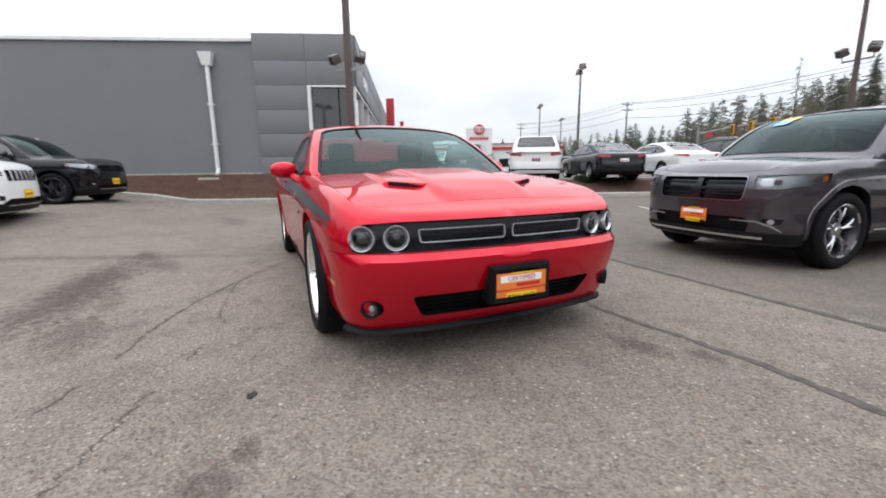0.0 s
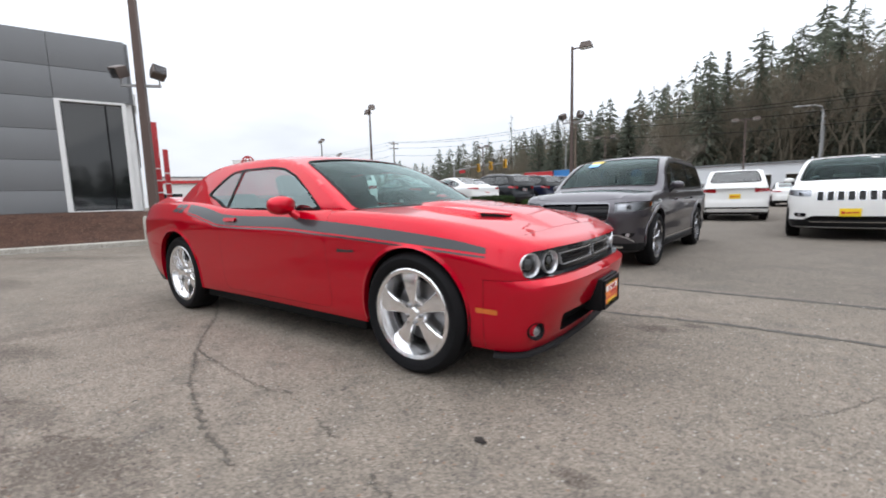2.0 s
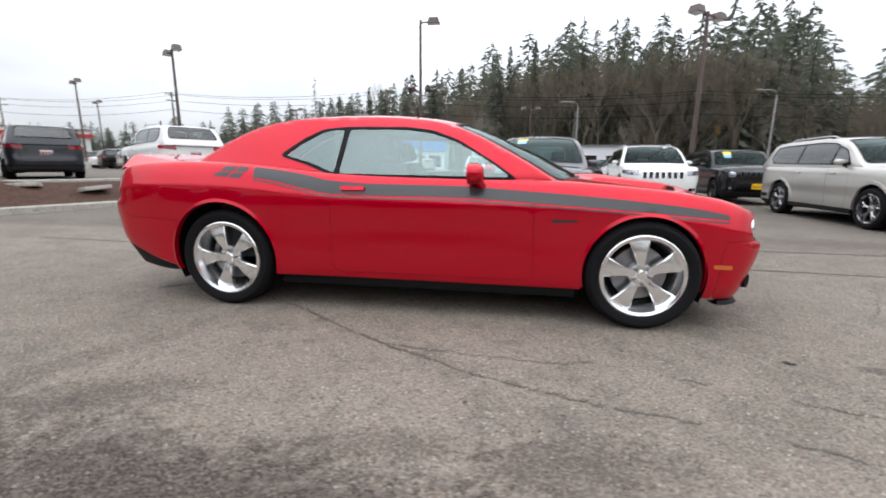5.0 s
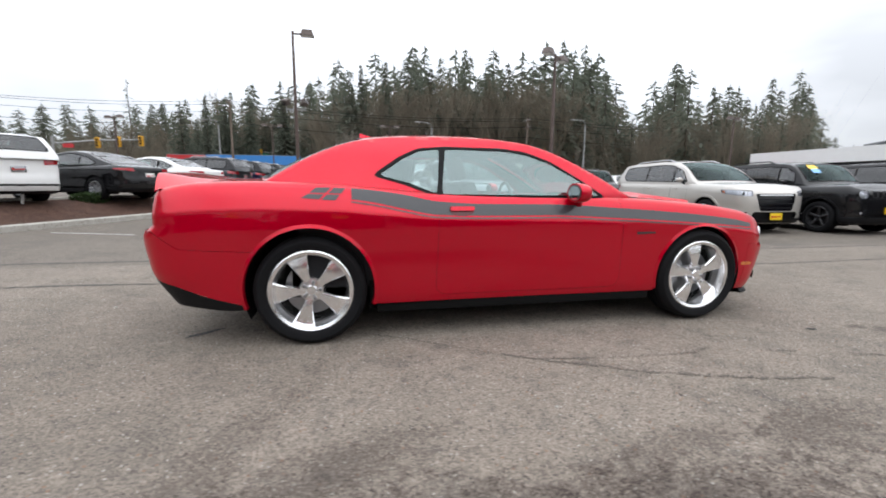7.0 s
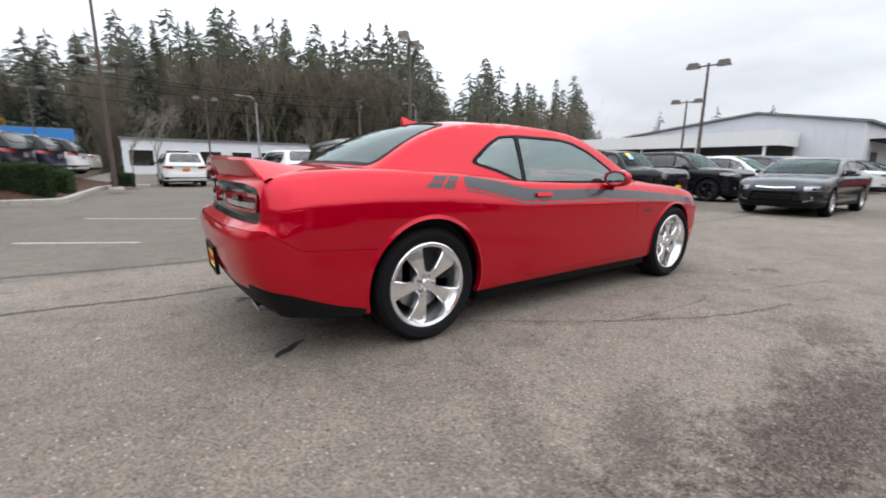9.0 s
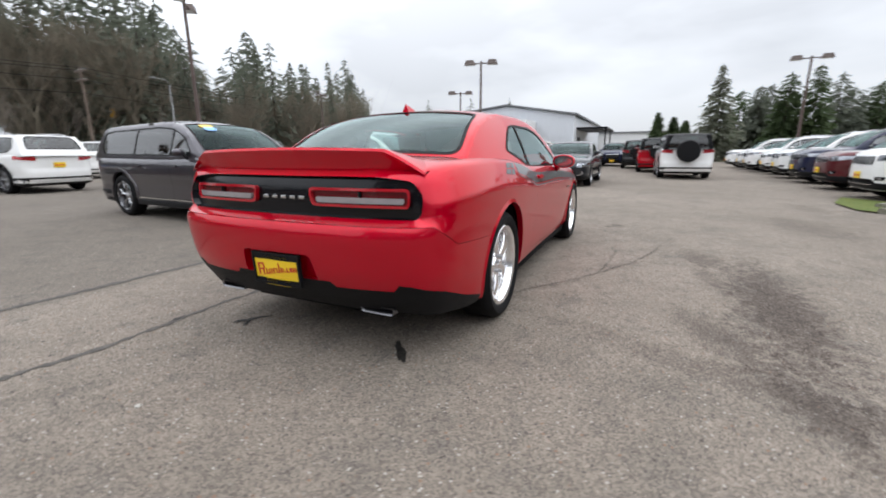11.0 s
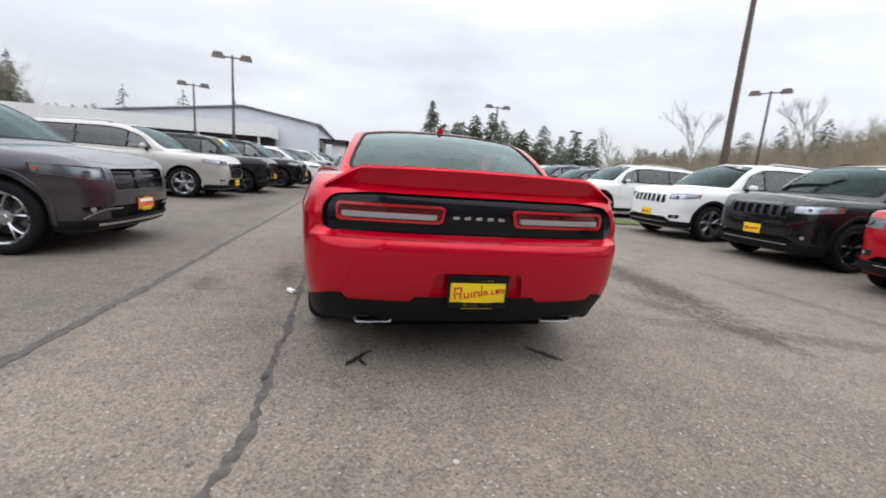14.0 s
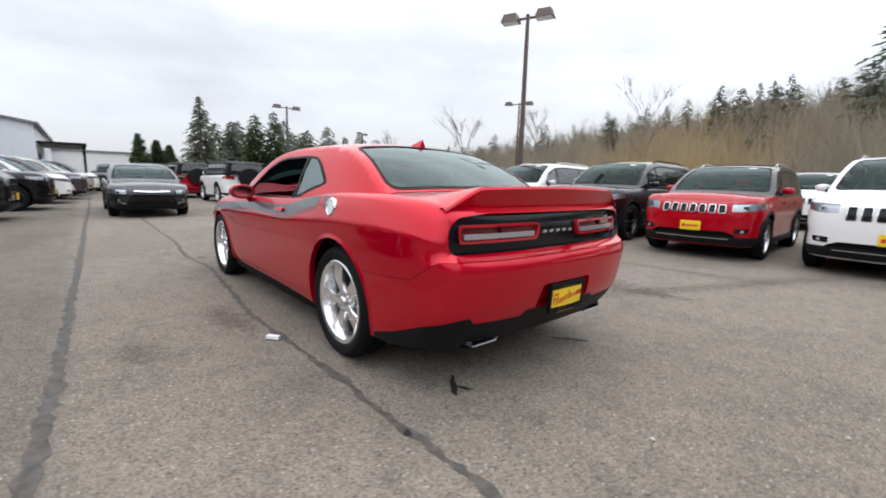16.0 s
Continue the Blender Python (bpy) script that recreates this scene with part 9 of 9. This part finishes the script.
hx, hy = np.meshgrid(np.linspace(-70, 110, 46), np.linspace(-130, -24, 30))
hz = hill_z(hx, hy)
hv = np.stack([hx.ravel(), hy.ravel(), hz.ravel() - 0.06], 1)
hf = [(r * 46 + c, r * 46 + c + 1, (r + 1) * 46 + c + 1, (r + 1) * 46 + c) for r in range(29) for c in range(45)]
tagged(pydata_part("hillside", hv, hf, EARTH), "brown wooded hillside behind the lot", "hillside", kind="structure")
rs = random.Random(99)
lists = {"a": ([], []), "b": ([], []), "c": ([], [])}


for k in range(6600):
    x = rs.uniform(-45, 85)
    y = -30.5 - 0.22 * (x - 10) - rs.random() ** 1.15 * 52
    z = float(hill_z(np.array(x), np.array(y)))
    ochre = abs(x - 12) < 9 and -y < 50 and rs.random() < 0.6
    brush(*lists["b" if ochre else "a"], x, y, z, rs.choice((1.4, 2.0, 2.8, 3.6, 4.6)) * rs.uniform(0.8, 1.2), 28)
tagged(pydata_part("brushwood", *lists["a"], TWIG), "brown leafless brush on the hillside", "brush", kind="stuff")
tagged(pydata_part("willow_brush", *lists["b"], OCHRE), "ochre willow brush at the foot of the hillside", "brush", kind="stuff")
tv_, tf_ = lists["c"]
for k in range(420):
    x = rs.uniform(-55, 100)
    back = rs.random()
    y = -46 - 0.22 * (x - 10) - back * 46
    z = float(hill_z(np.array(x), np.array(y)))
    H = rs.uniform(4.0, 8.0) * (1.0 if x > 5 else 1.35)
    cv_, cf_ = crowns[rs.randrange(3)]
    a, sc = rs.uniform(0, 6.28), H / 20
    wx = sc * rs.uniform(1.0, 1.6)
    rot = np.array([[math.cos(a) * wx, -math.sin(a) * wx, 0], [math.sin(a) * wx, math.cos(a) * wx, 0], [0, 0, sc]])
    i = len(tv_)
    tv_.extend(cv_ @ rot.T + (x, y, z))
    tf_.extend([tuple(j + i for j in q) for q in cf_])
hill_trees_v, hill_trees_f = [], []
for k in range(190):
    x = rs.uniform(-45, 85)
    y = -32 - 0.22 * (x - 10) - rs.random() * 34
    z = float(hill_z(np.array(x), np.array(y)))
    v, f = forms[rs.randrange(6)]
    s, a = rs.uniform(0.45, 0.85), rs.uniform(0, 6.28)
    i = len(hill_trees_v)
    hill_trees_v.extend([(x + s * (p.x * math.cos(a) - p.y * math.sin(a)), y + s * (p.x * math.sin(a) + p.y * math.cos(a)), z + s * p.z) for p in v])
    hill_trees_f.extend([tuple(j + i for j in q) for q in f])
tagged(pydata_part("bare_hill_trees", hill_trees_v, hill_trees_f, TWIG), "brown leafless trees on the hillside", "woods", kind="stuff")
tagged(pydata_part("hill_firs", tv_, tf_, HILLFIR, smooth=False), "scattered dark firs on the hillside", "woods", kind="stuff")
